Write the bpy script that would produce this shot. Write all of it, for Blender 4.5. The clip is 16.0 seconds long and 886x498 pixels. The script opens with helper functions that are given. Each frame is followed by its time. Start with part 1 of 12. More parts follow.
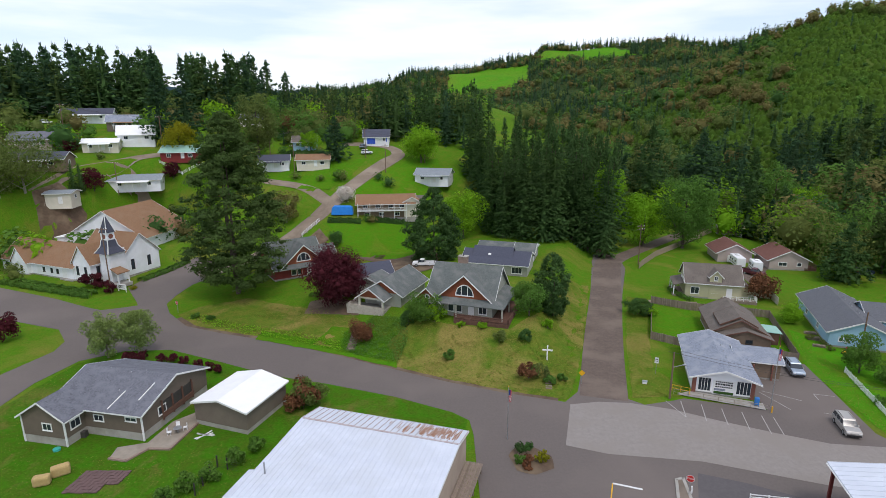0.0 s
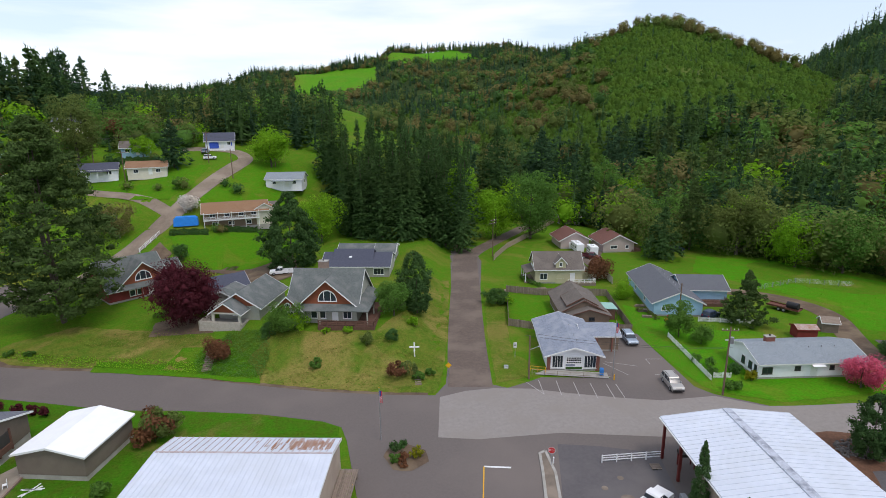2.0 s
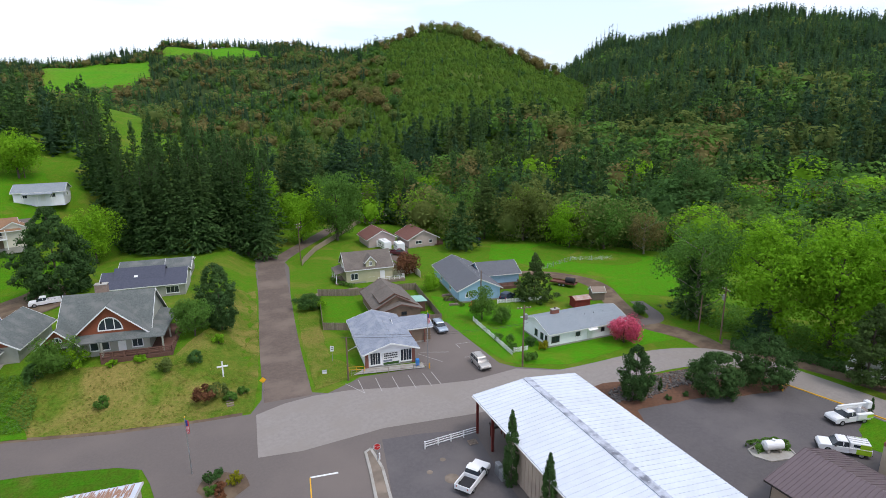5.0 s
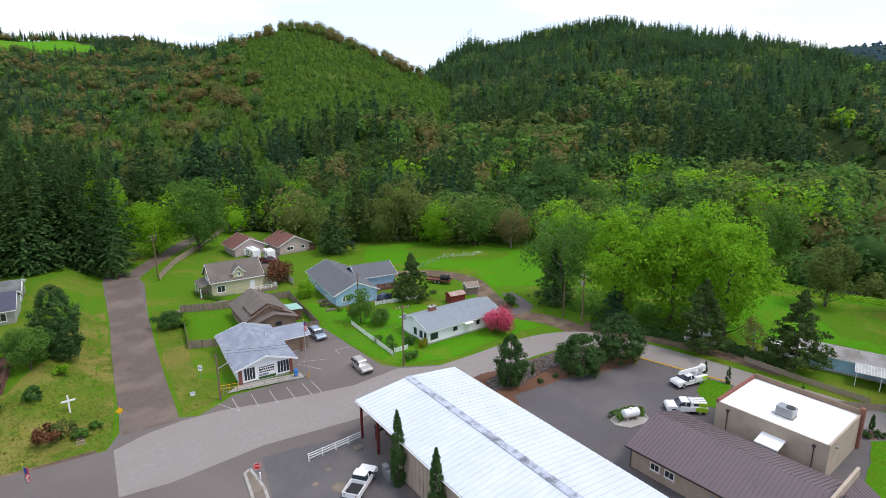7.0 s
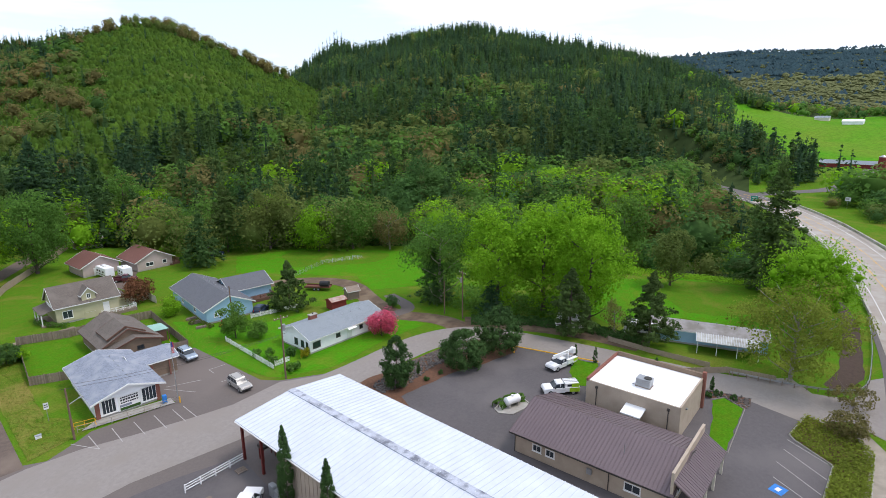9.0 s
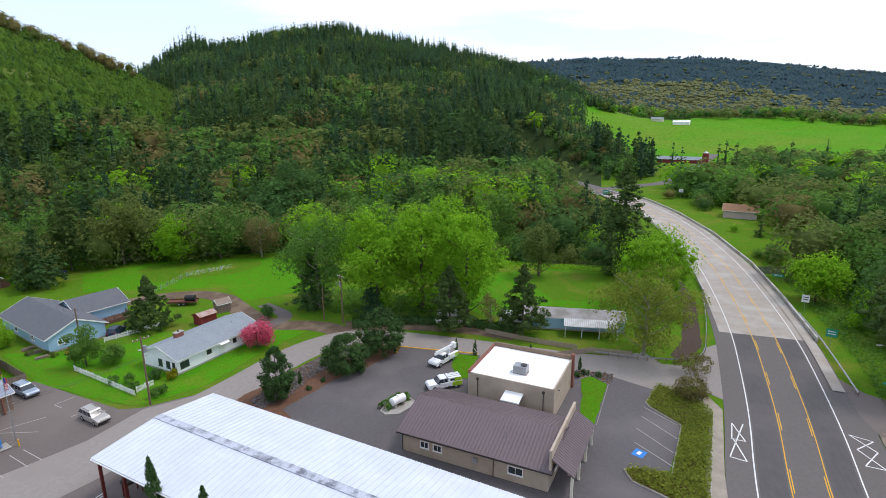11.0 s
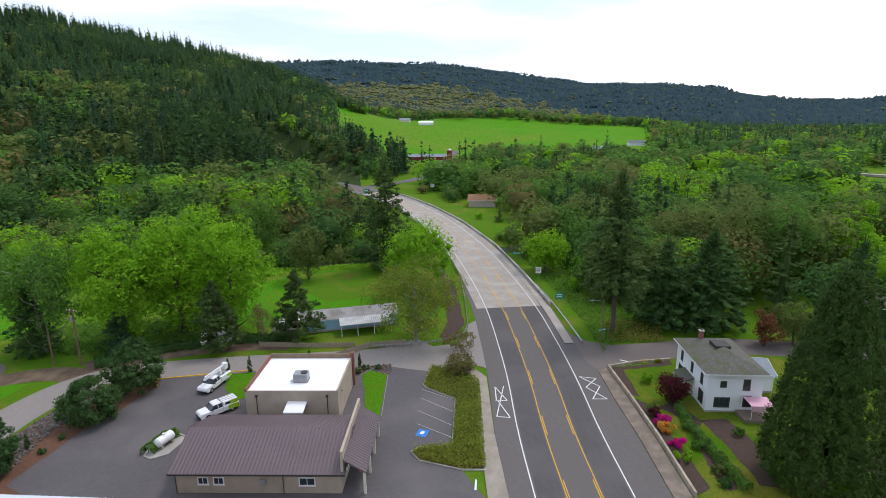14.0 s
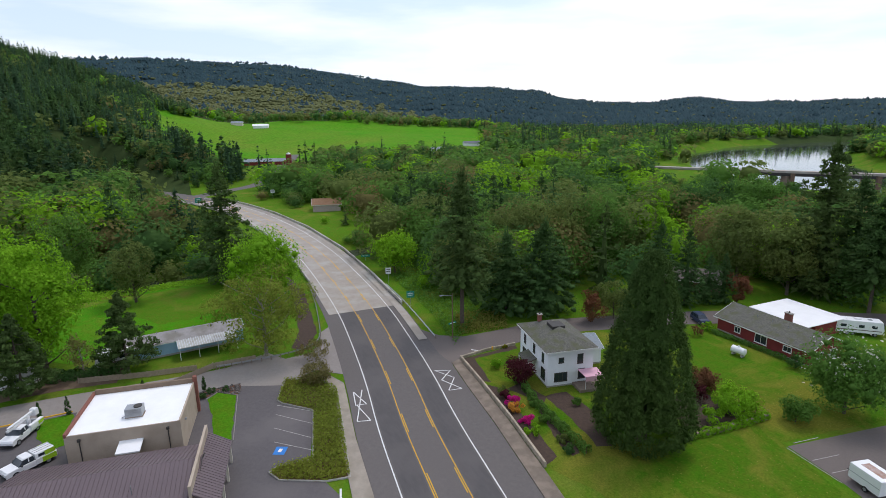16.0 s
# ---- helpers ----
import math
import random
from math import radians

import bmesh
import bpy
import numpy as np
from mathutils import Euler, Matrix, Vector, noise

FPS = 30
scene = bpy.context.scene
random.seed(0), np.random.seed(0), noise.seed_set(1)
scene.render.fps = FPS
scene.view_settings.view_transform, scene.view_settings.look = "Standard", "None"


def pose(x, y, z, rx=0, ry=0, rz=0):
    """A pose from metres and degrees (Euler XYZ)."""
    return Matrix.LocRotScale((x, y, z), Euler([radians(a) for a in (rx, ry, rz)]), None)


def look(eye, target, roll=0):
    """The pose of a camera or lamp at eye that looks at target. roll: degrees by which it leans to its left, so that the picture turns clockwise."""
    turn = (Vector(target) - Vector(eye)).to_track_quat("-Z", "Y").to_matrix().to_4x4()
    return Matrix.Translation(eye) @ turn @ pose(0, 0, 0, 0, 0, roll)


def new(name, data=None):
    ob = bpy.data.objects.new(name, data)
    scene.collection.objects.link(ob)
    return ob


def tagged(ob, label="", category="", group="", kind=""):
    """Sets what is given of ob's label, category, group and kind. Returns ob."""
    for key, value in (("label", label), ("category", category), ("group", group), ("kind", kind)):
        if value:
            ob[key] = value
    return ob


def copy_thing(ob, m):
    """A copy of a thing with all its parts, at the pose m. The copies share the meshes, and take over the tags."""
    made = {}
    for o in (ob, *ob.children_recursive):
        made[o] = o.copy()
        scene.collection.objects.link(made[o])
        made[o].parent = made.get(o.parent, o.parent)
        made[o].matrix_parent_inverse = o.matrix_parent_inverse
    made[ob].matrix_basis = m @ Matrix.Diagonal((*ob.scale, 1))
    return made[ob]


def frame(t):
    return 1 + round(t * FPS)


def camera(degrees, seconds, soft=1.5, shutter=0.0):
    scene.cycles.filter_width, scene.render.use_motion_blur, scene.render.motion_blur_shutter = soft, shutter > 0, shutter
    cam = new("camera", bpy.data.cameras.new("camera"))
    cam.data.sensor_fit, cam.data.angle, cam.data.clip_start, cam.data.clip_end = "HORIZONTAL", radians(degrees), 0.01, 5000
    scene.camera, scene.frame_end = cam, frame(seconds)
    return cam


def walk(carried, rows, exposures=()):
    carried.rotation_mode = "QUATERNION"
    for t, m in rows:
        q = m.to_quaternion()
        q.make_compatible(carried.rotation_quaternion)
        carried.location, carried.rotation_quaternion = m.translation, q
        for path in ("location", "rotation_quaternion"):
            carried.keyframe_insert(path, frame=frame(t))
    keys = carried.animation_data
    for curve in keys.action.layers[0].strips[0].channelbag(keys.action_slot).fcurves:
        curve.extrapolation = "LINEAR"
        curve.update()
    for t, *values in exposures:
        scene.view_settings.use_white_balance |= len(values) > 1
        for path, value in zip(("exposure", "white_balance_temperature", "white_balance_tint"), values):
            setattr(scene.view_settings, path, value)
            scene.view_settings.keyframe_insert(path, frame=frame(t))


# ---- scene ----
cam = camera(78.0, 16.0, soft=0.6)
PATH = [
    (0.0, pose(0, 0, 42, 75.921, 0.270, -0.002)),
    (0.5, pose(0, 0, 42, 75.936, 0.455, -4.100)),
    (1.0, pose(0, 0, 42, 75.941, 0.594, -7.923)),
    (1.5, pose(0, 0, 42, 75.927, 0.568, -11.244)),
    (2.0, pose(0, 0, 42, 75.933, 0.603, -15.053)),
    (2.5, pose(0, 0, 42, 75.927, 0.623, -18.339)),
    (3.0, pose(0, 0, 42, 75.894, 0.577, -21.713)),
    (3.5, pose(0, 0, 42, 75.891, 0.584, -24.976)),
    (4.0, pose(0, 0, 42, 75.875, 0.542, -28.632)),
    (6.5, pose(0, 0, 42, 75.854, 0.355, -45.357)),
    (7.0, pose(0, 0, 42, 75.886, 0.369, -48.899)),
    (7.5, pose(0, 0, 42, 75.911, 0.410, -52.108)),
    (8.0, pose(0, 0, 42, 75.941, 0.515, -55.318)),
    (8.5, pose(0, 0, 42, 75.973, 0.481, -58.418)),
    (9.0, pose(0, 0, 42, 76.016, 0.526, -61.943)),
    (11.5, pose(0, 0, 42, 75.995, 0.370, -78.778)),
    (12.0, pose(0, 0, 42, 75.952, 0.404, -82.932)),
    (12.5, pose(0, 0, 42, 75.981, 0.531, -87.342)),
    (13.0, pose(0, 0, 42, 75.962, 0.568, -91.665)),
    (13.5, pose(0, 0, 42, 75.987, 0.632, -95.664)),
    (14.0, pose(0, 0, 42, 75.965, 0.635, -99.828)),
    (14.5, pose(0, 0, 42, 75.979, 0.671, -103.648)),
    (15.0, pose(0, 0, 42, 75.987, 0.656, -107.754)),
    (15.5, pose(0, 0, 42, 75.982, 0.667, -111.596)),
    (16.0, pose(0, 0, 42, 76.006, 0.754, -116.101)),
]
walk(cam, PATH, exposures=[(0, 0.05, 6650, 15), (3, 0.1, 6600, 15), (4, 0.18, 6520, 15), (6.5, 0.42, 6600, 15), (9, 0.4, 6600, 15), (11.5, 0.3, 6500, 15), (12.5, 0.26, 6480, 15), (14, 0.18, 6520, 15), (16, 0.0, 6520, 15)])


# overcast spring day: bright cloud deck, weak wide sun
world = bpy.data.worlds.new("overcast_sky")
scene.world = world
world.use_nodes = True
wn, wl = world.node_tree.nodes, world.node_tree.links
wn.clear()
w_out = wn.new("ShaderNodeOutputWorld")
w_sum = wn.new("ShaderNodeAddShader")
w_sky = wn.new("ShaderNodeTexSky")
w_sky.sky_type, w_sky.sun_disc = "NISHITA", False
w_sky.sun_elevation, w_sky.sun_rotation = radians(52), radians(150)
w_bg = wn.new("ShaderNodeBackground")
w_bg.inputs["Strength"].default_value = 0.05
w_cl = wn.new("ShaderNodeBackground")
w_cl.inputs["Strength"].default_value = 0.9
w_co = wn.new("ShaderNodeTexCoord")
w_map = wn.new("ShaderNodeMapping")
w_map.inputs["Scale"].default_value = (1.0, 1.0, 6.0)
w_n = wn.new("ShaderNodeTexNoise")
w_n.inputs["Scale"].default_value, w_n.inputs["Detail"].default_value = 2.2, 6.0
w_r = wn.new("ShaderNodeValToRGB")
w_r.color_ramp.elements[0].position, w_r.color_ramp.elements[0].color = 0.42, (0.56, 0.69, 0.87, 1)
w_r.color_ramp.elements[1].position, w_r.color_ramp.elements[1].color = 0.68, (0.98, 0.99, 1.0, 1)
wl.new(w_co.outputs["Generated"], w_map.inputs["Vector"])
wl.new(w_map.outputs["Vector"], w_n.inputs["Vector"])
wl.new(w_n.outputs["Fac"], w_r.inputs["Fac"])
wl.new(w_r.outputs["Color"], w_cl.inputs["Color"])
wl.new(w_sky.outputs["Color"], w_bg.inputs["Color"])
wl.new(w_bg.outputs["Background"], w_sum.inputs[0])
wl.new(w_cl.outputs["Background"], w_sum.inputs[1])
wl.new(w_sum.outputs["Shader"], w_out.inputs["Surface"])

sun = new("sun", bpy.data.lights.new("sun", "SUN"))
sun.data.energy, sun.data.angle, sun.data.color = 1.3, radians(14), (1.0, 0.96, 0.9)
sun.matrix_world = look((30, -60, 130), (0, 0, 0))
scene.view_settings.exposure = 0.0


# ---- materials ----
MATS = {}


def surf(name, colour, second=None, scale=1.0, rough=0.85, metal=0.0, bump=0.0, bump_scale=None, stain=None, stain_scale=0.12,
         island=0.0, stretch=(1, 1, 1), spec=0.3, translucent=0.0, piece=0.0):
    """A surface with grain between two colours, a broad stain colour, relief, and a shade of its own per island or per piece."""
    m = bpy.data.materials.new(name)
    m.use_nodes = True
    n, l = m.node_tree.nodes, m.node_tree.links
    b = n["Principled BSDF"]
    b.inputs["Roughness"].default_value, b.inputs["Metallic"].default_value = rough, metal
    b.inputs["Specular IOR Level"].default_value = spec
    second = second or tuple(c * 0.75 for c in colour)
    geo = n.new("ShaderNodeNewGeometry")
    mapping = n.new("ShaderNodeMapping")
    mapping.inputs["Scale"].default_value = stretch
    l.new(geo.outputs["Position"], mapping.inputs["Vector"])
    tex = n.new("ShaderNodeTexNoise")
    tex.inputs["Scale"].default_value, tex.inputs["Detail"].default_value, tex.inputs["Roughness"].default_value = scale, 8.0, 0.72
    l.new(mapping.outputs["Vector"], tex.inputs["Vector"])
    ramp = n.new("ShaderNodeValToRGB")
    ramp.color_ramp.elements[0].position, ramp.color_ramp.elements[1].position = 0.32, 0.68
    ramp.color_ramp.elements[0].color, ramp.color_ramp.elements[1].color = (*second, 1), (*colour, 1)
    l.new(tex.outputs["Fac"], ramp.inputs["Fac"])
    out = ramp.outputs["Color"]
    if stain:
        t2 = n.new("ShaderNodeTexNoise")
        t2.inputs["Scale"].default_value, t2.inputs["Detail"].default_value = stain_scale, 4.0
        l.new(geo.outputs["Position"], t2.inputs["Vector"])
        r2 = n.new("ShaderNodeValToRGB")
        r2.color_ramp.elements[0].position, r2.color_ramp.elements[1].position = 0.47, 0.66
        l.new(t2.outputs["Fac"], r2.inputs["Fac"])
        mix = n.new("ShaderNodeMix")
        mix.data_type = "RGBA"
        l.new(r2.outputs["Color"], mix.inputs["Factor"])
        l.new(out, mix.inputs["A"])
        mix.inputs["B"].default_value = (*stain, 1)
        out = mix.outputs["Result"]
    if island or piece:
        hsv = n.new("ShaderNodeHueSaturation")
        mr = n.new("ShaderNodeMapRange")
        amount = island or piece
        mr.inputs["To Min"].default_value, mr.inputs["To Max"].default_value = 1 - amount, 1 + amount
        if piece:
            info = n.new("ShaderNodeObjectInfo")
            l.new(info.outputs["Random"], mr.inputs["Value"])
        else:
            l.new(geo.outputs["Random Per Island"], mr.inputs["Value"])
        l.new(mr.outputs["Result"], hsv.inputs["Value"])
        l.new(out, hsv.inputs["Color"])
        out = hsv.outputs["Color"]
    l.new(out, b.inputs["Base Color"])
    if bump:
        t3 = n.new("ShaderNodeTexNoise")
        t3.inputs["Scale"].default_value, t3.inputs["Detail"].default_value = bump_scale or scale * 3, 4.0
        l.new(mapping.outputs["Vector"], t3.inputs["Vector"])
        bp = n.new("ShaderNodeBump")
        bp.inputs["Strength"].default_value, bp.inputs["Distance"].default_value = bump, 0.05
        l.new(t3.outputs["Fac"], bp.inputs["Height"])
        l.new(bp.outputs["Normal"], b.inputs["Normal"])
    if translucent:
        tr = n.new("ShaderNodeBsdfTranslucent")
        l.new(out, tr.inputs["Color"])
        ms = n.new("ShaderNodeMixShader")
        ms.inputs["Fac"].default_value = translucent
        l.new(b.outputs["BSDF"], ms.inputs[1])
        l.new(tr.outputs["BSDF"], ms.inputs[2])
        l.new(ms.outputs["Shader"], n["Material Output"].inputs["Surface"])
    MATS[name] = m
    return m


def leafy(name, colour, second, island=0.22, scale=0.16, translucent=0.48, drift=True):
    """Foliage: fine shade per leaf clump, and a slow drift towards a yellower, duller tone from tree to tree."""
    tone = tuple(0.5 * (a + b) * k for a, b, k in zip(colour, second, (1.08, 1.0, 0.95))) if drift else None
    return surf(name, colour, second, scale=scale, rough=0.8, island=island, translucent=translucent, spec=0.06, stain=tone, stain_scale=0.05)


def turf(name, lush, mid, dry, dryness=0.3, bump=0.7, wide=1.0):
    """Grass with blades' grain, tufty mottling and broad drying patches."""
    m = bpy.data.materials.new(name)
    m.use_nodes = True
    n, l = m.node_tree.nodes, m.node_tree.links
    b = n["Principled BSDF"]
    b.inputs["Roughness"].default_value, b.inputs["Specular IOR Level"].default_value = 0.95, 0.02
    geo = n.new("ShaderNodeNewGeometry")

    def grain(scale, detail, lo, hi, rough=0.7, distort=0.0):
        t, r = n.new("ShaderNodeTexNoise"), n.new("ShaderNodeMapRange")
        t.inputs["Scale"].default_value, t.inputs["Detail"].default_value = scale, detail
        t.inputs["Roughness"].default_value, t.inputs["Distortion"].default_value = rough, distort
        r.inputs["From Min"].default_value, r.inputs["From Max"].default_value = lo, hi
        l.new(geo.outputs["Position"], t.inputs["Vector"])
        l.new(t.outputs["Fac"], r.inputs["Value"])
        return r.outputs["Result"], t.outputs["Fac"]

    def blend(kind, fac, a, c):
        x = n.new("ShaderNodeMix")
        x.data_type, x.blend_type = "RGBA", kind
        for k, q in (("Factor", fac), ("A", a), ("B", c)):
            if isinstance(q, tuple):
                x.inputs[k].default_value = (*q, 1)
            elif isinstance(q, float):
                x.inputs[k].default_value = q
            else:
                l.new(q, x.inputs[k])
        return x.outputs["Result"]

    tufty, _ = grain(0.55 * wide, 6.0, 0.38, 0.62)
    broad, _ = grain(0.085 * wide, 5.0, 0.68 - 0.4 * dryness, 0.86 - 0.4 * dryness, 0.65, 0.6)
    fine, blades = grain(3.2 * wide ** 0.8, 6.0, 0.3, 0.7, 0.8)
    out = blend("MIX", tufty, lush, mid)
    out = blend("MIX", broad, out, dry)
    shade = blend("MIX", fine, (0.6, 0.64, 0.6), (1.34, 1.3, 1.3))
    out = blend("MULTIPLY", 1.0, out, shade)
    l.new(out, b.inputs["Base Color"])
    bp = n.new("ShaderNodeBump")
    bp.inputs["Strength"].default_value, bp.inputs["Distance"].default_value = bump, 0.12
    l.new(blades, bp.inputs["Height"])
    l.new(bp.outputs["Normal"], b.inputs["Normal"])
    MATS[name] = m


# ground
turf("meadow_grass", (0.07, 0.188, 0.01), (0.1, 0.172, 0.014), (0.165, 0.18, 0.03), 0.42)
turf("lawn_grass", (0.062, 0.205, 0.008), (0.085, 0.18, 0.01), (0.135, 0.185, 0.02), 0.28)
turf("rough_grass", (0.085, 0.16, 0.016), (0.145, 0.168, 0.026), (0.25, 0.205, 0.06), 0.62)
turf("dry_grass", (0.085, 0.175, 0.014), (0.14, 0.178, 0.024), (0.235, 0.2, 0.055), 0.48)
surf("asphalt_old", (0.15, 0.126, 0.114), (0.13, 0.109, 0.099), 2.6, 0.9, bump=0.3, bump_scale=30, stain=(0.166, 0.138, 0.123), stain_scale=0.06)
surf("asphalt_new", (0.118, 0.106, 0.107), (0.094, 0.085, 0.086), 1.8, 0.85, bump=0.25, bump_scale=30, stain=(0.134, 0.12, 0.118), stain_scale=0.12)
surf("highway_asphalt", (0.142, 0.126, 0.118), (0.118, 0.105, 0.099), 1.6, 0.9, bump=0.3, bump_scale=30, stain=(0.128, 0.113, 0.106), stain_scale=0.07)
surf("lane_asphalt", (0.1, 0.092, 0.09), (0.08, 0.074, 0.073), 1.8, 0.88, bump=0.3, bump_scale=30, stain=(0.115, 0.104, 0.1), stain_scale=0.1, stretch=(0.25, 1, 1))
surf("chip_seal", (0.285, 0.254, 0.232), (0.235, 0.21, 0.19), 1.5, 0.95, bump=0.3, bump_scale=30, stain=(0.25, 0.22, 0.195), stain_scale=0.15)
surf("gravel_road", (0.25, 0.195, 0.145), (0.18, 0.14, 0.105), 0.9, 0.95, bump=0.5, bump_scale=12, stain=(0.29, 0.235, 0.18), stain_scale=0.15)
surf("dirt", (0.15, 0.1, 0.065), (0.09, 0.062, 0.042), 0.8, 0.95, bump=0.5, bump_scale=8, stain=(0.19, 0.14, 0.09), stain_scale=0.25)
surf("bark_mulch", (0.17, 0.085, 0.05), (0.1, 0.05, 0.03), 2.0, 0.95, bump=0.6, bump_scale=12)
surf("concrete", (0.42, 0.4, 0.36), (0.33, 0.31, 0.28), 0.9, 0.85, bump=0.15, bump_scale=15, stain=(0.3, 0.28, 0.24), stain_scale=0.5)
surf("bridge_concrete", (0.38, 0.335, 0.285), (0.31, 0.27, 0.228), 0.5, 0.9, bump=0.15, bump_scale=15, stain=(0.4, 0.37, 0.33), stain_scale=0.2)
surf("rail_concrete", (0.5, 0.48, 0.44), (0.38, 0.36, 0.32), 0.5, 0.9, stain=(0.3, 0.27, 0.22), stain_scale=0.3)
surf("white_line", (0.75, 0.75, 0.73), (0.6, 0.6, 0.58), 3.0, 0.8)
surf("yellow_line", (0.75, 0.42, 0.03), (0.62, 0.34, 0.03), 3.0, 0.8)
surf("blue_paint", (0.04, 0.22, 0.6), None, 3.0, 0.8)
surf("river_water", (0.05, 0.06, 0.055), (0.04, 0.05, 0.045), 0.02, 0.08, bump=0.1, bump_scale=0.4, spec=0.6)
surf("stream_water", (0.06, 0.07, 0.045), (0.045, 0.055, 0.035), 0.1, 0.15, bump=0.1, bump_scale=0.8, spec=0.5)
# walls and roofs
surf("white_siding", (0.86, 0.87, 0.89), (0.79, 0.8, 0.82), 0.8, 0.7, stain=(0.76, 0.77, 0.77), stain_scale=0.3)
surf("grey_siding", (0.185, 0.15, 0.118), (0.155, 0.125, 0.1), 0.8, 0.8)
surf("taupe_siding", (0.165, 0.13, 0.1), (0.138, 0.108, 0.084), 0.8, 0.8)
surf("tan_siding", (0.42, 0.33, 0.25), (0.37, 0.29, 0.22), 0.6, 0.8)
surf("sage_siding", (0.38, 0.38, 0.32), (0.32, 0.32, 0.27), 0.7, 0.8)
surf("yellow_siding", (0.5, 0.47, 0.3), (0.45, 0.42, 0.27), 0.7, 0.8)
surf("blue_siding", (0.33, 0.52, 0.66), (0.28, 0.46, 0.6), 0.7, 0.8)
surf("brown_siding", (0.24, 0.17, 0.12), (0.19, 0.135, 0.095), 0.8, 0.8)
surf("red_siding", (0.24, 0.04, 0.035), (0.19, 0.03, 0.028), 0.8, 0.75)
surf("red_shingle", (0.27, 0.085, 0.04), (0.2, 0.06, 0.03), 2.0, 0.85)
surf("pink_siding", (0.5, 0.4, 0.37), (0.44, 0.35, 0.32), 0.8, 0.8)
surf("cream_siding", (0.68, 0.63, 0.52), (0.6, 0.56, 0.46), 0.8, 0.8)
surf("blue_door", (0.05, 0.12, 0.6), None, 1.0, 0.6)
surf("tan_metal_wall", (0.47, 0.38, 0.3), (0.42, 0.34, 0.27), 0.5, 0.6, stain=(0.38, 0.3, 0.24), stain_scale=0.3)
surf("block_wall", (0.47, 0.385, 0.3), (0.41, 0.335, 0.26), 0.6, 0.85, stain=(0.39, 0.315, 0.24), stain_scale=0.5)
surf("green_shingle", (0.15, 0.165, 0.155), (0.085, 0.098, 0.094), 4.0, 0.9, bump=0.4, bump_scale=12, stain=(0.17, 0.175, 0.165), stain_scale=0.5)
surf("grey_shingle", (0.2, 0.205, 0.235), (0.075, 0.078, 0.092), 4.5, 0.9, bump=0.4, bump_scale=12, stain=(0.17, 0.175, 0.2), stain_scale=0.9)
surf("dark_grey_shingle", (0.15, 0.155, 0.17), (0.085, 0.088, 0.098), 4.5, 0.9, bump=0.4, bump_scale=12, stain=(0.125, 0.13, 0.14), stain_scale=0.6)
surf("light_shingle", (0.31, 0.345, 0.37), (0.16, 0.185, 0.205), 4.5, 0.9, bump=0.4, bump_scale=12, stain=(0.25, 0.28, 0.3), stain_scale=0.5)
surf("blue_grey_shingle", (0.33, 0.36, 0.42), (0.13, 0.15, 0.19), 4.5, 0.9, bump=0.4, bump_scale=12, stain=(0.3, 0.32, 0.36), stain_scale=0.6)
surf("slate_shingle", (0.085, 0.09, 0.12), (0.06, 0.065, 0.09), 2.5, 0.9, bump=0.3, bump_scale=9)
surf("taupe_shingle", (0.19, 0.16, 0.135), (0.095, 0.08, 0.07), 4.5, 0.9, bump=0.4, bump_scale=12, stain=(0.17, 0.145, 0.125), stain_scale=0.5)
surf("mossy_shingle", (0.17, 0.162, 0.135), (0.07, 0.07, 0.06), 3.5, 0.9, bump=0.4, bump_scale=10, stain=(0.1, 0.105, 0.06), stain_scale=0.7)
surf("brown_shingle", (0.31, 0.175, 0.095), (0.19, 0.105, 0.058), 4.0, 0.9, bump=0.4, bump_scale=12, stain=(0.26, 0.155, 0.09), stain_scale=0.5)
surf("red_brown_shingle", (0.2, 0.09, 0.07), (0.14, 0.065, 0.05), 2.0, 0.9, bump=0.3, bump_scale=9)
surf("white_metal_roof", (0.63, 0.665, 0.73), (0.55, 0.585, 0.65), 0.4, 0.5, metal=0.0, stain=(0.56, 0.59, 0.64), stain_scale=0.3, spec=0.4)
surf("white_membrane", (0.88, 0.88, 0.87), (0.8, 0.8, 0.79), 0.4, 0.6)
surf("brown_metal_roof", (0.15, 0.112, 0.117), (0.132, 0.099, 0.105), 0.3, 0.45, metal=0.1, spec=0.4)
surf("teal_roof", (0.3, 0.5, 0.42), (0.24, 0.42, 0.35), 0.8, 0.6)
surf("stone_pale", (0.5, 0.45, 0.38), (0.36, 0.32, 0.27), 2.2, 0.9, bump=0.4, bump_scale=6)
surf("tan_fence", (0.36, 0.29, 0.21), (0.28, 0.22, 0.16), 1.5, 0.9)
surf("block_tan", (0.45, 0.38, 0.29), (0.33, 0.27, 0.2), 1.6, 0.9, piece=0.18)
surf("concrete_dark", (0.21, 0.168, 0.13), (0.15, 0.12, 0.094), 0.8, 0.9, stain=(0.25, 0.2, 0.155), stain_scale=0.4)
surf("ridge_grey", (0.52, 0.55, 0.62), (0.36, 0.38, 0.43), 2.2, 0.7, stain=(0.15, 0.16, 0.19), stain_scale=0.75)
surf("rust", (0.3, 0.15, 0.08), (0.5, 0.42, 0.4), 1.6, 0.8, stretch=(1, 1, 1))
surf("white_trim", (0.8, 0.8, 0.78), (0.74, 0.74, 0.72), 1.5, 0.6)
surf("dark_trim", (0.06, 0.055, 0.05), None, 1.5, 0.6)
surf("red_steel", (0.16, 0.03, 0.025), None, 1.5, 0.6)
surf("brick_red", (0.27, 0.11, 0.08), (0.2, 0.08, 0.06), 3.0, 0.9)
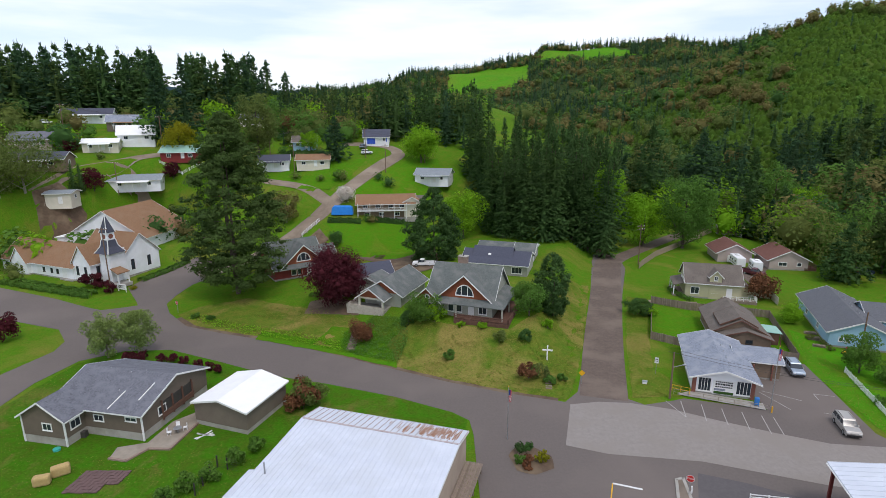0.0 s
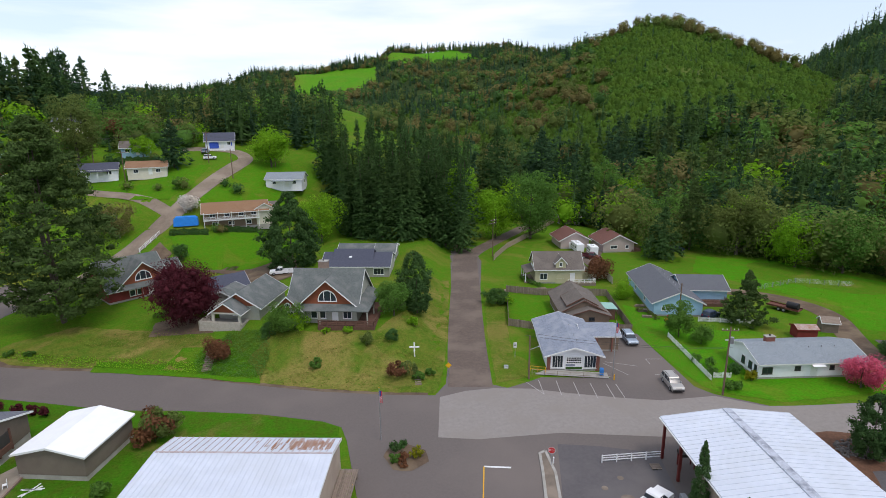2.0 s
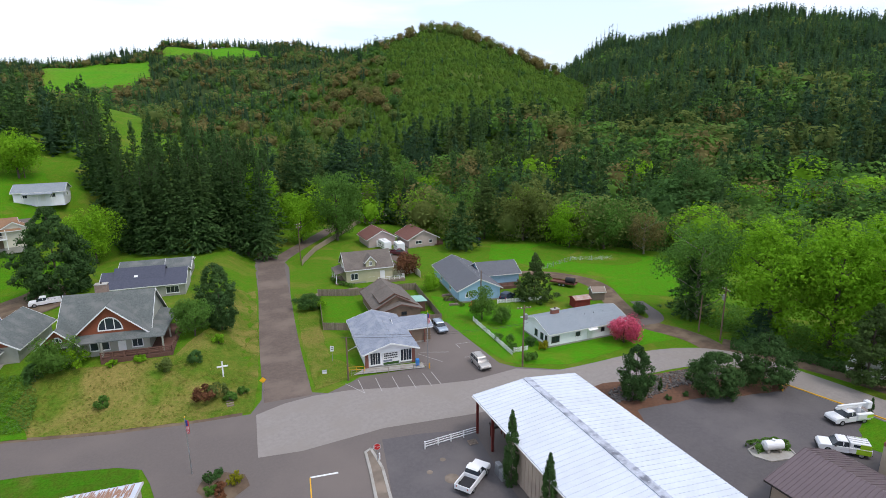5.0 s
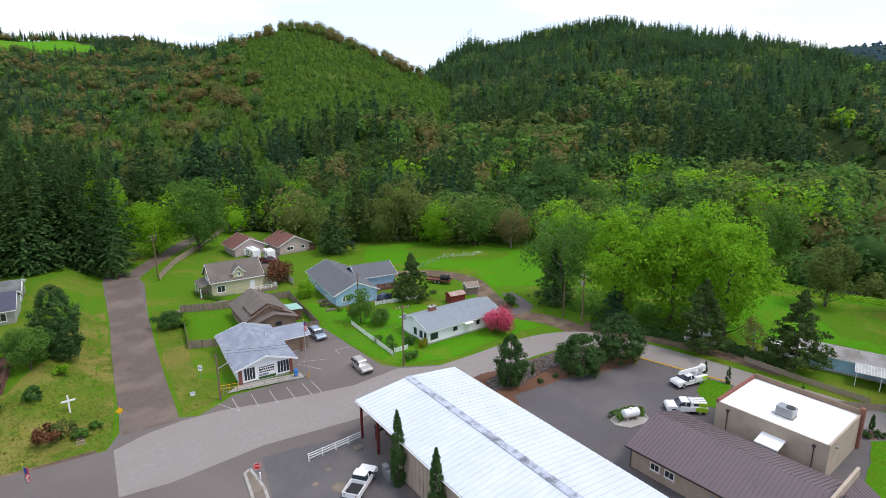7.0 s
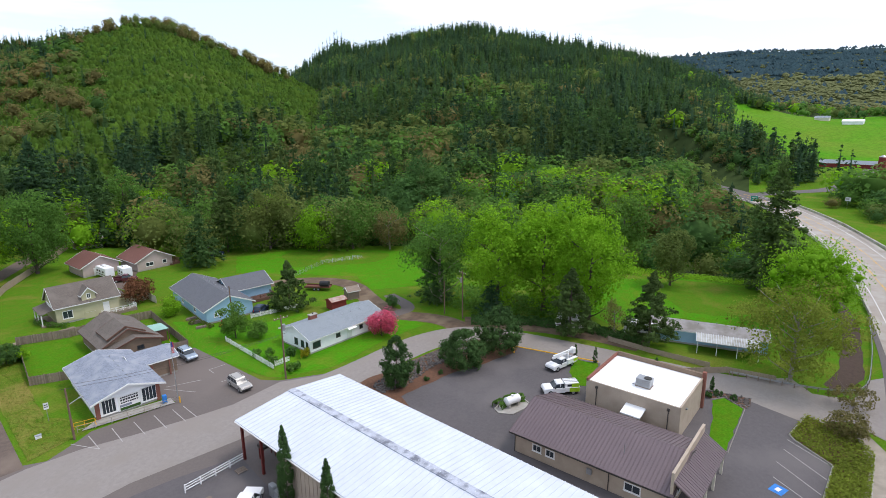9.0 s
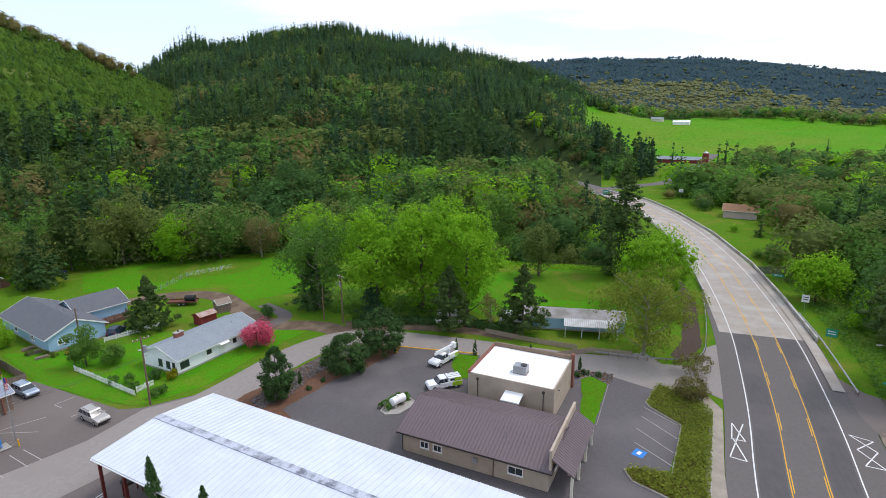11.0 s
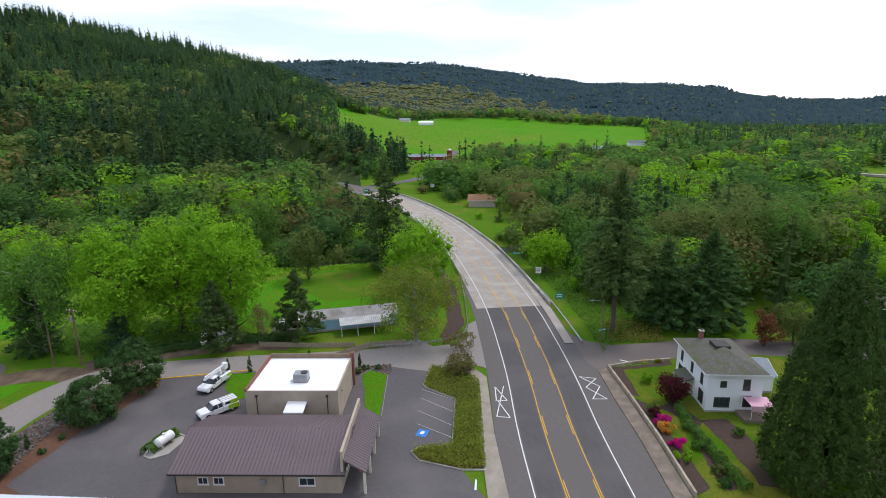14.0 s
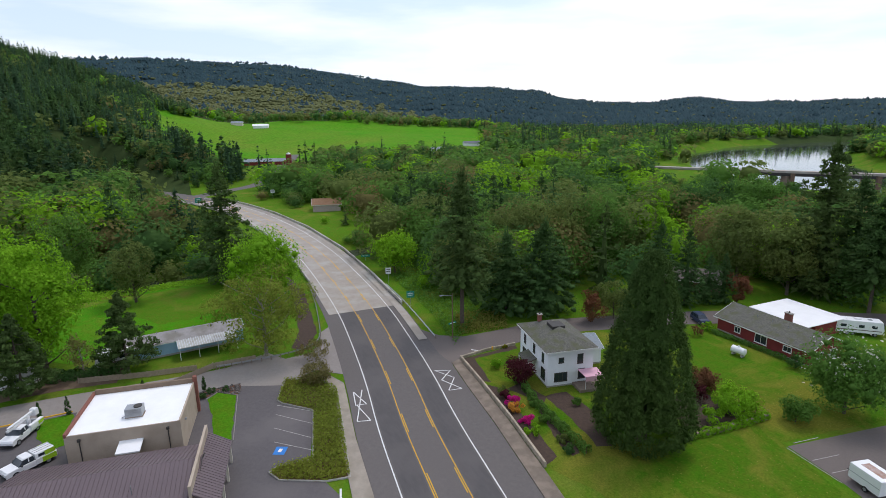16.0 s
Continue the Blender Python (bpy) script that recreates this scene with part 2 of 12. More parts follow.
surf("stone_chimney", (0.33, 0.24, 0.19), (0.22, 0.16, 0.13), 2.5, 0.9)
surf("weathered_wood", (0.27, 0.21, 0.165), (0.19, 0.148, 0.115), 2.0, 0.9, piece=0.22)
surf("brown_wood", (0.16, 0.085, 0.06), (0.12, 0.06, 0.045), 2.0, 0.85)
surf("pole_wood", (0.2, 0.13, 0.09), (0.14, 0.09, 0.065), 2.0, 0.9)
surf("galvanised", (0.42, 0.43, 0.44), (0.34, 0.35, 0.36), 1.0, 0.45, metal=0.6)
surf("white_paint", (0.82, 0.82, 0.82), (0.77, 0.77, 0.77), 1.5, 0.4, spec=0.5)
surf("silver_paint", (0.45, 0.43, 0.4), (0.42, 0.4, 0.37), 1.5, 0.35, metal=0.4)
surf("blue_silver_paint", (0.35, 0.42, 0.5), None, 1.5, 0.35, metal=0.4)
surf("dark_red_paint", (0.12, 0.03, 0.04), None, 1.5, 0.35)
surf("dark_blue_paint", (0.03, 0.05, 0.1), None, 1.5, 0.35)
surf("lime_paint", (0.42, 0.7, 0.03), None, 1.5, 0.45)
surf("rubber", (0.025, 0.025, 0.025), None, 3.0, 0.85)
surf("black_plastic", (0.03, 0.03, 0.032), None, 3.0, 0.6)
surf("sign_red", (0.6, 0.03, 0.03), None, 2.0, 0.5)
surf("sign_green", (0.02, 0.3, 0.22), None, 2.0, 0.5)
surf("sign_yellow", (0.85, 0.45, 0.02), None, 2.0, 0.5)
surf("sign_white", (0.8, 0.8, 0.8), None, 2.0, 0.5)
surf("blue_tarp", (0.02, 0.25, 0.75), (0.02, 0.2, 0.62), 1.0, 0.5)
surf("pink_canvas", (0.72, 0.42, 0.5), (0.66, 0.37, 0.45), 1.0, 0.7)
surf("flag_red", (0.5, 0.05, 0.07), None, 2.0, 0.7)
surf("flag_blue", (0.04, 0.06, 0.25), None, 2.0, 0.7)
surf("straw", (0.5, 0.36, 0.16), (0.4, 0.28, 0.12), 3.0, 0.95, bump=0.6, bump_scale=15)
surf("paver", (0.16, 0.1, 0.095), (0.12, 0.075, 0.07), 2.5, 0.9)
surf("river_rock", (0.16, 0.14, 0.125), (0.1, 0.088, 0.08), 3.0, 0.9, island=0.35)
surf("rusted_iron", (0.16, 0.06, 0.04), None, 3.0, 0.8)
surf("teal_plastic", (0.05, 0.45, 0.38), None, 3.0, 0.5)
# bark and leaves
surf("bark", (0.13, 0.1, 0.08), (0.07, 0.055, 0.045), 3.0, 0.95, bump=0.5, bump_scale=10)
surf("pale_bark", (0.33, 0.3, 0.25), (0.2, 0.18, 0.15), 3.0, 0.95)
leafy("conifer_dark", (0.058, 0.122, 0.054), (0.04, 0.087, 0.04), translucent=0.35)
leafy("conifer_mid", (0.078, 0.153, 0.045), (0.05, 0.104, 0.032), translucent=0.35)
leafy("conifer_olive", (0.1, 0.163, 0.045), (0.06, 0.102, 0.03), translucent=0.35)
leafy("sequoia_green", (0.07, 0.124, 0.03), (0.052, 0.098, 0.024), island=0.1, translucent=0.25)
leafy("leaf_spring", (0.243, 0.477, 0.024), (0.171, 0.360, 0.022))
leafy("leaf_green", (0.14, 0.282, 0.05), (0.093, 0.205, 0.04))
leafy("leaf_deep", (0.092, 0.2, 0.052), (0.063, 0.142, 0.04))
leafy("leaf_olive", (0.185, 0.245, 0.064), (0.122, 0.168, 0.046))
leafy("leaf_tan", (0.24, 0.215, 0.078), (0.165, 0.15, 0.055))
leafy("leaf_yellow", (0.33, 0.33, 0.02), (0.22, 0.23, 0.016))
leafy("leaf_maroon", (0.1, 0.02, 0.028), (0.05, 0.012, 0.016), translucent=0.15)
leafy("leaf_rust", (0.19, 0.085, 0.04), (0.12, 0.055, 0.03), translucent=0.15)
leafy("blossom_pink", (0.75, 0.16, 0.25), (0.62, 0.1, 0.18))
leafy("blossom_magenta", (0.7, 0.03, 0.32), (0.55, 0.02, 0.25))
leafy("blossom_white", (0.8, 0.78, 0.74), (0.65, 0.64, 0.58))
leafy("scrub_green", (0.115, 0.215, 0.026), (0.062, 0.13, 0.02), island=0.3, scale=0.05)
leafy("weed_green", (0.14, 0.22, 0.022), (0.1, 0.165, 0.018), island=0.2)
leafy("weed_lush", (0.09, 0.27, 0.01), (0.07, 0.21, 0.008), island=0.12)
leafy("weed_dry", (0.26, 0.25, 0.06), (0.17, 0.19, 0.035), island=0.2)
leafy("blossom_orange", (0.75, 0.42, 0.08), (0.6, 0.3, 0.05))
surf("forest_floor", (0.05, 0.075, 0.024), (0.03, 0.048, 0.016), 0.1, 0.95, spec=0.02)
# ground below the far ridges carries the same blue haze in its colour
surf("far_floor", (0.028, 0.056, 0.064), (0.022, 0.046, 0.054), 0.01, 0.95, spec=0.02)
turf("lawn_olive", (0.054, 0.155, 0.007), (0.085, 0.145, 0.011), (0.165, 0.17, 0.024), 0.55)
surf("bark_dark", (0.085, 0.055, 0.04), (0.05, 0.034, 0.026), 2.0, 0.95, bump=0.6, bump_scale=10)
surf("lane_gravel", (0.155, 0.115, 0.092), (0.105, 0.08, 0.065), 1.4, 0.95, bump=0.5, bump_scale=14, stain=(0.185, 0.142, 0.113), stain_scale=0.14)
# ridge forest colour leans blue: aerial haze is mixed into the base colour
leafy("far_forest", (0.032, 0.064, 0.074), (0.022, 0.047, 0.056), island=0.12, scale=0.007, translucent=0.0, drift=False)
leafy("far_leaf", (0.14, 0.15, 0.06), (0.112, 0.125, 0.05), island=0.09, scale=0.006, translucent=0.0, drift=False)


def glass(name):
    m = bpy.data.materials.new(name)
    m.use_nodes = True
    b = m.node_tree.nodes["Principled BSDF"]
    b.inputs["Base Color"].default_value = (0.03, 0.04, 0.05, 1)
    b.inputs["Roughness"].default_value = 0.06
    b.inputs["Specular IOR Level"].default_value = 0.6
    MATS[name] = m


glass("window_glass")
leafy("leaf_grey", (0.28, 0.38, 0.12), (0.19, 0.27, 0.08))
surf("scrub_floor", (0.066, 0.12, 0.018), (0.036, 0.07, 0.012), 0.12, 0.95, stain=(0.1, 0.13, 0.03), stain_scale=0.012, spec=0.02)
turf("far_field", (0.07, 0.25, 0.01), (0.1, 0.235, 0.015), (0.14, 0.22, 0.024), 0.36, wide=0.05)
turf("yard_grass", (0.045, 0.16, 0.007), (0.066, 0.125, 0.011), (0.17, 0.14, 0.04), 0.34)
surf("pale_concrete", (0.36, 0.31, 0.25), (0.27, 0.235, 0.19), 0.9, 0.9, stain=(0.25, 0.215, 0.17), stain_scale=0.4)
leafy("leaf_moss", (0.25, 0.31, 0.045), (0.17, 0.215, 0.035))
surf("worn_metal_roof", (0.33, 0.31, 0.3), (0.24, 0.225, 0.215), 0.9, 0.7, stain=(0.2, 0.185, 0.16), stain_scale=0.4)
surf("carport_tin", (0.5, 0.5, 0.47), (0.36, 0.35, 0.31), 1.2, 0.6, stain=(0.28, 0.26, 0.22), stain_scale=0.5)
surf("worn_line", (0.42, 0.4, 0.37), (0.3, 0.28, 0.26), 2.0, 0.85)
surf("rust_seam", (0.4, 0.3, 0.27), (0.5, 0.47, 0.48), 1.2, 0.7)
surf("rust_streak", (0.28, 0.13, 0.07), (0.42, 0.27, 0.2), 2.5, 0.8)
turf("field_grass", (0.06, 0.25, 0.008), (0.088, 0.21, 0.011), (0.135, 0.21, 0.018), 0.32)
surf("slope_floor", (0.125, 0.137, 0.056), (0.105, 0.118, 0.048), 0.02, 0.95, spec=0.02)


# ---- building tools ----
def S(t):
    t = np.clip(t, 0, 1)
    return t * t * (3 - 2 * t)


def link_mesh(name, bm, material, parent=None, label="", smooth=False):
    me = bpy.data.meshes.new(name)
    bm.to_mesh(me)
    bm.free()
    me.materials.append(MATS[material])
    if smooth:
        me.polygons.foreach_set("use_smooth", [True] * len(me.polygons))
    ob = new(name, me)
    if parent:
        ob.parent = parent
    if label:
        ob["label"] = label
    return ob


def part(name, bm, material, parent, label="", smooth=False):
    return link_mesh(name, bm, material, parent, label, smooth)


def again(ob, m, parent=None):
    """Another piece on the same mesh."""
    o = new(ob.name.split(".")[0], ob.data)
    o.parent = parent or ob.parent
    o.matrix_local = m
    return o


def thing(name, m, label, category, group="", kind=""):
    ob = new(name)
    ob.matrix_world = m
    ob.empty_display_size = 0.3
    return tagged(ob, label, category, group, kind)


def box(bm, x0, y0, z0, x1, y1, z1, m=None):
    vs = [bm.verts.new((x, y, z)) for z in (z0, z1) for x, y in ((x0, y0), (x1, y0), (x1, y1), (x0, y1))]
    fs = [(3, 2, 1, 0), (4, 5, 6, 7), (0, 1, 5, 4), (1, 2, 6, 5), (2, 3, 7, 6), (3, 0, 4, 7)]
    for f in fs:
        bm.faces.new([vs[i] for i in f])
    if m is not None:
        bmesh.ops.transform(bm, matrix=m, verts=vs)
    return vs


def boxed(*args, bevel=0.0):
    bm = bmesh.new()
    box(bm, *args)
    if bevel:
        bmesh.ops.bevel(bm, geom=bm.edges[:], offset=bevel, segments=2, affect="EDGES", profile=0.5)
    return bm


def prism(bm, outline, y0, y1, axis="y"):
    """Extrudes an outline of (a, z) along y (or x)."""
    def v(a, z, d):
        return (a, d, z) if axis == "y" else (d, a, z)
    lo = [bm.verts.new(v(a, z, y0)) for a, z in outline]
    hi = [bm.verts.new(v(a, z, y1)) for a, z in outline]
    n = len(outline)
    bm.faces.new(lo), bm.faces.new(hi[::-1])
    for i in range(n):
        bm.faces.new((lo[i], hi[i], hi[(i + 1) % n], lo[(i + 1) % n]))
    bmesh.ops.recalc_face_normals(bm, faces=bm.faces[:])
    return bm


def tube(bm, a, b, r0, r1=None, n=8):
    """A tapered round bar from a to b."""
    a, b = Vector(a), Vector(b)
    r1 = r0 if r1 is None else r1
    q = (b - a).to_track_quat("Z", "Y")
    rings = []
    for p, r in ((a, r0), (b, r1)):
        rings.append([bm.verts.new(p + q @ Vector((r * math.cos(i * math.tau / n), r * math.sin(i * math.tau / n), 0))) for i in range(n)])
    for i in range(n):
        j = (i + 1) % n
        bm.faces.new((rings[0][i], rings[0][j], rings[1][j], rings[1][i]))
    bm.faces.new(rings[0][::-1]), bm.faces.new(rings[1])
    return bm


def tubed(*args, **kw):
    return tube(bmesh.new(), *args, **kw)


def sheet(name, outline, material, lift=0.03, label="", category="", kind="structure", cell=0.0, flat=None, thick=0.0):
    """A draped sheet over the ground inside an outline of (x, y); flat gives a level instead. Grass and soil end unevenly."""
    bm = bmesh.new()
    if "grass" in material or material in ("dirt", "bark_mulch", "bark_dark", "lawn_olive"):
        ragged = []
        for (ax, ay), (bx, by) in zip(outline, [*outline[1:], outline[0]]):
            ln = math.hypot(bx - ax, by - ay)
            k = max(1, int(ln / 1.1))
            for i in range(k):
                x, y = ax + (bx - ax) * i / k, ay + (by - ay) * i / k
                off = 0.0 if i == 0 else 0.28 * (noise.noise((x * 0.35, y * 0.35, 3.0)) + 0.8 * noise.noise((x * 1.3, y * 1.3, 7.0)))
                ragged.append((x - (by - ay) / ln * off, y + (bx - ax) / ln * off))
        outline = ragged
    vs = [bm.verts.new((x, y, 0)) for x, y in outline]
    es = [bm.edges.new((vs[i], vs[(i + 1) % len(vs)])) for i in range(len(vs))]
    bmesh.ops.triangle_fill(bm, edges=es, use_beauty=True)
    if cell:
        for _ in range(8):
            long = [e for e in bm.edges if e.calc_length() > cell]
            if not long:
                break
            bmesh.ops.subdivide_edges(bm, edges=long, cuts=1)
            bmesh.ops.triangulate(bm, faces=bm.faces[:])
    bm.normal_update()
    for f in bm.faces:
        if f.normal.z < 0:
            f.normal_flip()
    z = [flat] * len(bm.verts) if flat is not None else height(np.array([v.co.x for v in bm.verts]), np.array([v.co.y for v in bm.verts]))
    for v, h in zip(bm.verts, z):
        v.co.z = h + lift
    if thick:
        bmesh.ops.solidify(bm, geom=bm.faces[:], thickness=thick)
    ob = link_mesh(name, bm, material)
    return tagged(ob, label, category, kind=kind)


def ribbon(name, points, width, material, lift=0.03, label="", category="", flat=None, kind="structure", parent=None, round_off=True):
    """A strip of even width along a line of (x, y), smoothed."""
    p = np.array(points, float)
    if round_off:
        for _ in range(3):
            q = np.empty((2 * len(p) - 2, 2))
            q[0::2], q[1::2] = p[:-1] * 0.75 + p[1:] * 0.25, p[:-1] * 0.25 + p[1:] * 0.75
            p = np.vstack([p[:1], q, p[-1:]])
    keep = [0] + [i for i in range(1, len(p)) if np.hypot(*(p[i] - p[i - 1])) > 1e-4]
    p = p[keep]
    if flat is None:
        fine = [p[0]]
        for a, b in zip(p[:-1], p[1:]):
            k = max(1, int(np.hypot(*(b - a)) / 3))
            fine += [a + (b - a) * (i + 1) / k for i in range(k)]
        p = np.array(fine)
    d = np.gradient(p, axis=0)
    d /= np.hypot(d[:, 0], d[:, 1])[:, None]
    nrm = np.c_[-d[:, 1], d[:, 0]]
    w = np.broadcast_to(width, (len(p),))[:, None]
    a, b = p + nrm * w / 2, p - nrm * w / 2
    bm = bmesh.new()
    def z(q):
        return height(q[:, 0], q[:, 1]) + lift if flat is None else np.full(len(q), flat + lift)
    va = [bm.verts.new((x, y, h)) for (x, y), h in zip(a, z(a))]
    vb = [bm.verts.new((x, y, h)) for (x, y), h in zip(b, z(b))]
    for i in range(len(p) - 1):
        bm.faces.new((va[i], vb[i], vb[i + 1], va[i + 1]))
    ob = link_mesh(name, bm, material, parent)
    return tagged(ob, label, category, kind=kind) if not parent else ob


# ---- terrain ----
# the town lies level at 0; a hill rises to the north-west, wooded hills stand north and east, a river valley opens south-east
U, V = (0.916, -0.400), (0.400, 0.916)      # along the main street, and across it to the north
STREAM = [(120, 190), (150, 135), (172, 90), (176, 55), (170, 15), (172, -20), (185, -90), (205, -180), (240, -330), (270, -400)]
RIVER = [(-300, -380), (0, -375), (190, -395), (300, -465), (395, -570), (450, -720), (430, -900), (300, -1100)]
HWY = [(-60, -14), (0, -16.5), (48, -24.0), (62, -26.1), (76, -29.0), (90, -31.2), (110, -34.0), (135, -35.6), (165, -36.6), (205, -34.4), (243, -28.6), (271, -21.5), (297, -12.5), (320, -2), (350, 14), (395, 38), (447, 60)]
HILL_Q = [0, 118, 142, 160, 170, 190, 215, 240, 280, 420, 1200]
HILL_Z = [0, 0, 2, 10, 17, 25, 31, 36, 42, 46, 40]


def line_distance(x, y, line):
    d = np.full(np.shape(x), 1e9)
    for (ax, ay), (bx, by) in zip(line[:-1], line[1:]):
        ex, ey = bx - ax, by - ay
        t = np.clip(((x - ax) * ex + (y - ay) * ey) / (ex * ex + ey * ey), 0, 1)
        d = np.minimum(d, np.hypot(x - ax - t * ex, y - ay - t * ey))
    return d


def ridge(az, r, table, top, foot, tree):
    """A hill whose crest runs at distance top, with its skyline given by bearing and rise in degrees."""
    a, e = [q[0] for q in table], [q[1] for q in table]
    el = np.interp(az, a, e, left=-6, right=-6)
    crest = np.maximum(42 + top * np.tan(np.radians(el)) - tree, 0)
    t = np.clip((r - foot) / (top - foot), 0, None)
    up = crest * np.minimum(t, 1) ** 1.12
    return np.where(r > top, crest * np.clip(1 - 0.5 * (r - top) / top, 0.3, 1), up)


RIDGE_MEADOW = [(-40, 3.2), (-20, 2.8), (-9, 2.7), (-5, 3.2), (-3, 4.4), (3, 4.8), (9, 5.7), (10, 6.6), (19, 6.7), (22, 6.9), (25, 6.2), (30, 6.2), (40, 3), (46, 0)]
RIDGE_SCRUB = [(6, -3), (12, -0.6), (17, 0.8), (20, 1.8), (24, 3.7), (28, 6.2), (31, 7.3), (34, 7.9), (37, 7.6), (40, 6.5), (43, 5.4), (45, 4.4), (47, 3.9), (50, 2.1), (54, -0.2), (60, -3)]
RIDGE_WOOD = [(38, -2), (44, 2), (47, 4.1), (50, 6.1), (52, 6.9), (54, 6.7), (57, 7.8), (61, 8.4), (66, 8.5), (69, 7.8), (74, 7.2), (79, 6.2), (83, 5.1), (88, 3.3), (91, 1.2), (93, -1), (97, -4)]
RIDGE_FAR = [(-180, 1.2), (-40, 2), (40, 3), (84, 5.1), (89, 5.3), (93, 5.1), (99, 5.0), (103, 4.5), (109, 3.6), (114, 2.8), (121, 2.6), (126, 2.1), (128, 1.3), (134, 0.8), (137, 0.9), (140, 1.3), (143, 0.8), (150, 0.7), (156, 0.9), (180, 1.2)]
RIDGE_FIELD = [(82, 0.8), (90, 0.5), (96, -0.5), (107, -0.8), (119, -1.6), (126, -2.6)]


def height(x, y):
    x, y = np.asarray(x, float), np.asarray(y, float)
    r, az = np.hypot(x, y), np.degrees(np.arctan2(x, y))
    q = -0.5 * x + 0.866 * y - 22 * S((-x - 20) / 50)
    h = np.interp(q, HILL_Q, HILL_Z) * S(1 - (x - 30) / 110) * S((y + 20) / 120)
    # level pads of the church and its hall
    near = 1 - S((line_distance(x, y, [(-96, 149), (-92, 170)]) - 13) / 12)
    h = h + near * (np.minimum(h, 5.0) - h)
    near = 1 - S((line_distance(x, y, [(-112, 146), (-82, 134)]) - 9) / 8)
    h = h + near * (np.minimum(h, 1.6) - h)
    # bank under the craftsman houses
    w = (x - 18.0) * V[0] + (y - 73.4) * V[1]
    s = (x - 18.0) * U[0] + (y - 73.4) * U[1]
    east = (x - 20.4) * 0.957 - (y - 76.0) * 0.288
    bank = 4.0 * S((w - 1.0) / 19) * S((-east - 0.6) / 9) * (0.3 + 0.7 * S((s + 72) / 38))
    h = np.maximum(h, bank)
    for table, top, foot, tree in ((RIDGE_MEADOW, 1300, 420, 16), (RIDGE_SCRUB, 680, 235, 3), (RIDGE_WOOD, 1050, 235, 20),
                                   (RIDGE_FIELD, 900, 520, 0), (RIDGE_FAR, 3200, 1250, 12)):
        h = np.maximum(h, ridge(az, r, table, top, foot, tree))
    rough = np.sin(x * 0.021 + 1.3) * np.sin(y * 0.018) + 0.5 * np.sin(x * 0.05) * np.sin(y * 0.043 + 2)
    h = h + rough * 5 * S((r - 300) / 500) * S(h / 40)
    h = h * np.where(x > 180, S((line_distance(x, y, HWY) - 10) / 22), 1.0)
    h = h - 5.5 * np.exp(-(line_distance(x, y, STREAM) / 13) ** 2)
    d = line_distance(x, y, RIVER)
    h = np.where(r > 200, h - (h + 13) * S((95 - d) / 45), h)
    return h


def on_scrub(x, y):
    """Where the logged hill stands in front of the wooded one."""
    r, az = np.hypot(x, y), np.degrees(np.arctan2(x, y))
    edge = 1 + 0.06 * np.sin(x * 0.03) + 0.05 * np.sin(y * 0.047)
    return ridge(az, r, RIDGE_SCRUB, 680, 235, 3) * edge >= ridge(az, r, RIDGE_WOOD, 1050, 235, 20)


def graded():
    c = list(np.arange(-150, 221, 2.6))
    step, v = 2.6, c[-1]
    while v < 4900:
        step *= 1.055
        v += step
        c.append(v)
    step, v = 2.6, c[0]
    while v > -4900:
        step *= 1.055
        v -= step
        c.insert(0, v)
    return np.array(c)


def pale_slope(x, y):
    """How far the pale spring woods reach up the far slope: an uneven edge that sinks along the valley."""
    r, a = np.hypot(x, y), np.degrees(np.arctan2(x, y))
    top = 2230 - np.clip(a - 101, 0, 40) * 46 + 70 * np.sin(a * 2.3) + 45 * np.sin(a * 5.9 + 1) + 25 * np.sin(a * 14.3)
    return (a > 80) & (a < 124) & (r < top)


def build_ground():
    c = graded()
    n = len(c)
    gx, gy = np.meshgrid(c, c)
    gz = height(gx, gy)
    me = bpy.data.meshes.new("ground")
    idx = np.arange(n * n).reshape(n, n)
    quads = np.stack([idx[:-1, :-1], idx[:-1, 1:], idx[1:, 1:], idx[1:, :-1]], -1).reshape(-1, 4)
    me.from_pydata(np.c_[gx.ravel(), gy.ravel(), gz.ravel()].tolist(), [], quads.tolist())
    me.polygons.foreach_set("use_smooth", [True] * len(me.polygons))
    for k in ("meadow_grass", "forest_floor", "far_floor", "far_field", "scrub_floor", "slope_floor"):
        me.materials.append(MATS[k])
    mid = (c[:-1] + c[1:]) / 2
    fx, fy = (a.ravel() for a in np.meshgrid(mid, mid))
    fr, fa = np.hypot(fx, fy), np.degrees(np.arctan2(fx, fy))
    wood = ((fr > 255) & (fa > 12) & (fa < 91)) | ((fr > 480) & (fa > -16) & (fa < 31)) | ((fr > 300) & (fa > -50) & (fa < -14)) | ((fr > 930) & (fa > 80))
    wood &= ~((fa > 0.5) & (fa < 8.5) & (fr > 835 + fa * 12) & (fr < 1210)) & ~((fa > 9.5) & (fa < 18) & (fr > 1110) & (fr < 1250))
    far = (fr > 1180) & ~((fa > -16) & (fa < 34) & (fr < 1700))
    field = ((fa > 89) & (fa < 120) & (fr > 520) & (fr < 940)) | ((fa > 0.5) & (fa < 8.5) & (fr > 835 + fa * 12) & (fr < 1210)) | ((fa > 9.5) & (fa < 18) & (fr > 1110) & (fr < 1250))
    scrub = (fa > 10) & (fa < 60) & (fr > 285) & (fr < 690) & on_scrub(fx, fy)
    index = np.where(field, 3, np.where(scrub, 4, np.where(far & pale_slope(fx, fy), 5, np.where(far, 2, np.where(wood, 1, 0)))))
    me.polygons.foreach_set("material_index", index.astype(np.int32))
    tagged(new("ground", me), "green spring grass over town lots, hills and valley", "ground", kind="structure")


build_ground()


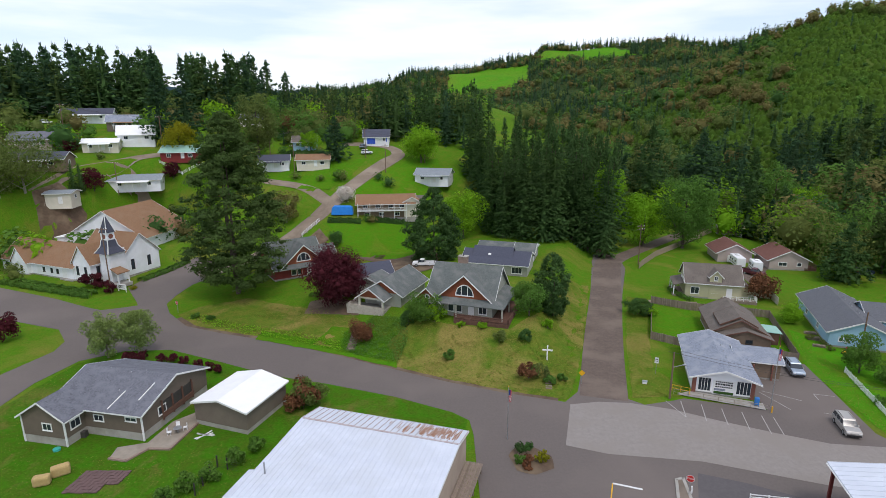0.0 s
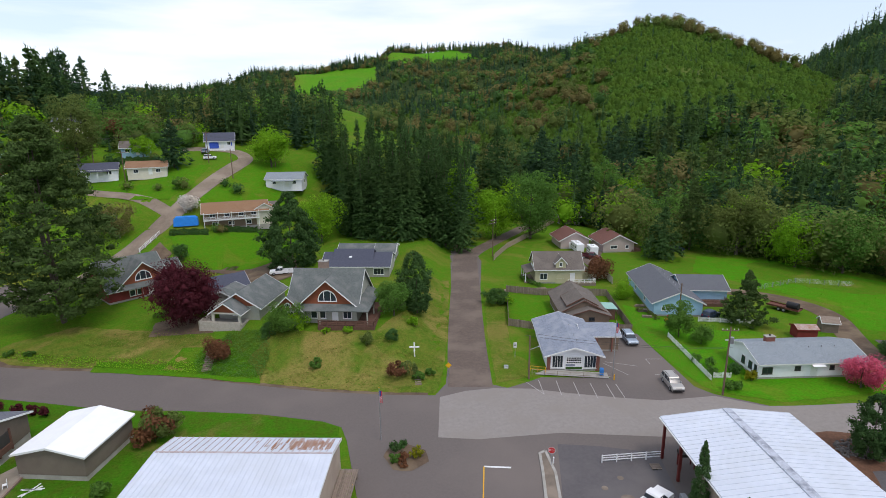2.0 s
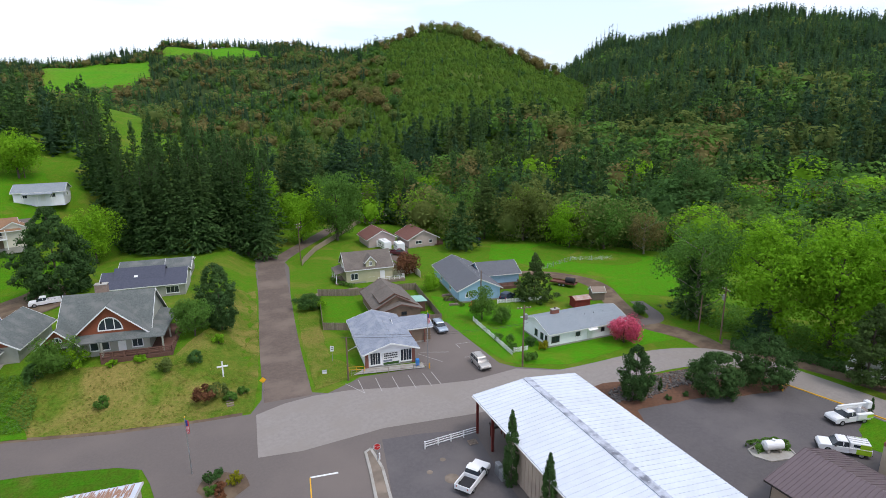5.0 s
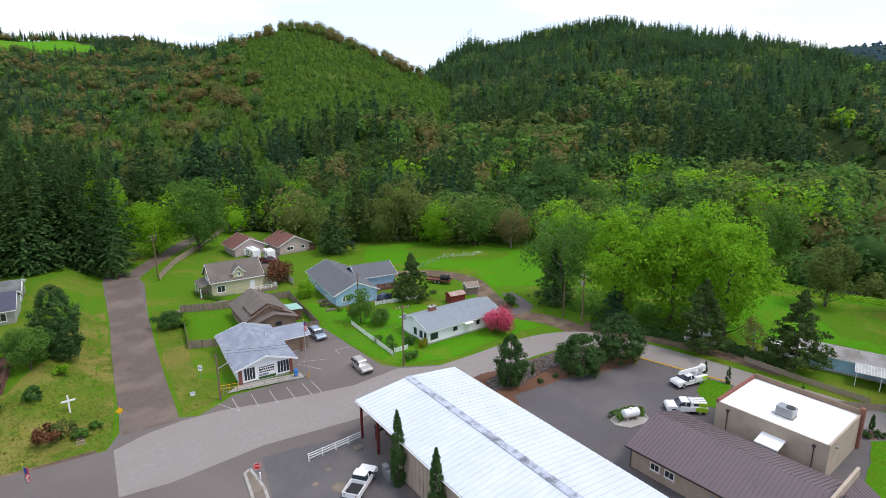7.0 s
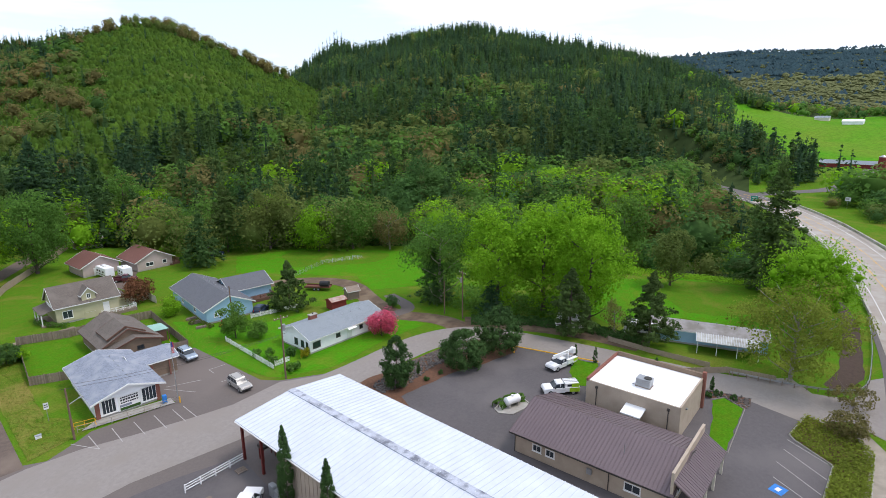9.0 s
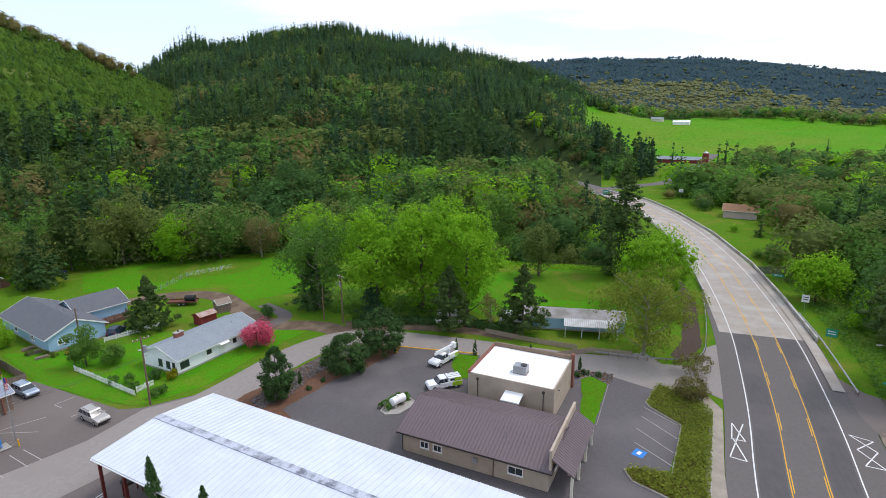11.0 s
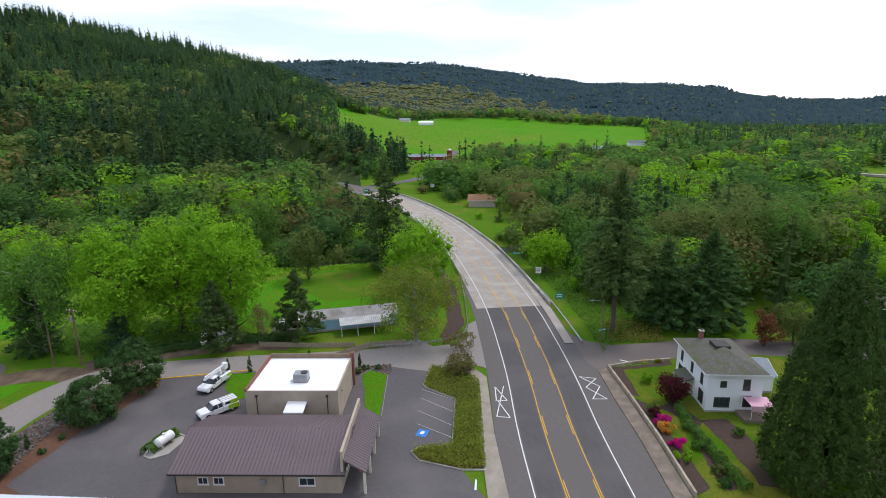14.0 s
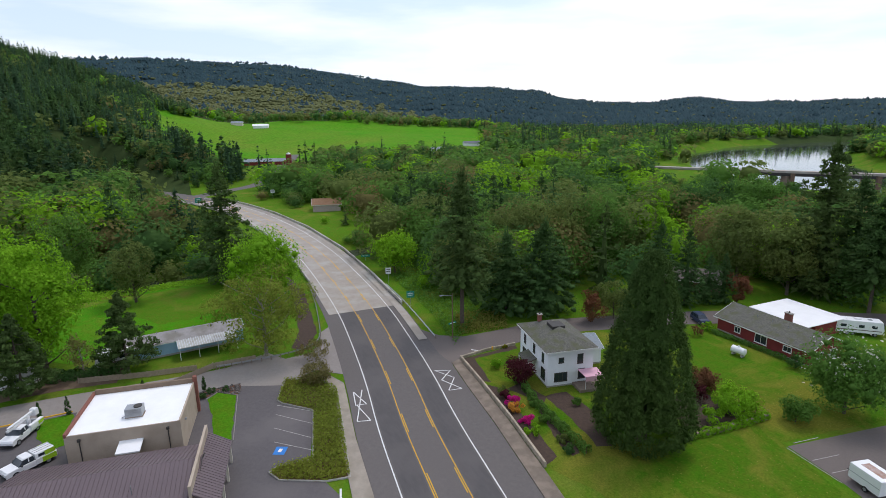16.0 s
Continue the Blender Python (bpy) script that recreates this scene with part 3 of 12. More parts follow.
# ---- roads, lots and lawns ----
sheet("road", [(-59.3, 111.3), (-52.3, 103.9), (-42.6, 99.7), (-30.4, 95.5), (-18.7, 89.7), (-8.2, 84.2), (1.2, 79.5), (9.9, 76), (18, 73.4), (20.6, 76.5),
               (26.6, 94.9), (36.6, 129.8), (43.5, 155), (44.5, 159), (52, 158), (49.8, 144.2), (41.9, 122), (32.4, 92), (27.6, 74.2), (29.5, 72.5), (34, 73.6), (36, 74.3), (51, 69.6),
               (56, 90), (61.3, 85.5), (57.6, 64.8), (58.8, 62), (64, 57), (64, 49.3), (50, 15), (20, 15), (4, 40), (3.9, 65), (3.5, 68.5), (1.1, 70.7), (-7.4, 75.1), (-18.6, 79.3),
               (-28.5, 82.3), (-39.5, 87.7), (-50, 92.5), (-58, 92), (-63.8, 87.9), (-65.8, 79.8), (-65.7, 72.8), (-70, 55), (-84, 60), (-73.6, 82.8), (-71, 92), (-72, 96.5), (-77.2, 102.4),
               (-93.8, 108.5), (-115, 115), (-120, 130), (-106.1, 124.5), (-89.1, 119.2), (-75.3, 113.4), (-67.0, 116.7), (-66.2, 120), (-67.4, 128.2), (-65.2, 137.4), (-58.9, 134.6), (-62.3, 126.1), (-62.4, 116.4)],
      "asphalt_old", 0.05, "worn grey asphalt of the main street and its side streets", "road", cell=7)
ribbon("road", [(-62, 135), (-55, 150), (-46, 159), (-40.2, 170.4), (-32.6, 180), (-26.7, 193), (-20, 206), (-16.3, 214.3), (-21.4, 224), (-40, 226)], 5.2, "gravel_road", 0.12,
       "narrow tan gravelled lane climbing the hill past houses", "road")
ribbon("road", [(-120, 160), (-118, 176), (-112, 183), (-104, 197), (-90, 205)], 4.5, "gravel_road", 0.12, "pale gravel lane between hillside houses", "road")
ribbon("road", [(-90, 176), (-103, 187), (-112, 183)], 4.0, "gravel_road", 0.13, "pale gravel lane below the green-roofed house", "road")
ribbon("driveway", [(-36, 175), (-48, 186), (-62, 190)], 3.6, "gravel_road", 0.13, "gravel drive branching off the hill lane", "driveway")
ribbon("driveway", [(-27, 176), (-14, 182), (-6, 186)], 3.4, "asphalt_old", 0.13, "grey drive to the house with white garage", "driveway")
sheet("road_patch", [(18.6, 72.7), (15.7, 62.5), (20.7, 60.6), (31.8, 59.0), (43.9, 54.6), (57, 51), (64, 50.5), (64, 56.5), (58.5, 61.5), (50, 62.6), (44.5, 65), (38, 68.3), (33, 71.2), (27.5, 73), (23, 73.4)],
      "chip_seal", 0.065, "pale grey chip-sealed patch of the street", "road")
sheet("parking_lot", [(30.2, 56.8), (35.1, 54.9), (41.4, 51.6), (38, 42), (33, 20), (18, 20), (25.6, 46.1)], "asphalt_new", 0.068, "fresh dark asphalt beside the metal shed", "parking lot")
ribbon("road", [(55, 56), (66, 52.4), (80.5, 49.8), (88, 46), (91.5, 41), (92, 33), (91.7, 20), (90, 0.3), (90.5, -7), (94, -13)], 7.2, "chip_seal", 0.058,
       "pale grey side street curving behind the office", "road")
sheet("parking_lot", [(88.6, 33), (88.6, 17), (79, 17), (77, 15.5), (72, 15.8), (66, 21.5), (58, 24), (52, 14), (40, -14), (50, -13.5), (60, -10.6), (68, -12.8), (72.6, -14.1), (78.6, -10.1), (80, -8), (85, -11.5), (88.4, -13), (88, -5),
                      (83, -4.6), (70.3, -3), (70, 1.5), (58, 22.8), (58, 34), (61.6, 39), (63.5, 41), (74.1, 38), (86, 31.8)][::-1], "asphalt_new", 0.062, "dark asphalt yard of the office", "parking lot")
sheet("planting_bed", [(62.5, 44.5), (65.1, 47.6), (74.3, 46.8), (84, 43.8), (88.2, 40.5), (88.8, 36), (88.4, 32), (86, 31.8), (80, 34.5), (74.1, 38), (68, 40.2)], "bark_mulch", 0.08, "reddish bark mulch bed beside the street", "bed")
ribbon("track", [(92, 44), (95, 52), (92, 62), (98, 72), (107, 84), (104, 96), (94, 104)], 5.0, "dirt", 0.05, "brown dirt track into the field", "dirt track")
ribbon("track", [(95, 46), (100, 36), (101.5, 22), (100, 12)], 7.0, "dirt", 0.045, "brown dirt verge behind the side street", "dirt track")
ribbon("driveway", [(92, 62), (98, 60), (103, 70)], 3.0, "asphalt_old", 0.06, "short grey drive off the track", "driveway")
ribbon("driveway", [(44, 118), (52, 116.5), (57, 116)], 2.2, "gravel_road", 0.05, "gravel drive to the cream house", "driveway")
ribbon("driveway", [(44.5, 143), (49, 152.5), (57, 161.5), (74, 178.5), (88, 191), (100, 203)], 4.8, "lane_gravel", 0.044, "brown gravel track along the tan fence into the trees", "driveway")
ribbon("driveway", [(92, 152), (86, 144), (80, 138), (79, 130)], 5.0, "lane_gravel", 0.05, "worn gravel yard of the pinkish house", "driveway")
ribbon("shoulder", [(-56, 108.4), (-50.5, 103.3), (-42.4, 99.9), (-30.2, 95.8), (-18.5, 90), (-8, 84.5), (1.3, 79.8), (10, 76.3), (17, 73.9)], 1.7, "dirt", 0.046, "brown dirt shoulder along the street", "shoulder")
ribbon("lane", [(24.0, 74.4), (29.4, 94), (39.3, 126), (45.6, 147), (48.2, 153.4), (52.5, 158.4)], 7.1, "lane_gravel", 0.056, "brownish patched lane running north", "lane")
ribbon("track", [(46.5, 153), (49.5, 170), (54, 190)], 2.8, "dirt", 0.034, "overgrown dirt track into the trees", "dirt track")
# highway, bridge deck to the east
ribbon("highway", HWY[:8], 17.4, "highway_asphalt", 0.072, "grey three-lane highway asphalt with tyre-polished lanes", "highway", flat=0.0)
for d in (3.75, -3.75):
    c = np.array(HWY[:8], float)
    g = np.gradient(c, axis=0)
    g /= np.hypot(g[:, 0], g[:, 1])[:, None]
    ribbon("driving_lane", (c + np.c_[-g[:, 1], g[:, 0]] * d).tolist(), 3.0, "lane_asphalt", 0.079, "darker tyre-polished driving lane of the highway", "highway", flat=0.0)
deck = ribbon("bridge_deck", HWY[6:14], 15.6, "bridge_concrete", 0.085, "tan concrete bridge deck with expansion joints", "bridge", flat=0.0)
ribbon("highway", HWY[12:], 15, "highway_asphalt", 0.09, "grey highway beyond the bridge", "highway", flat=0.0)
ribbon("road", [(318, -8), (336, -26), (352, -44), (385, -58), (455, -74), (560, -110)], 9.0, "highway_asphalt", 0.1, "grey road branching off beyond the bridge", "road")
sheet("road_apron", [(76.4, -38.2), (78.9, -41.6), (79.6, -46), (87.2, -46), (89.5, -42.4), (95, -40), (95, -38)], "asphalt_old", 0.062, "worn asphalt mouth of the side street", "road")
ribbon("side_street", [(83.5, -40), (83.4, -46), (82.9, -54), (83, -65), (78, -80), (74, -92), (66, -108), (52, -130), (30, -160)], 7.0, "asphalt_old", 0.06, "narrow grey residential street", "road", flat=None)
sheet("parking_lot", [(36.3, -66.2), (29.1, -64.9), (20, -62), (10, -78), (20, -95), (33, -84)], "asphalt_old", 0.05, "brownish worn asphalt pad", "parking lot")
sheet("highway_shoulder", [(28, -27.6), (48, -31.6), (62, -33.9), (76, -36.8), (95, -38.3), (77.5, -39.0), (68.8, -37.45), (58.3, -35.85), (47.3, -33.75), (28, -30.2)], "highway_asphalt", 0.064, "grey asphalt shoulder of the highway", "road")
sheet("road_apron", [(94.5, -5), (92.6, -12.6), (93.2, -18.6), (97, -21), (101.4, -21.8), (104.2, -24.8), (82.2, -21.2), (84.6, -18.6), (86, -17.6), (84.2, -14.4), (83, -11.4), (84.9, -7.3), (88.1, -1.3)], "chip_seal", 0.07, "worn asphalt joining the side street and the highway", "road")
sheet("gravel_strip", [(94.2, -17.2), (101.8, -21.5), (127.6, -24.9), (144.5, -24.2), (144, -22.0), (127, -22.0), (104, -18.4), (97, -15.6)], "bark_dark", 0.05, "dark gravel strip behind the guard rail", "verge")
sheet("church_lot", [(-77, 127), (-74.3, 141.6), (-70, 150), (-60, 146), (-60.5, 135), (-62.5, 120), (-67, 113.5), (-70, 118)], "asphalt_old", 0.07, "brownish worn asphalt beside the church", "parking lot", cell=3)
for outline in ([(-121, 160), (-115, 154), (-109, 160), (-111, 168), (-118, 167)], [(-108, 178), (-104, 175), (-94, 182), (-92, 186), (-100, 184)],
                [(-26, 150), (-4, 158), (-1, 148), (-2, 133), (-8, 128), (-14, 134), (-17, 145)], [(-29, 107), (-17, 103), (-18, 109), (-24, 114), (-29, 113)], [(-41, 158), (-37, 153), (-34, 158), (-38, 164)]):
    sheet("bare_ground", outline, "dirt", 0.12, "bare brown trodden earth between the gardens", "bare ground", cell=1.5)
sheet("verge", [(-36, 97), (-18, 89.8), (-8, 84.6), (-9, 90), (-13, 97), (-22, 100.5), (-24, 96), (-36, 101)], "lawn_grass", 0.1, "lush green grass strip above the street", "verge", cell=2.5)
sheet("parking_lot", [(46.6, 70.9), (51.5, 69.2), (57.6, 66), (61.2, 85.3), (56, 91), (50.5, 90), (47.5, 80)], "asphalt_old", 0.058, "worn asphalt lot beside the small office", "parking lot")
sheet("parking_lot", [(56.6, 46.5), (46.2, 4), (40.2, -13.8), (52, 13.8), (58, 23.8), (58, 34), (61.6, 39), (63.5, 41), (62.4, 44.4)], "asphalt_new", 0.056, "dark asphalt along the shed wall", "parking lot")
sheet("planting_bed", [(61, 38), (63.5, 41.5), (74, 38.5), (86, 32.5), (88.6, 33), (88.2, 40), (84, 43), (74, 46), (66, 49.6), (57.6, 50.2), (56.6, 46.4)], "bark_mulch", 0.059, "bark mulch between the shed and the street", "bed")
sheet("parking_lot", [(46.2, 4), (56.6, 46.4), (62.4, 44.2), (74, 38), (88.4, 31), (88.2, -12.6), (60, -10), (40.2, -13.8)], "asphalt_new", 0.046, "dark asphalt yard between shed and office", "parking lot")
# lawns
sheet("lawn", [(60.5, 83), (58.8, 64.5), (60, 62.5), (67, 57.2), (82, 55.6), (91, 52.5), (92, 60), (95, 69), (88, 72), (84, 80), (74, 84), (72, 90), (68, 101)], "field_grass", 0.04, "mown bright green lawn round the white ranch house", "lawn")
sheet("lawn", [(100, 118), (112, 131), (130, 120), (140, 92), (140, 83), (133, 66), (114, 66), (104, 76), (112, 86), (108, 98)], "field_grass", 0.03, "lush green meadow before the trees", "meadow")
sheet("lawn", [(-36, 166), (-10, 172), (2, 170), (-6, 154), (-13, 148), (-30, 152)], "lawn_grass", 0.12, "mown lawn below the balcony house", "lawn", cell=5)
sheet("lawn", [(-66, 190), (-60, 199), (-44, 203), (-28, 205), (-32, 192), (-38, 182), (-50, 184)], "lawn_grass", 0.1, "bright hillside lawn", "lawn", cell=5)
sheet("lawn", [(-24, 190), (-30, 180), (-12, 178), (0, 190), (-2, 215), (-12, 212), (-17, 204)], "lawn_grass", 0.1, "bright sloping lawn beside the lane", "lawn", cell=5)
sheet("lawn", [(46.9, -36.4), (58, -38.8), (67.7, -40.2), (77.6, -42.5), (79, -54), (80, -66), (74, -82), (64, -104), (46, -112), (20, -110), (34, -84), (37.2, -66.5), (28, -63), (24, -45)], "lawn_olive", 0.035, "mown lawn round the white house and red house", "lawn")
sheet("lawn", [(83.6, -0.4), (85.2, -2), (83, -4.5), (70.4, -2.6), (69.9, -0.6), (79.5, -0.6)], "lawn_grass", 0.09, "small clipped lawn beside the office wall", "lawn")
sheet("lawn", [(88, 22), (88.4, 17.5), (79.5, 17.2), (79, 19), (83, 21)], "lawn_grass", 0.085, "narrow lawn strip behind the trucks", "lawn")
sheet("lawn", [(40.5, 97.5), (46.5, 114.5), (53, 111), (50, 96)], "lawn_grass", 0.04, "fenced green back lawn", "lawn")
sheet("lawn", [(62, 88), (66, 104), (58, 108), (59.5, 93)], "lawn_grass", 0.04, "narrow fenced lawn", "lawn")
sheet("lawn", [(108, 20), (116, 30), (140, 24), (150, 8), (146, -18), (128, -20), (112, -12), (118, 6)], "field_grass", 0.04, "bright green meadow by the stream", "meadow")
sheet("lawn", [(3.3, 69.2), (0.9, 71.4), (-7.6, 75.7), (-18.8, 79.9), (-28.7, 82.9), (-39.7, 88.3), (-50, 93), (-58, 92.4), (-63.5, 87), (-65, 74), (-66, 56), (-40, 40), (-22, 46), (-19.6, 61), (-16.8, 64.5), (2.2, 58.8)], "yard_grass", 0.045, "green lawn round the grey house and along the street", "lawn")
# bank with rougher grass
sheet("bank", [(-13, 88.4), (-7.7, 85), (1.6, 80.2), (10.2, 76.7), (18.1, 74.1), (20, 77), (26, 95), (35.8, 129), (30, 128), (22, 104), (12, 93), (2, 96), (-6, 100)], "rough_grass", 0.07, "weedy yellow-green bank below the craftsman house", "grass bank", cell=2.5)
sheet("verge", [(28.4, 74.6), (33.2, 92), (42.7, 121.6), (47, 119), (39, 97), (35, 84), (37.5, 77.5), (36, 75)], "dry_grass", 0.055, "patchy yellowing verge beside the lane", "verge")
sheet("verge", [(-50, 103.8), (-42, 100.5), (-30, 96.4), (-18.5, 91), (-14, 95), (-18, 104), (-30, 110), (-44, 118), (-54, 114), (-57, 110)], "rough_grass", 0.08, "half-dry grass slope under the old tree", "grass bank", cell=3)


def strip_line(name, line, width, material, parent, z, dash=None):
    ribbon(name, line, width, material, z, flat=0.0, parent=parent, round_off=False)


def smooth_line(line, times=4):
    p = np.array(line, float)
    for _ in range(times):
        q = np.empty((2 * len(p) - 2, 2))
        q[0::2], q[1::2] = p[:-1] * 0.75 + p[1:] * 0.25, p[:-1] * 0.25 + p[1:] * 0.75
        p = np.vstack([p[:1], q, p[-1:]])
    return p


HWY_FINE = smooth_line(HWY[1:14])
highway_marks = thing("road_marking", pose(0, 0, 0), "white edge lines and yellow centre lines of the highway", "road marking", kind="structure")


def offset_line(line, d):
    p = np.array(line, float)
    g = np.gradient(p, axis=0)
    g /= np.hypot(g[:, 0], g[:, 1])[:, None]
    return [(a[0] - b[1] * d, a[1] + b[0] * d) for a, b in zip(p, g)]


for d, m in ((5.55, "white_line"), (-5.55, "white_line")):
    strip_line("edge_line", offset_line(HWY_FINE, d), 0.16, m, highway_marks, 0.098)
for d in (1.75, 2.0, -1.75, -2.0):
    full = offset_line(HWY_FINE, d)
    if abs(d) > 1.9:
        strip_line("centre_line", full, 0.12, "yellow_line", highway_marks, 0.098)
    else:
        p = np.array(full)
        seg = np.r_[0, np.cumsum(np.hypot(*np.diff(p, axis=0).T))]
        for s0 in np.arange(6, seg[-1] - 5, 14.0):
            q = [(np.interp(s0 + k, seg, p[:, 0]), np.interp(s0 + k, seg, p[:, 1])) for k in (0, 1.6, 3.2, 4.8)]
            strip_line("dash", q, 0.12, "yellow_line", highway_marks, 0.098)

# water
def water(name, line, width, z, material, label):
    ob = ribbon(name, line, width, material, 0.0, label, "water", flat=z)
    return ob


water("stream", STREAM, 8, -4.6, "stream_water", "murky green stream between trees")
water("river", RIVER, 165, -9.0, "river_water", "broad pale river reflecting the sky")


# ---- buildings ----
def window(parent, m, w, h, trim="white_trim", panes=2, arch=False):
    """A window with a proud frame, mullions and dark panes, in the plane x-z of m, looking along -y."""
    bm = bmesh.new()
    t = 0.2 if arch else 0.13
    if arch:
        pts = [(-w / 2, 0)] + [(-w / 2 * math.cos(a), h * math.sin(a)) for a in np.linspace(0, math.pi, 13)][1:-1] + [(w / 2, 0)]
        inner = [(a * (1 - 2 * t / w), t + b * (1 - 2 * t / h)) for a, b in pts]
    else:
        pts = [(-w / 2, 0), (-w / 2, h), (w / 2, h), (w / 2, 0)]
        inner = [(-w / 2 + t, t), (-w / 2 + t, h - t), (w / 2 - t, h - t), (w / 2 - t, t)]
    n = len(pts)
    rows = [[bm.verts.new((a, y, b)) for a, b in q] for q, y in ((pts, -0.06), (inner, -0.06), (pts, 0.02), (inner, 0.02))]
    for i in range(n):
        j = (i + 1) % n
        bm.faces.new((rows[0][i], rows[0][j], rows[1][j], rows[1][i]))
        bm.faces.new((rows[0][i], rows[2][i], rows[2][j], rows[0][j]))
        bm.faces.new((rows[1][i], rows[1][j], rows[3][j], rows[3][i]))
    ob = part("window", bm, trim, parent)
    ob.matrix_local = m
    if arch:
        glass_bm = bmesh.new()
        glass_bm.faces.new([glass_bm.verts.new((a, -0.02, b)) for a, b in inner])
        part("pane", glass_bm, "window_glass", ob)
        for k in (-0.17, 0.17):
            part("mullion", boxed(k * w - 0.06, -0.05, t, k * w + 0.06, 0.0, h * math.sqrt(1 - (2 * k) ** 2) - 0.1), trim, ob)
        return ob
    step = (w - 2 * t) / panes
    for i in range(panes):
        x = -w / 2 + t + step * i
        part("pane", boxed(x, -0.03, t, x + step, 0.0, h - t), "window_glass", ob)
        if i:
            part("mullion", boxed(x - 0.03, -0.05, t, x + 0.03, 0.02, h - t), trim, ob)
    part("sill", boxed(-w / 2 - 0.05, -0.1, -0.06, w / 2 + 0.05, 0.02, 0.0), trim, ob)
    return ob


def door(parent, m, w=0.95, h=2.05, material="white_trim", trim="white_trim"):
    ob = part("door", boxed(-w / 2, -0.05, 0, w / 2, 0.01, h, bevel=0.01), material, parent)
    ob.matrix_local = m
    bm = bmesh.new()
    for x0, z0, x1, z1 in ((-w / 2 - 0.1, 0, -w / 2, h + 0.1), (w / 2, 0, w / 2 + 0.1, h + 0.1), (-w / 2, h, w / 2, h + 0.1)):
        box(bm, x0, -0.06, z0, x1, 0.01, z1)
    part("door_frame", bm, trim, ob)
    part("knob", tubed((w * 0.38, -0.05, 1.0), (w * 0.38, -0.11, 1.0), 0.035), "galvanised", ob)
    return ob


def face(side, L, W):
    """The pose on a wall: S is -y, N is +y, E is +x, W is -x; then u along the wall, z up."""
    def at(u, z):
        return {"S": pose(u, -W / 2, z), "N": pose(-u, W / 2, z, rz=180), "E": pose(L / 2, u, z, rz=90), "W": pose(-L / 2, -u, z, rz=-90)}[side]
    return at


def gable_block(parent, L, W, hw, rise, wall, roof, over=0.5, eave=0.45, trim="white_trim", off=(0, 0, 0), turn=0, foundation="concrete", found_h=0.35, gable_wall=None, thick=0.16, ridge_off=0.0):
    """Walls with gables, a roof of two thick slopes, barge boards and fascia; the ridge runs along x."""
    m = pose(*off, rz=turn)
    y0 = W * ridge_off
    bm = bmesh.new()
    prism(bm, [(-W / 2, found_h), (W / 2, found_h), (W / 2, hw), (y0, hw + rise), (-W / 2, hw)], -L / 2, L / 2, axis="x")
    if wall:
        part("wall", bm, wall, parent).matrix_local = m
    if found_h > 0:
        o = part("foundation", boxed(-L / 2 + 0.04, -W / 2 + 0.04, -1.2, L / 2 - 0.04, W / 2 - 0.04, found_h), foundation, parent)
        o.matrix_local = m
    if gable_wall:
        for sx in (-1, 1):
            bm = bmesh.new()
            prism(bm, [(-W / 2 + 0.05, hw + 0.03), (W / 2 - 0.05, hw + 0.03), (y0, hw + rise - 0.03)], sx * L / 2, sx * (L / 2 + 0.03), axis="x")
            part("gable", bm, gable_wall, parent).matrix_local = m
    for s in (-1, 1):
        half = W / 2 - s * y0
        pitch = rise / half
        yo, zo = s * (W / 2 + eave), hw - eave * pitch
        bm = bmesh.new()
        prism(bm, [(yo, zo), (y0, hw + rise), (y0, hw + rise + thick), (yo, zo + thick)], -L / 2 - over, L / 2 + over, axis="x")
        part("roof", bm, roof, parent).matrix_local = m
        bm = bmesh.new()
        box(bm, -L / 2 - over, yo - 0.02 if s < 0 else yo - 0.03, zo - 0.06, L / 2 + over, yo + 0.03 if s < 0 else yo + 0.02, zo + thick - 0.03)
        part("fascia", bm, trim, parent).matrix_local = m
        for sx in (-1, 1):
            xa = sx * (L / 2 + over)
            bm = bmesh.new()
            prism(bm, [(yo, zo - 0.08), (y0, hw + rise - 0.08), (y0, hw + rise + thick + 0.02), (yo, zo + thick + 0.02)], xa - 0.02 + 0.02 * sx, xa + 0.03 + 0.02 * sx, axis="x")
            part("barge_board", bm, trim, parent).matrix_local = m
    return m


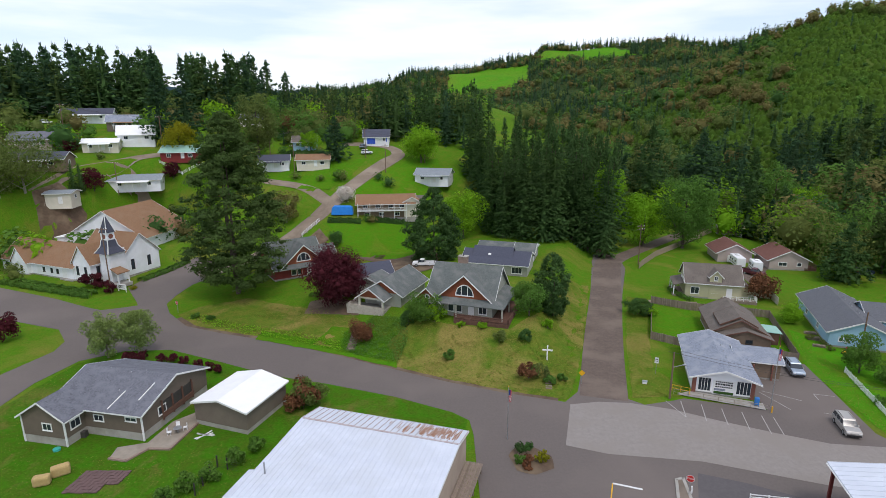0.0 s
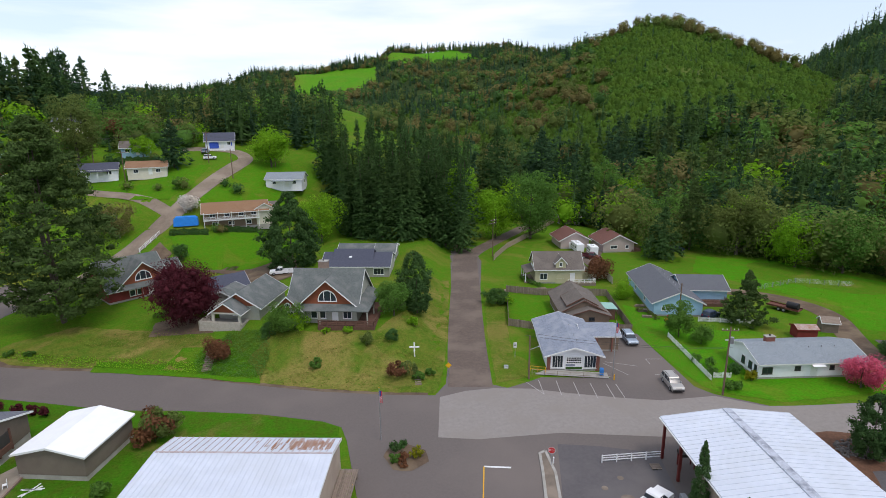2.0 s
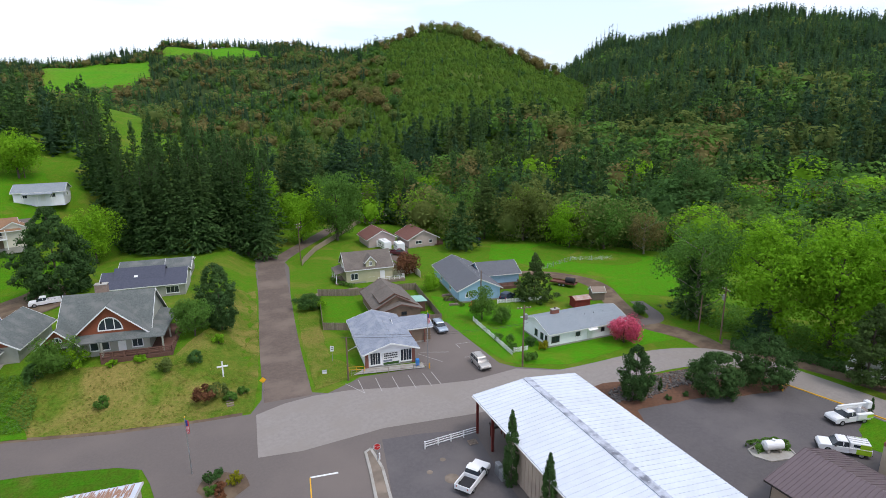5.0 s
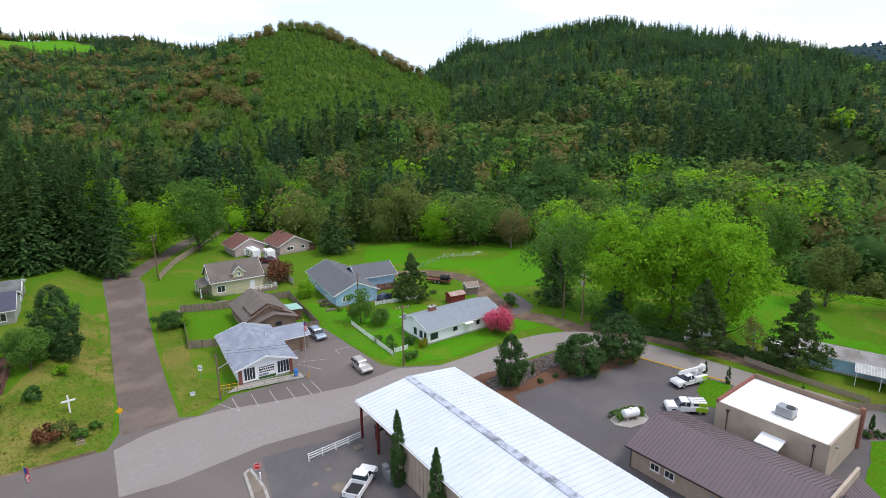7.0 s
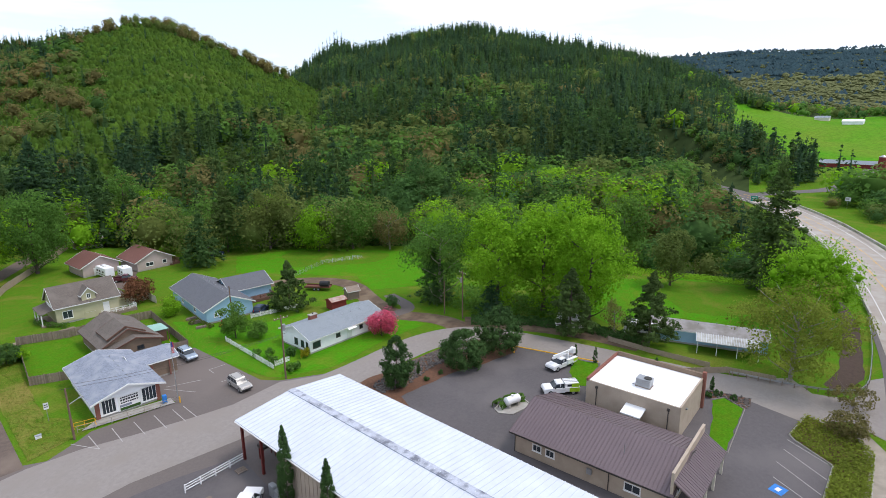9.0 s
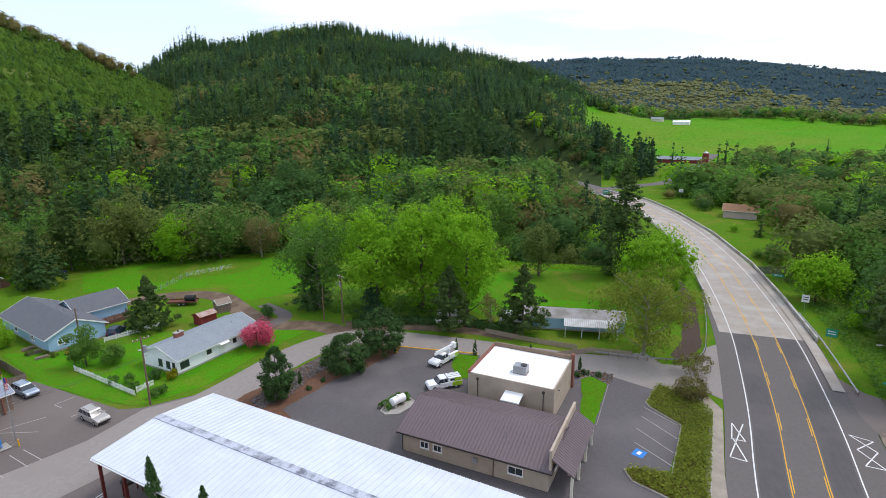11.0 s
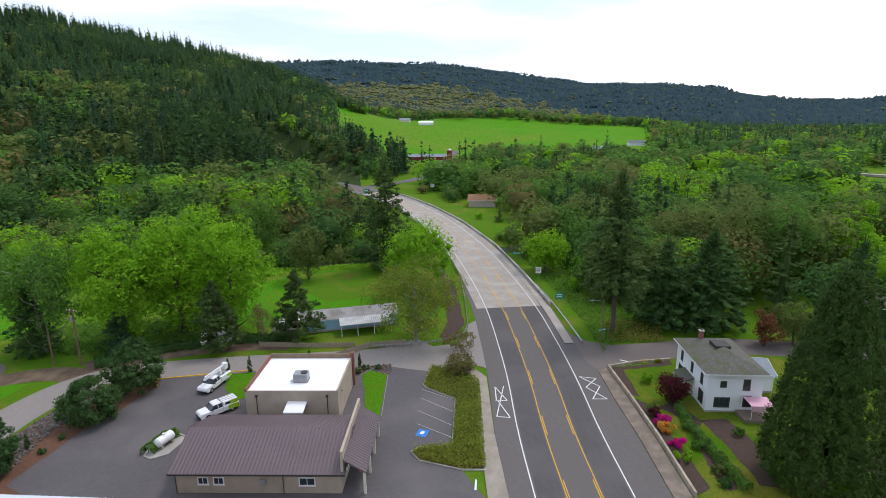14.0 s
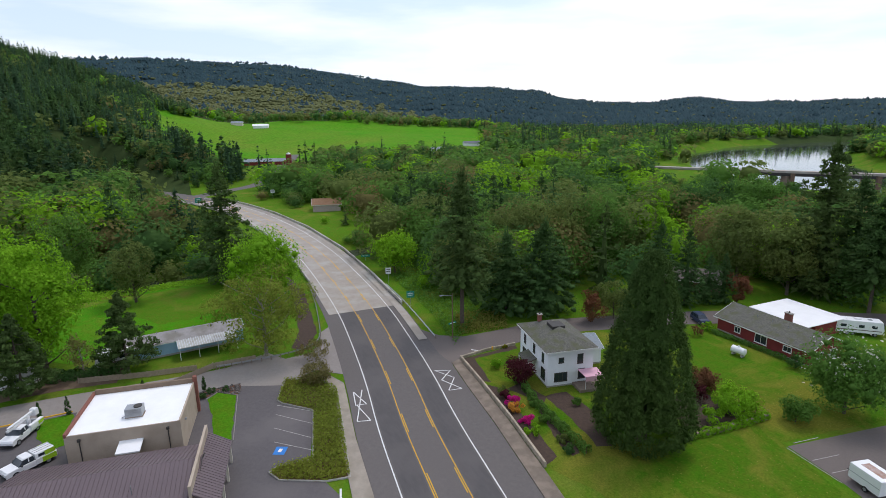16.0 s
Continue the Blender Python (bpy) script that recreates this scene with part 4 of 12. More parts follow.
def hip_block(parent, L, W, hw, rise, wall, roof, eave=0.5, trim="white_trim", off=(0, 0, 0), turn=0, found_h=0.3):
    m = pose(*off, rz=turn)
    part("wall", boxed(-L / 2, -W / 2, found_h, L / 2, W / 2, hw), wall, parent).matrix_local = m
    part("foundation", boxed(-L / 2 + 0.04, -W / 2 + 0.04, -1.0, L / 2 - 0.04, W / 2 - 0.04, found_h), "concrete", parent).matrix_local = m
    bm = bmesh.new()
    a, b, k = L / 2 + eave, W / 2 + eave, max(L / 2 - W / 2, 0.3)
    lo = [bm.verts.new((x, y, hw - 0.1)) for x, y in ((-a, -b), (a, -b), (a, b), (-a, b))]
    md = [bm.verts.new((x, y, hw + 0.08)) for x, y in ((-a, -b), (a, -b), (a, b), (-a, b))]
    r = [bm.verts.new((-k, 0, hw + rise)), bm.verts.new((k, 0, hw + rise))]
    bm.faces.new(lo[::-1])
    for i in range(4):
        bm.faces.new((lo[i], lo[(i + 1) % 4], md[(i + 1) % 4], md[i]))
    bm.faces.new((md[0], md[1], r[1], r[0])), bm.faces.new((md[1], md[2], r[1])), bm.faces.new((md[2], md[3], r[0], r[1])), bm.faces.new((md[3], md[0], r[0]))
    part("roof", bm, roof, parent).matrix_local = m
    for x0, y0, x1, y1 in ((-a - 0.03, -b - 0.03, a + 0.03, -b), (-a - 0.03, b, a + 0.03, b + 0.03), (-a - 0.03, -b, -a, b), (a, -b, a + 0.03, b)):
        part("fascia", boxed(x0, y0, hw - 0.14, x1, y1, hw + 0.05), trim, parent).matrix_local = m
    return m


def windows(parent, m, L, W, rows, trim="white_trim"):
    """rows: (side, u, z, w, h, panes)."""
    for side, u, z, w, h, n in rows:
        window(parent, m @ face(side, L, W)(u, z), w, h, trim, n)


def house(name, x, y, turn, label, z=None, category="house"):
    return thing(name, pose(x, y, float(height(x, y)) if z is None else z, rz=turn), label, category)


def chimney(parent, x, y, z0, z1, w=0.7, d=0.7, material="brick_red"):
    c = part("chimney", boxed(x - w / 2, y - d / 2, z0, x + w / 2, y + d / 2, z1), material, parent)
    part("cap", boxed(x - w / 2 - 0.08, y - d / 2 - 0.08, z1, x + w / 2 + 0.08, y + d / 2 + 0.08, z1 + 0.12), "concrete", c)
    part("flue", tubed((x, y, z1 + 0.1), (x, y, z1 + 0.4), 0.13), "dark_trim", c)


def roof_vent(parent, x, y, z):
    part("roof_vent", tubed((x, y, z - 0.3), (x, y, z + 0.35), 0.07), "galvanised", parent)


def rails(parent, pts, h=1.0, material="white_trim", gap=1.6, bars=2, r=0.04, balusters=False):
    """A railing along local points (x, y, z): posts and rails as parts."""
    for a, b in zip(pts[:-1], pts[1:]):
        a, b = Vector(a), Vector(b)
        n = max(1, round((b - a).length / gap))
        for i in range(n + 1):
            p = a.lerp(b, i / n)
            part("post", boxed(p.x - r, p.y - r, p.z, p.x + r, p.y + r, p.z + h + 0.05), material, parent)
        for k in range(bars):
            zz = h * (k + 1) / bars
            part("rail", tubed(a + Vector((0, 0, zz)), b + Vector((0, 0, zz)), r * 0.8, n=6), material, parent)
        if balusters:
            m = int((b - a).length / 0.22)
            bm = bmesh.new()
            for i in range(m):
                p = a.lerp(b, (i + 0.5) / m)
                box(bm, p.x - 0.018, p.y - 0.018, p.z + 0.1, p.x + 0.018, p.y + 0.018, p.z + h)
            part("balusters", bm, material, parent)


def slab(parent, name, pts, thick, material, m=None):
    """A flat slab with its top through the given corners."""
    bm = bmesh.new()
    top = [bm.verts.new(p) for p in pts]
    low = [bm.verts.new((x, y, z - thick)) for x, y, z in pts]
    n = len(pts)
    bm.faces.new(top), bm.faces.new(low[::-1])
    for i in range(n):
        bm.faces.new((top[i], low[i], low[(i + 1) % n], top[(i + 1) % n]))
    bmesh.ops.recalc_face_normals(bm, faces=bm.faces[:])
    o = part(name, bm, material, parent)
    if m is not None:
        o.matrix_local = m
    return o


def ribs(parent, m, L, W, hw, rise, material, gap, over=0.4, eave=0.4, ridge_off=0.0, thick=0.16, sides=(-1, 1), high=0.06, wide=0.05):
    """Raised ribs down both slopes of a metal roof, each a piece of its own on a shared mesh."""
    y0 = W * ridge_off
    for s in sides:
        half = W / 2 - s * y0
        pitch = rise / half
        yo, zo = s * (W / 2 + eave), hw - eave * pitch
        bm = bmesh.new()
        prism(bm, [(yo, zo + thick + 0.002), (y0, hw + rise + thick + 0.002), (y0, hw + rise + thick + high), (yo, zo + thick + high)], -wide / 2, wide / 2, axis="x")
        first = part("seam", bm, material, parent)
        n = int((L + 2 * over) / gap)
        for i in range(n + 1):
            at = m @ pose(-L / 2 - over + i * (L + 2 * over) / n, 0, 0)
            if i == 0:
                first.matrix_local = at
            else:
                again(first, at)


def clapboards(parent, m, L, W, z0, z1, material, sides="SNEW", gap=0.2):
    """Courses of lap siding, each board a thin proud strip."""
    for side in sides:
        w = L if side in "SN" else W
        bm = bmesh.new()
        prism(bm, [(-0.022, 0), (0, 0), (0, gap), (-0.004, gap)], -w / 2 + 0.05, w / 2 - 0.05, axis="x")
        first = part("board", bm, material, parent)
        n = int((z1 - z0) / gap)
        at = face(side, L, W)
        for i in range(n):
            if i == 0:
                first.matrix_local = m @ at(0, z0)
            else:
                again(first, m @ at(0, z0 + i * gap))


# ---- town buildings ----
h = house("office_building", 44.3, 82.2, 73, "small white-fronted office with blue-grey shingle roof and glazed front", 0, "building")
m = gable_block(h, 15.0, 8.6, 3.0, 1.35, "white_siding", "blue_grey_shingle", 0.9, 0.7)
windows(h, m, 15.0, 8.6, [("W", 2.75, 0.5, 2.1, 2.3, 4), ("W", -2.6, 0.5, 1.9, 2.3, 4), ("N", 2, 1.1, 1.4, 1.0, 2), ("N", -3, 1.1, 1.4, 1.0, 2)], "white_trim")
for u in (-4.05, 4.0):
    part("brick_pier", boxed(-0.28, -0.1, 0, 0.28, 0.14, 2.7), "brick_red", h).matrix_local = m @ face("W", 15.0, 8.6)(u, 0)
panel = part("mural_panel", boxed(-1.55, -0.06, 0.25, 1.55, 0.0, 2.55), "white_trim", h, "white panel with a dark landscape picture")
panel.matrix_local = m @ face("W", 15.0, 8.6)(0.1, 0)
part("picture", boxed(-1.35, -0.075, 0.32, 1.35, -0.062, 0.75), "leaf_deep", panel, "dark green landscape strip")
part("picture", boxed(-1.35, -0.075, 0.85, 0.2, -0.062, 1.2), "blue_grey_shingle", panel, "grey-blue hill strip")
for row, (z, dark) in enumerate(((2.2, 9), (1.78, 7), (1.4, 8))):
    for i in range(dark):
        w = 2.4 / dark
        part("lettering_bar", boxed(-1.2 + i * w, -0.075, z, -1.2 + (i + 0.78) * w, -0.062, z + (0.2 if row != 1 else 0.28)), "black_plastic", panel)
m = gable_block(h, 6.4, 6.0, 3.0, 0.9, "brown_siding", "blue_grey_shingle", 0.4, 0.4, off=(3.2, -6.3, 0), turn=90)
for y in (-0.5, 2.4):
    part("post", boxed(-0.1, -0.1, 0, 0.1, 0.1, 2.9), "brick_red", h).matrix_local = pose(-0.2 - 0.3 * y, -7.8 + y, 0)
for k in range(5):
    roof_vent(h, -5 + 2.4 * k, -0.9, 4.1)

h = house("house", -46.2, 70.6, -12, "taupe bungalow with dark grey shingle roof and low concrete base", 0)
m = gable_block(h, 14.0, 13.6, 4.0, 2.3, "taupe_siding", "grey_shingle", 0.5, 0.5, off=(0.9, 1.55, 0), found_h=1.2)
windows(h, m, 14.0, 13.6, [("S", 0.4, 2.2, 1.6, 1.0, 2), ("S", 5.4, 2.7, 1.8, 0.7, 2), ("E", -3, 1.9, 1.6, 1.3, 2)])
for (xa, ya), (xb, yb) in (((2.9, -5.3), (3.2, -2.2)), ((6.2, -3.4), (6.4, -0.4))):
    za, zb = 4.2 + (5.25 + ya) * 0.338, 4.2 + (5.25 + yb) * 0.338
    part("flashing", tubed((xa, ya, za), (xb, yb, zb), 0.07, n=6), "white_trim", h, "white valley flashing")
m2 = gable_block(h, 9.6, 6.6, 4.0, 2.1, "taupe_siding", "grey_shingle", 0.4, 0.5, off=(-4.2, -3.6, 0), turn=90, found_h=1.2)
windows(h, m2, 9.6, 6.6, [("W", 0.6, 2.1, 1.5, 1.1, 2), ("S", -3.2, 2.0, 1.6, 1.3, 2)])
# no opening is cut: a dark panel on the wall gives the porch shade
part("porch_recess", boxed(7.86, -1.5, 1.4, 7.95, 4.8, 3.6), "dark_trim", h, "flat dark panel standing in for the porch's shade")
for y in (-1.5, 0.6, 2.7, 4.8):
    part("porch_post", boxed(7.96, y - 0.09, 1.0, 8.14, y + 0.09, 3.9), "brown_wood", h)
part("porch_rail", boxed(7.96, -1.5, 1.2, 8.1, 4.8, 2.0), "brown_wood", h)
for x, y in ((7.93, -5.27), (-7.5, -8.4), (-0.9, -8.4)):
    part("corner_board", boxed(x - 0.09, y - 0.09, 0.1, x + 0.09, y + 0.09, 3.9), "white_trim", h)
for x, y in ((-2.2, 1.4), (1.5, 1.0), (3.5, 1.6), (2.2, -2.2)):
    roof_vent(h, x, y, 6.2 - abs(y - 1.55) * 0.338)

h = house("shed", -29.0, 70.8, -19, "dark taupe shed with a bright white roof", 0, "shed")
m = gable_block(h, 8.9, 8.6, 3.4, 1.0, "grey_siding", "white_membrane", 0.35, 0.35, found_h=0.7, turn=90)

h = house("warehouse", -9.3, 52.6, -16.6, "tan metal warehouse with white ribbed roof stained by rust", 0, "warehouse")
m = gable_block(h, 19.5, 18.0, 4.6, 0.9, "tan_metal_wall", "white_metal_roof", 0.25, 0.25, found_h=0.2, ridge_off=0.27)
ribs(h, m, 19.5, 18.0, 4.6, 0.9, "white_metal_roof", 0.6, 0.25, 0.25, 0.27, sides=(-1,))
ribs(h, m, 19.5, 18.0, 4.6, 0.9, "rust_seam", 0.75, 0.25, 0.25, 0.27, sides=(1,), high=0.07, wide=0.07)
streak_rng = random.Random(9)
for i in range(120):
    x0 = 9.3 - 0.19 * int(24 * streak_rng.random()) - (8.0 * streak_rng.random() ** 2 if i % 3 == 0 else 0.0)
    y1 = streak_rng.uniform(5.6, 7.6)
    y2 = min(y1 + streak_rng.uniform(0.5, 2.2), 9.1)
    w = streak_rng.uniform(0.05, 0.13)
    za, zb = (5.5 - 0.9 * (y - 4.86) / 4.14 + 0.168 + 0.0003 * i for y in (y1, y2))
    slab(h, "rust_streak", [(x0 - w, y1, za), (x0 + w, y1, za), (x0 + w * 0.6, y2, zb), (x0 - w * 0.6, y2, zb)], 0.006, "rust_streak")
bm = bmesh.new()
box(bm, -9.8, 4.74, 5.64, 9.9, 4.96, 5.73)
part("ridge_cap", bm, "rust_seam", h, "thin rusty ridge seam")
slab(h, "lean_to_roof", [(-9.8, -9.3, 3.6), (-9.8, -3, 3.9), (-12.2, -3, 3.4), (-12.2, -9.3, 3.2)], 0.12, "white_metal_roof")
part("lean_to_wall", boxed(-12.0, -9.1, 0, -9.8, -3.1, 3.2), "tan_metal_wall", h)
for k in range(9):
    part("dock_plank", boxed(9.85 + 0.24 * k, -8.6, 0.9, 10.05 + 0.24 * k, 8.6, 1.0), "weathered_wood", h)
for y in (-8, -4, 0, 4, 8):
    part("dock_post", boxed(11.7, y - 0.1, 0, 11.9, y + 0.1, 0.9), "weathered_wood", h)
part("wall_sign", boxed(-1.9, -9.06, 2.6, 4.2, -9.0, 3.1), "white_trim", h, "long white board on the tan wall")
part("flue", tubed((-8.6, -5.0, 4.2), (-8.6, -5.0, 6.4), 0.09), "galvanised", h)

SHED = pose(43.6, 27.5, 0, rz=256.6)
h = thing("truck_shed", SHED, "tan metal truck shed with white ribbed roof and open bay", "shed")
m = pose(0, 0, 0)
bm = bmesh.new()
prism(bm, [(-7.7, 0.1), (7.7, 0.1), (7.7, 5.4), (0, 6.25), (-7.7, 5.4)], -13.4, 22, axis="x")
part("wall", bm, "tan_metal_wall", h)
part("wall", boxed(-21.6, 7.55, 0.1, -13.4, 7.7, 5.4), "tan_metal_wall", h)
for s in (-1, 1):
    bm = bmesh.new()
    prism(bm, [(s * 8.1, 5.36), (0, 6.25), (0, 6.41), (s * 8.1, 5.52)], -22.4, 22.4, axis="x")
    part("roof", bm, "white_metal_roof", h)
ribs(h, m, 44.0, 15.4, 5.4, 0.85, "white_metal_roof", 0.75)
part("ridge_cap", boxed(-22.4, -0.5, 6.38, 22.4, 0.5, 6.46), "ridge_grey", h, "grey weathered ridge cap with dark dirt smudges")
for x, y in ((-21.9, -7.6), (-21.9, 0), (-21.9, 7.5), (-17.5, -7.6)):
    part("column", boxed(x - 0.14, y - 0.14, 0, x + 0.14, y + 0.14, 5.35), "red_steel", h)
part("beam", boxed(-22.1, -7.8, 5.0, -21.8, 7.8, 5.35), "red_steel", h)
part("beam", boxed(-21.8, -7.75, 5.0, -13.4, -7.5, 5.35), "red_steel", h)
bm = bmesh.new()
box(bm, -0.12, -0.06, 0.1, 0.0, 0.0, 5.3)
first = part("wall_rib", bm, "tan_metal_wall", h)
for i in range(46):
    at = pose(-13.1 + i * 0.76, -7.7, 0)
    if i == 0:
        first.matrix_local = at
    else:
        again(first, at)
part("gutter", tubed((-22.4, -8.16, 5.36), (22.4, -8.16, 5.36), 0.08, n=6), "white_trim", h)
part("gutter", tubed((-22.4, 8.16, 5.36), (22.4, 8.16, 5.36), 0.08, n=6), "dark_trim", h)

h = house("office", 62.2, 10.85, 259, "tan office with brown standing-seam metal roof", 0, "office")
m = gable_block(h, 19.0, 11.3, 3.0, 1.9, "block_wall", "brown_metal_roof", 0.5, 0.6, trim="dark_trim", found_h=0.1)
ribs(h, m, 19.0, 11.3, 3.0, 1.9, "brown_metal_roof", 0.45, 0.5, 0.6)
windows(h, m, 19.0, 11.3, [("S", -6.3, 1.2, 1.25, 1.0, 2), ("S", -4.5, 1.2, 1.25, 1.0, 2), ("S", 5.6, 1.1, 1.9, 1.1, 2), ("E", -2, 1.0, 1.6, 1.3, 2), ("E", 2.4, 1.0, 1.6, 1.3, 2)], "white_trim")
part("parapet", boxed(9.55, -5.9, 3.0, 9.85, 5.9, 5.6), "block_wall", h, "tan false-front parapet")
slab(h, "porch_roof", [(9.85, -5.9, 4.6), (9.85, 5.9, 4.6), (12.4, 5.9, 3.0), (12.4, -5.9, 3.0)], 0.14, "brown_metal_roof")
for k in range(26):
    slab(h, "seam", [(9.85, -5.85 + k * 0.46, 4.66), (9.85, -5.8 + k * 0.46, 4.66), (12.4, -5.8 + k * 0.46, 3.06), (12.4, -5.85 + k * 0.46, 3.06)], 0.06, "brown_metal_roof")
for y in (-5.6, -1.9, 1.9, 5.6):
    part("porch_post", boxed(12.0, y - 0.14, 0, 12.28, y + 0.14, 3.0), "cream_siding", h)
part("roof_vent", tubed((3.6, -3.2, 3.9), (3.6, -3.2, 5.0), 0.05), "galvanised", h)
part("meter_cabinet", boxed(0.3, -5.95, 1.3, 0.9, -5.65, 2.0, bevel=0.03), "galvanised", h)
part("downpipe", tubed((2.9, -5.75, 0.1), (2.9, -5.75, 2.9), 0.05), "dark_trim", h)
part("downpipe", tubed((-9.4, -5.75, 0.1), (-9.4, -5.75, 2.9), 0.05), "dark_trim", h)

h = house("flat_roofed_hall", 76.9, 8.4, 259, "tan block hall with flat white roof and brown parapet", 0, "building")
part("wall", boxed(-6.5, -5.45, 0, 6.5, 5.45, 4.5), "block_wall", h)
part("roof", boxed(-6.3, -5.25, 4.5, 6.3, 5.25, 4.62), "white_membrane", h)
part("parapet", boxed(-6.52, -5.47, 4.5, -6.2, 5.47, 5.0), "brick_red", h)
part("parapet", boxed(-6.2, 5.15, 4.5, 6.3, 5.47, 5.3), "brown_siding", h)
part("parapet", boxed(-6.2, -5.47, 4.5, 6.3, -5.32, 4.72), "block_wall", h)
part("parapet", boxed(6.3, -5.47, 4.5, 6.52, 5.3, 4.8), "block_wall", h)
part("pilaster", boxed(6.35, 5.0, 0, 6.85, 5.6, 5.6), "brick_red", h)
bm = bmesh.new()
box(bm, 0, -0.012, 0, 0.39, 0, 0.19)
first = part("block", bm, "block_wall", h)
for i, (cx, cz) in enumerate([(c, r) for r in range(22) for c in range(13)]):
    at = pose(-6.45 + cx * 1.0 + 0.4 * (cz % 2), -5.452, 0.05 + cz * 0.2)
    if i == 0:
        first.matrix_local = at
    else:
        again(first, at)
slab(h, "canopy", [(-0.6, -7.7, 2.7), (2.1, -7.7, 2.7), (2.1, -5.45, 3.1), (-0.6, -5.45, 3.1)], 0.18, "white_membrane")
for x in (-4.9, 5.0):
    part("downpipe", tubed((x, -5.55, 0.1), (x, -5.55, 4.0), 0.06), "dark_trim", h)
    part("hopper", boxed(x - 0.16, -5.72, 3.85, x + 0.16, -5.45, 4.15), "dark_trim", h)
part("wall_lamp", boxed(6.5, -3.2, 3.5, 6.75, -2.9, 3.7), "galvanised", h)

unit = thing("air_conditioner", pose(76.9, 8.4, 4.62, rz=259) @ pose(0.6, -2.2, 0), "grey metal rooftop air conditioner on the flat white roof", "air conditioner")
part("cabinet", boxed(-1.0, -0.75, 0.15, 1.0, 0.75, 1.25, bevel=0.04), "galvanised", unit)
part("fan_guard", tubed((0.45, 0, 1.25), (0.45, 0, 1.36), 0.5, n=20), "dark_trim", unit)
for k in range(9):
    part("louvre", boxed(-0.9, -0.79, 0.3 + 0.1 * k, 0.9, -0.75, 0.36 + 0.1 * k), "galvanised", unit)
part("skid", boxed(-1.05, -0.7, 0, 1.05, 0.7, 0.15), "weathered_wood", unit)
part("conduit", tubed((-1.5, -0.4, 0.05), (-1.0, -0.4, 0.3), 0.05), "galvanised", unit)

# ---- homes along the lane ----
h = house("house", 78.3, 66.4, -13, "long white ranch house with light grey roof and brick chimney", 0)
m = gable_block(h, 17.5, 8.8, 2.9, 1.5, "white_siding", "light_shingle", 0.4, 0.6)
clapboards(h, m, 17.5, 8.8, 0.4, 2.8, "white_siding", "SW")
chimney(h, -4.5, 0.3, 3, 5.3, 1.5, 0.8)
windows(h, m, 17.5, 8.8, [("S", -7.3, 0.9, 1.7, 1.2, 2), ("S", -2.4, 1.4, 1.0, 0.8, 2), ("S", 3.2, 1.4, 0.8, 0.8, 1), ("S", 5.8, 1.4, 0.8, 0.8, 1), ("W", 2.2, 0.9, 1.0, 1.3, 1), ("W", 0.2, 0.9, 1.0, 1.3, 1), ("W", 3.6, 0.9, 0.7, 1.3, 1)], "dark_trim")
door(h, m @ face("S", 17.5, 8.8)(0.3, 0.4))
slab(h, "door_hood", [(-0.6, -5.5, 2.5), (1.4, -5.5, 2.5), (1.4, -4.4, 2.75), (-0.6, -4.4, 2.75)], 0.1, "white_trim")
for k in range(3):
    roof_vent(h, 1 + 2.2 * k, -1.5, 3.95)

h = house("house", 78.6, 101.6, 70, "pale blue house with long grey shingle roof", 0)
m = gable_block(h, 22, 9.8, 3.0, 2.2, "blue_siding", "dark_grey_shingle", 0.4, 0.6)
clapboards(h, m, 22, 9.8, 0.4, 2.9, "blue_siding", "WN")
windows(h, m, 22, 9.8, [("W", -2.0, 1.2, 0.8, 0.9, 1), ("W", -3.0, 1.2, 0.8, 0.9, 1), ("N", -4, 1.0, 1.4, 1.1, 2), ("N", 4, 1.0, 1.4, 1.1, 2)])
m = gable_block(h, 9.5, 9.0, 3.2, 1.9, "blue_siding", "dark_grey_shingle", 0.5, 0.6, off=(2.5, -8.6, 0), turn=90)
windows(h, m, 9.5, 9.0, [("W", 0.5, 0.6, 2.2, 1.6, 3)])
part("deck", boxed(-4.6, -13.0, 0, -1.2, -6.0, 0.7), "brown_wood", h)
rails(h, [(-4.5, -6.2, 0.7), (-4.5, -12.8, 0.7), (-1.4, -12.8, 0.7)], 0.95, "brown_wood", 1.5, 2, 0.05, True)
for k in range(9):
    roof_vent(h, -9 + 2.0 * k, -1.0 - 0.25 * (k % 2), 4.85)

h = house("house", 62.6, 123.0, -15, "cream-yellow two-storey house with taupe roof and dormer", 0)
m = gable_block(h, 11.7, 8.2, 4.0, 3.2, "yellow_siding", "taupe_shingle", 0.4, 0.6)
clapboards(h, m, 11.7, 8.2, 0.4, 3.9, "yellow_siding", "S")
windows(h, m, 11.7, 8.2, [("S", -3.8, 1.0, 1.9, 1.7, 2), ("S", 0.4, 1.4, 1.7, 1.3, 2)])
door(h, m @ face("S", 11.7, 8.2)(3.4, 0.6), 1.0, 2.05, "white_trim")
m = gable_block(h, 3.2, 2.5, 5.4, 1.3, "yellow_siding", "taupe_shingle", 0.3, 0.35, off=(0.4, -2.6, 0), turn=90, found_h=0.0)
window(h, m @ face("W", 3.2, 2.5)(0, 4.4), 0.8, 1.1)
slab(h, "porch_roof", [(-5.85, -3.6, 3.4), (-5.85, 3.4, 3.4), (-8.4, 3.4, 2.7), (-8.4, -3.6, 2.7)], 0.14, "taupe_shingle")
rails(h, [(-6.2, -3.2, 3.5), (-6.2, 0.5, 3.5)], 0.8, "white_trim", 1.2, 2, 0.05, True)
for x, y in ((-8.2, -3.4), (-8.2, 0), (-8.2, 3.2)):
    part("porch_post", boxed(x - 0.09, y - 0.09, 0, x + 0.09, y + 0.09, 2.6), "white_trim", h)
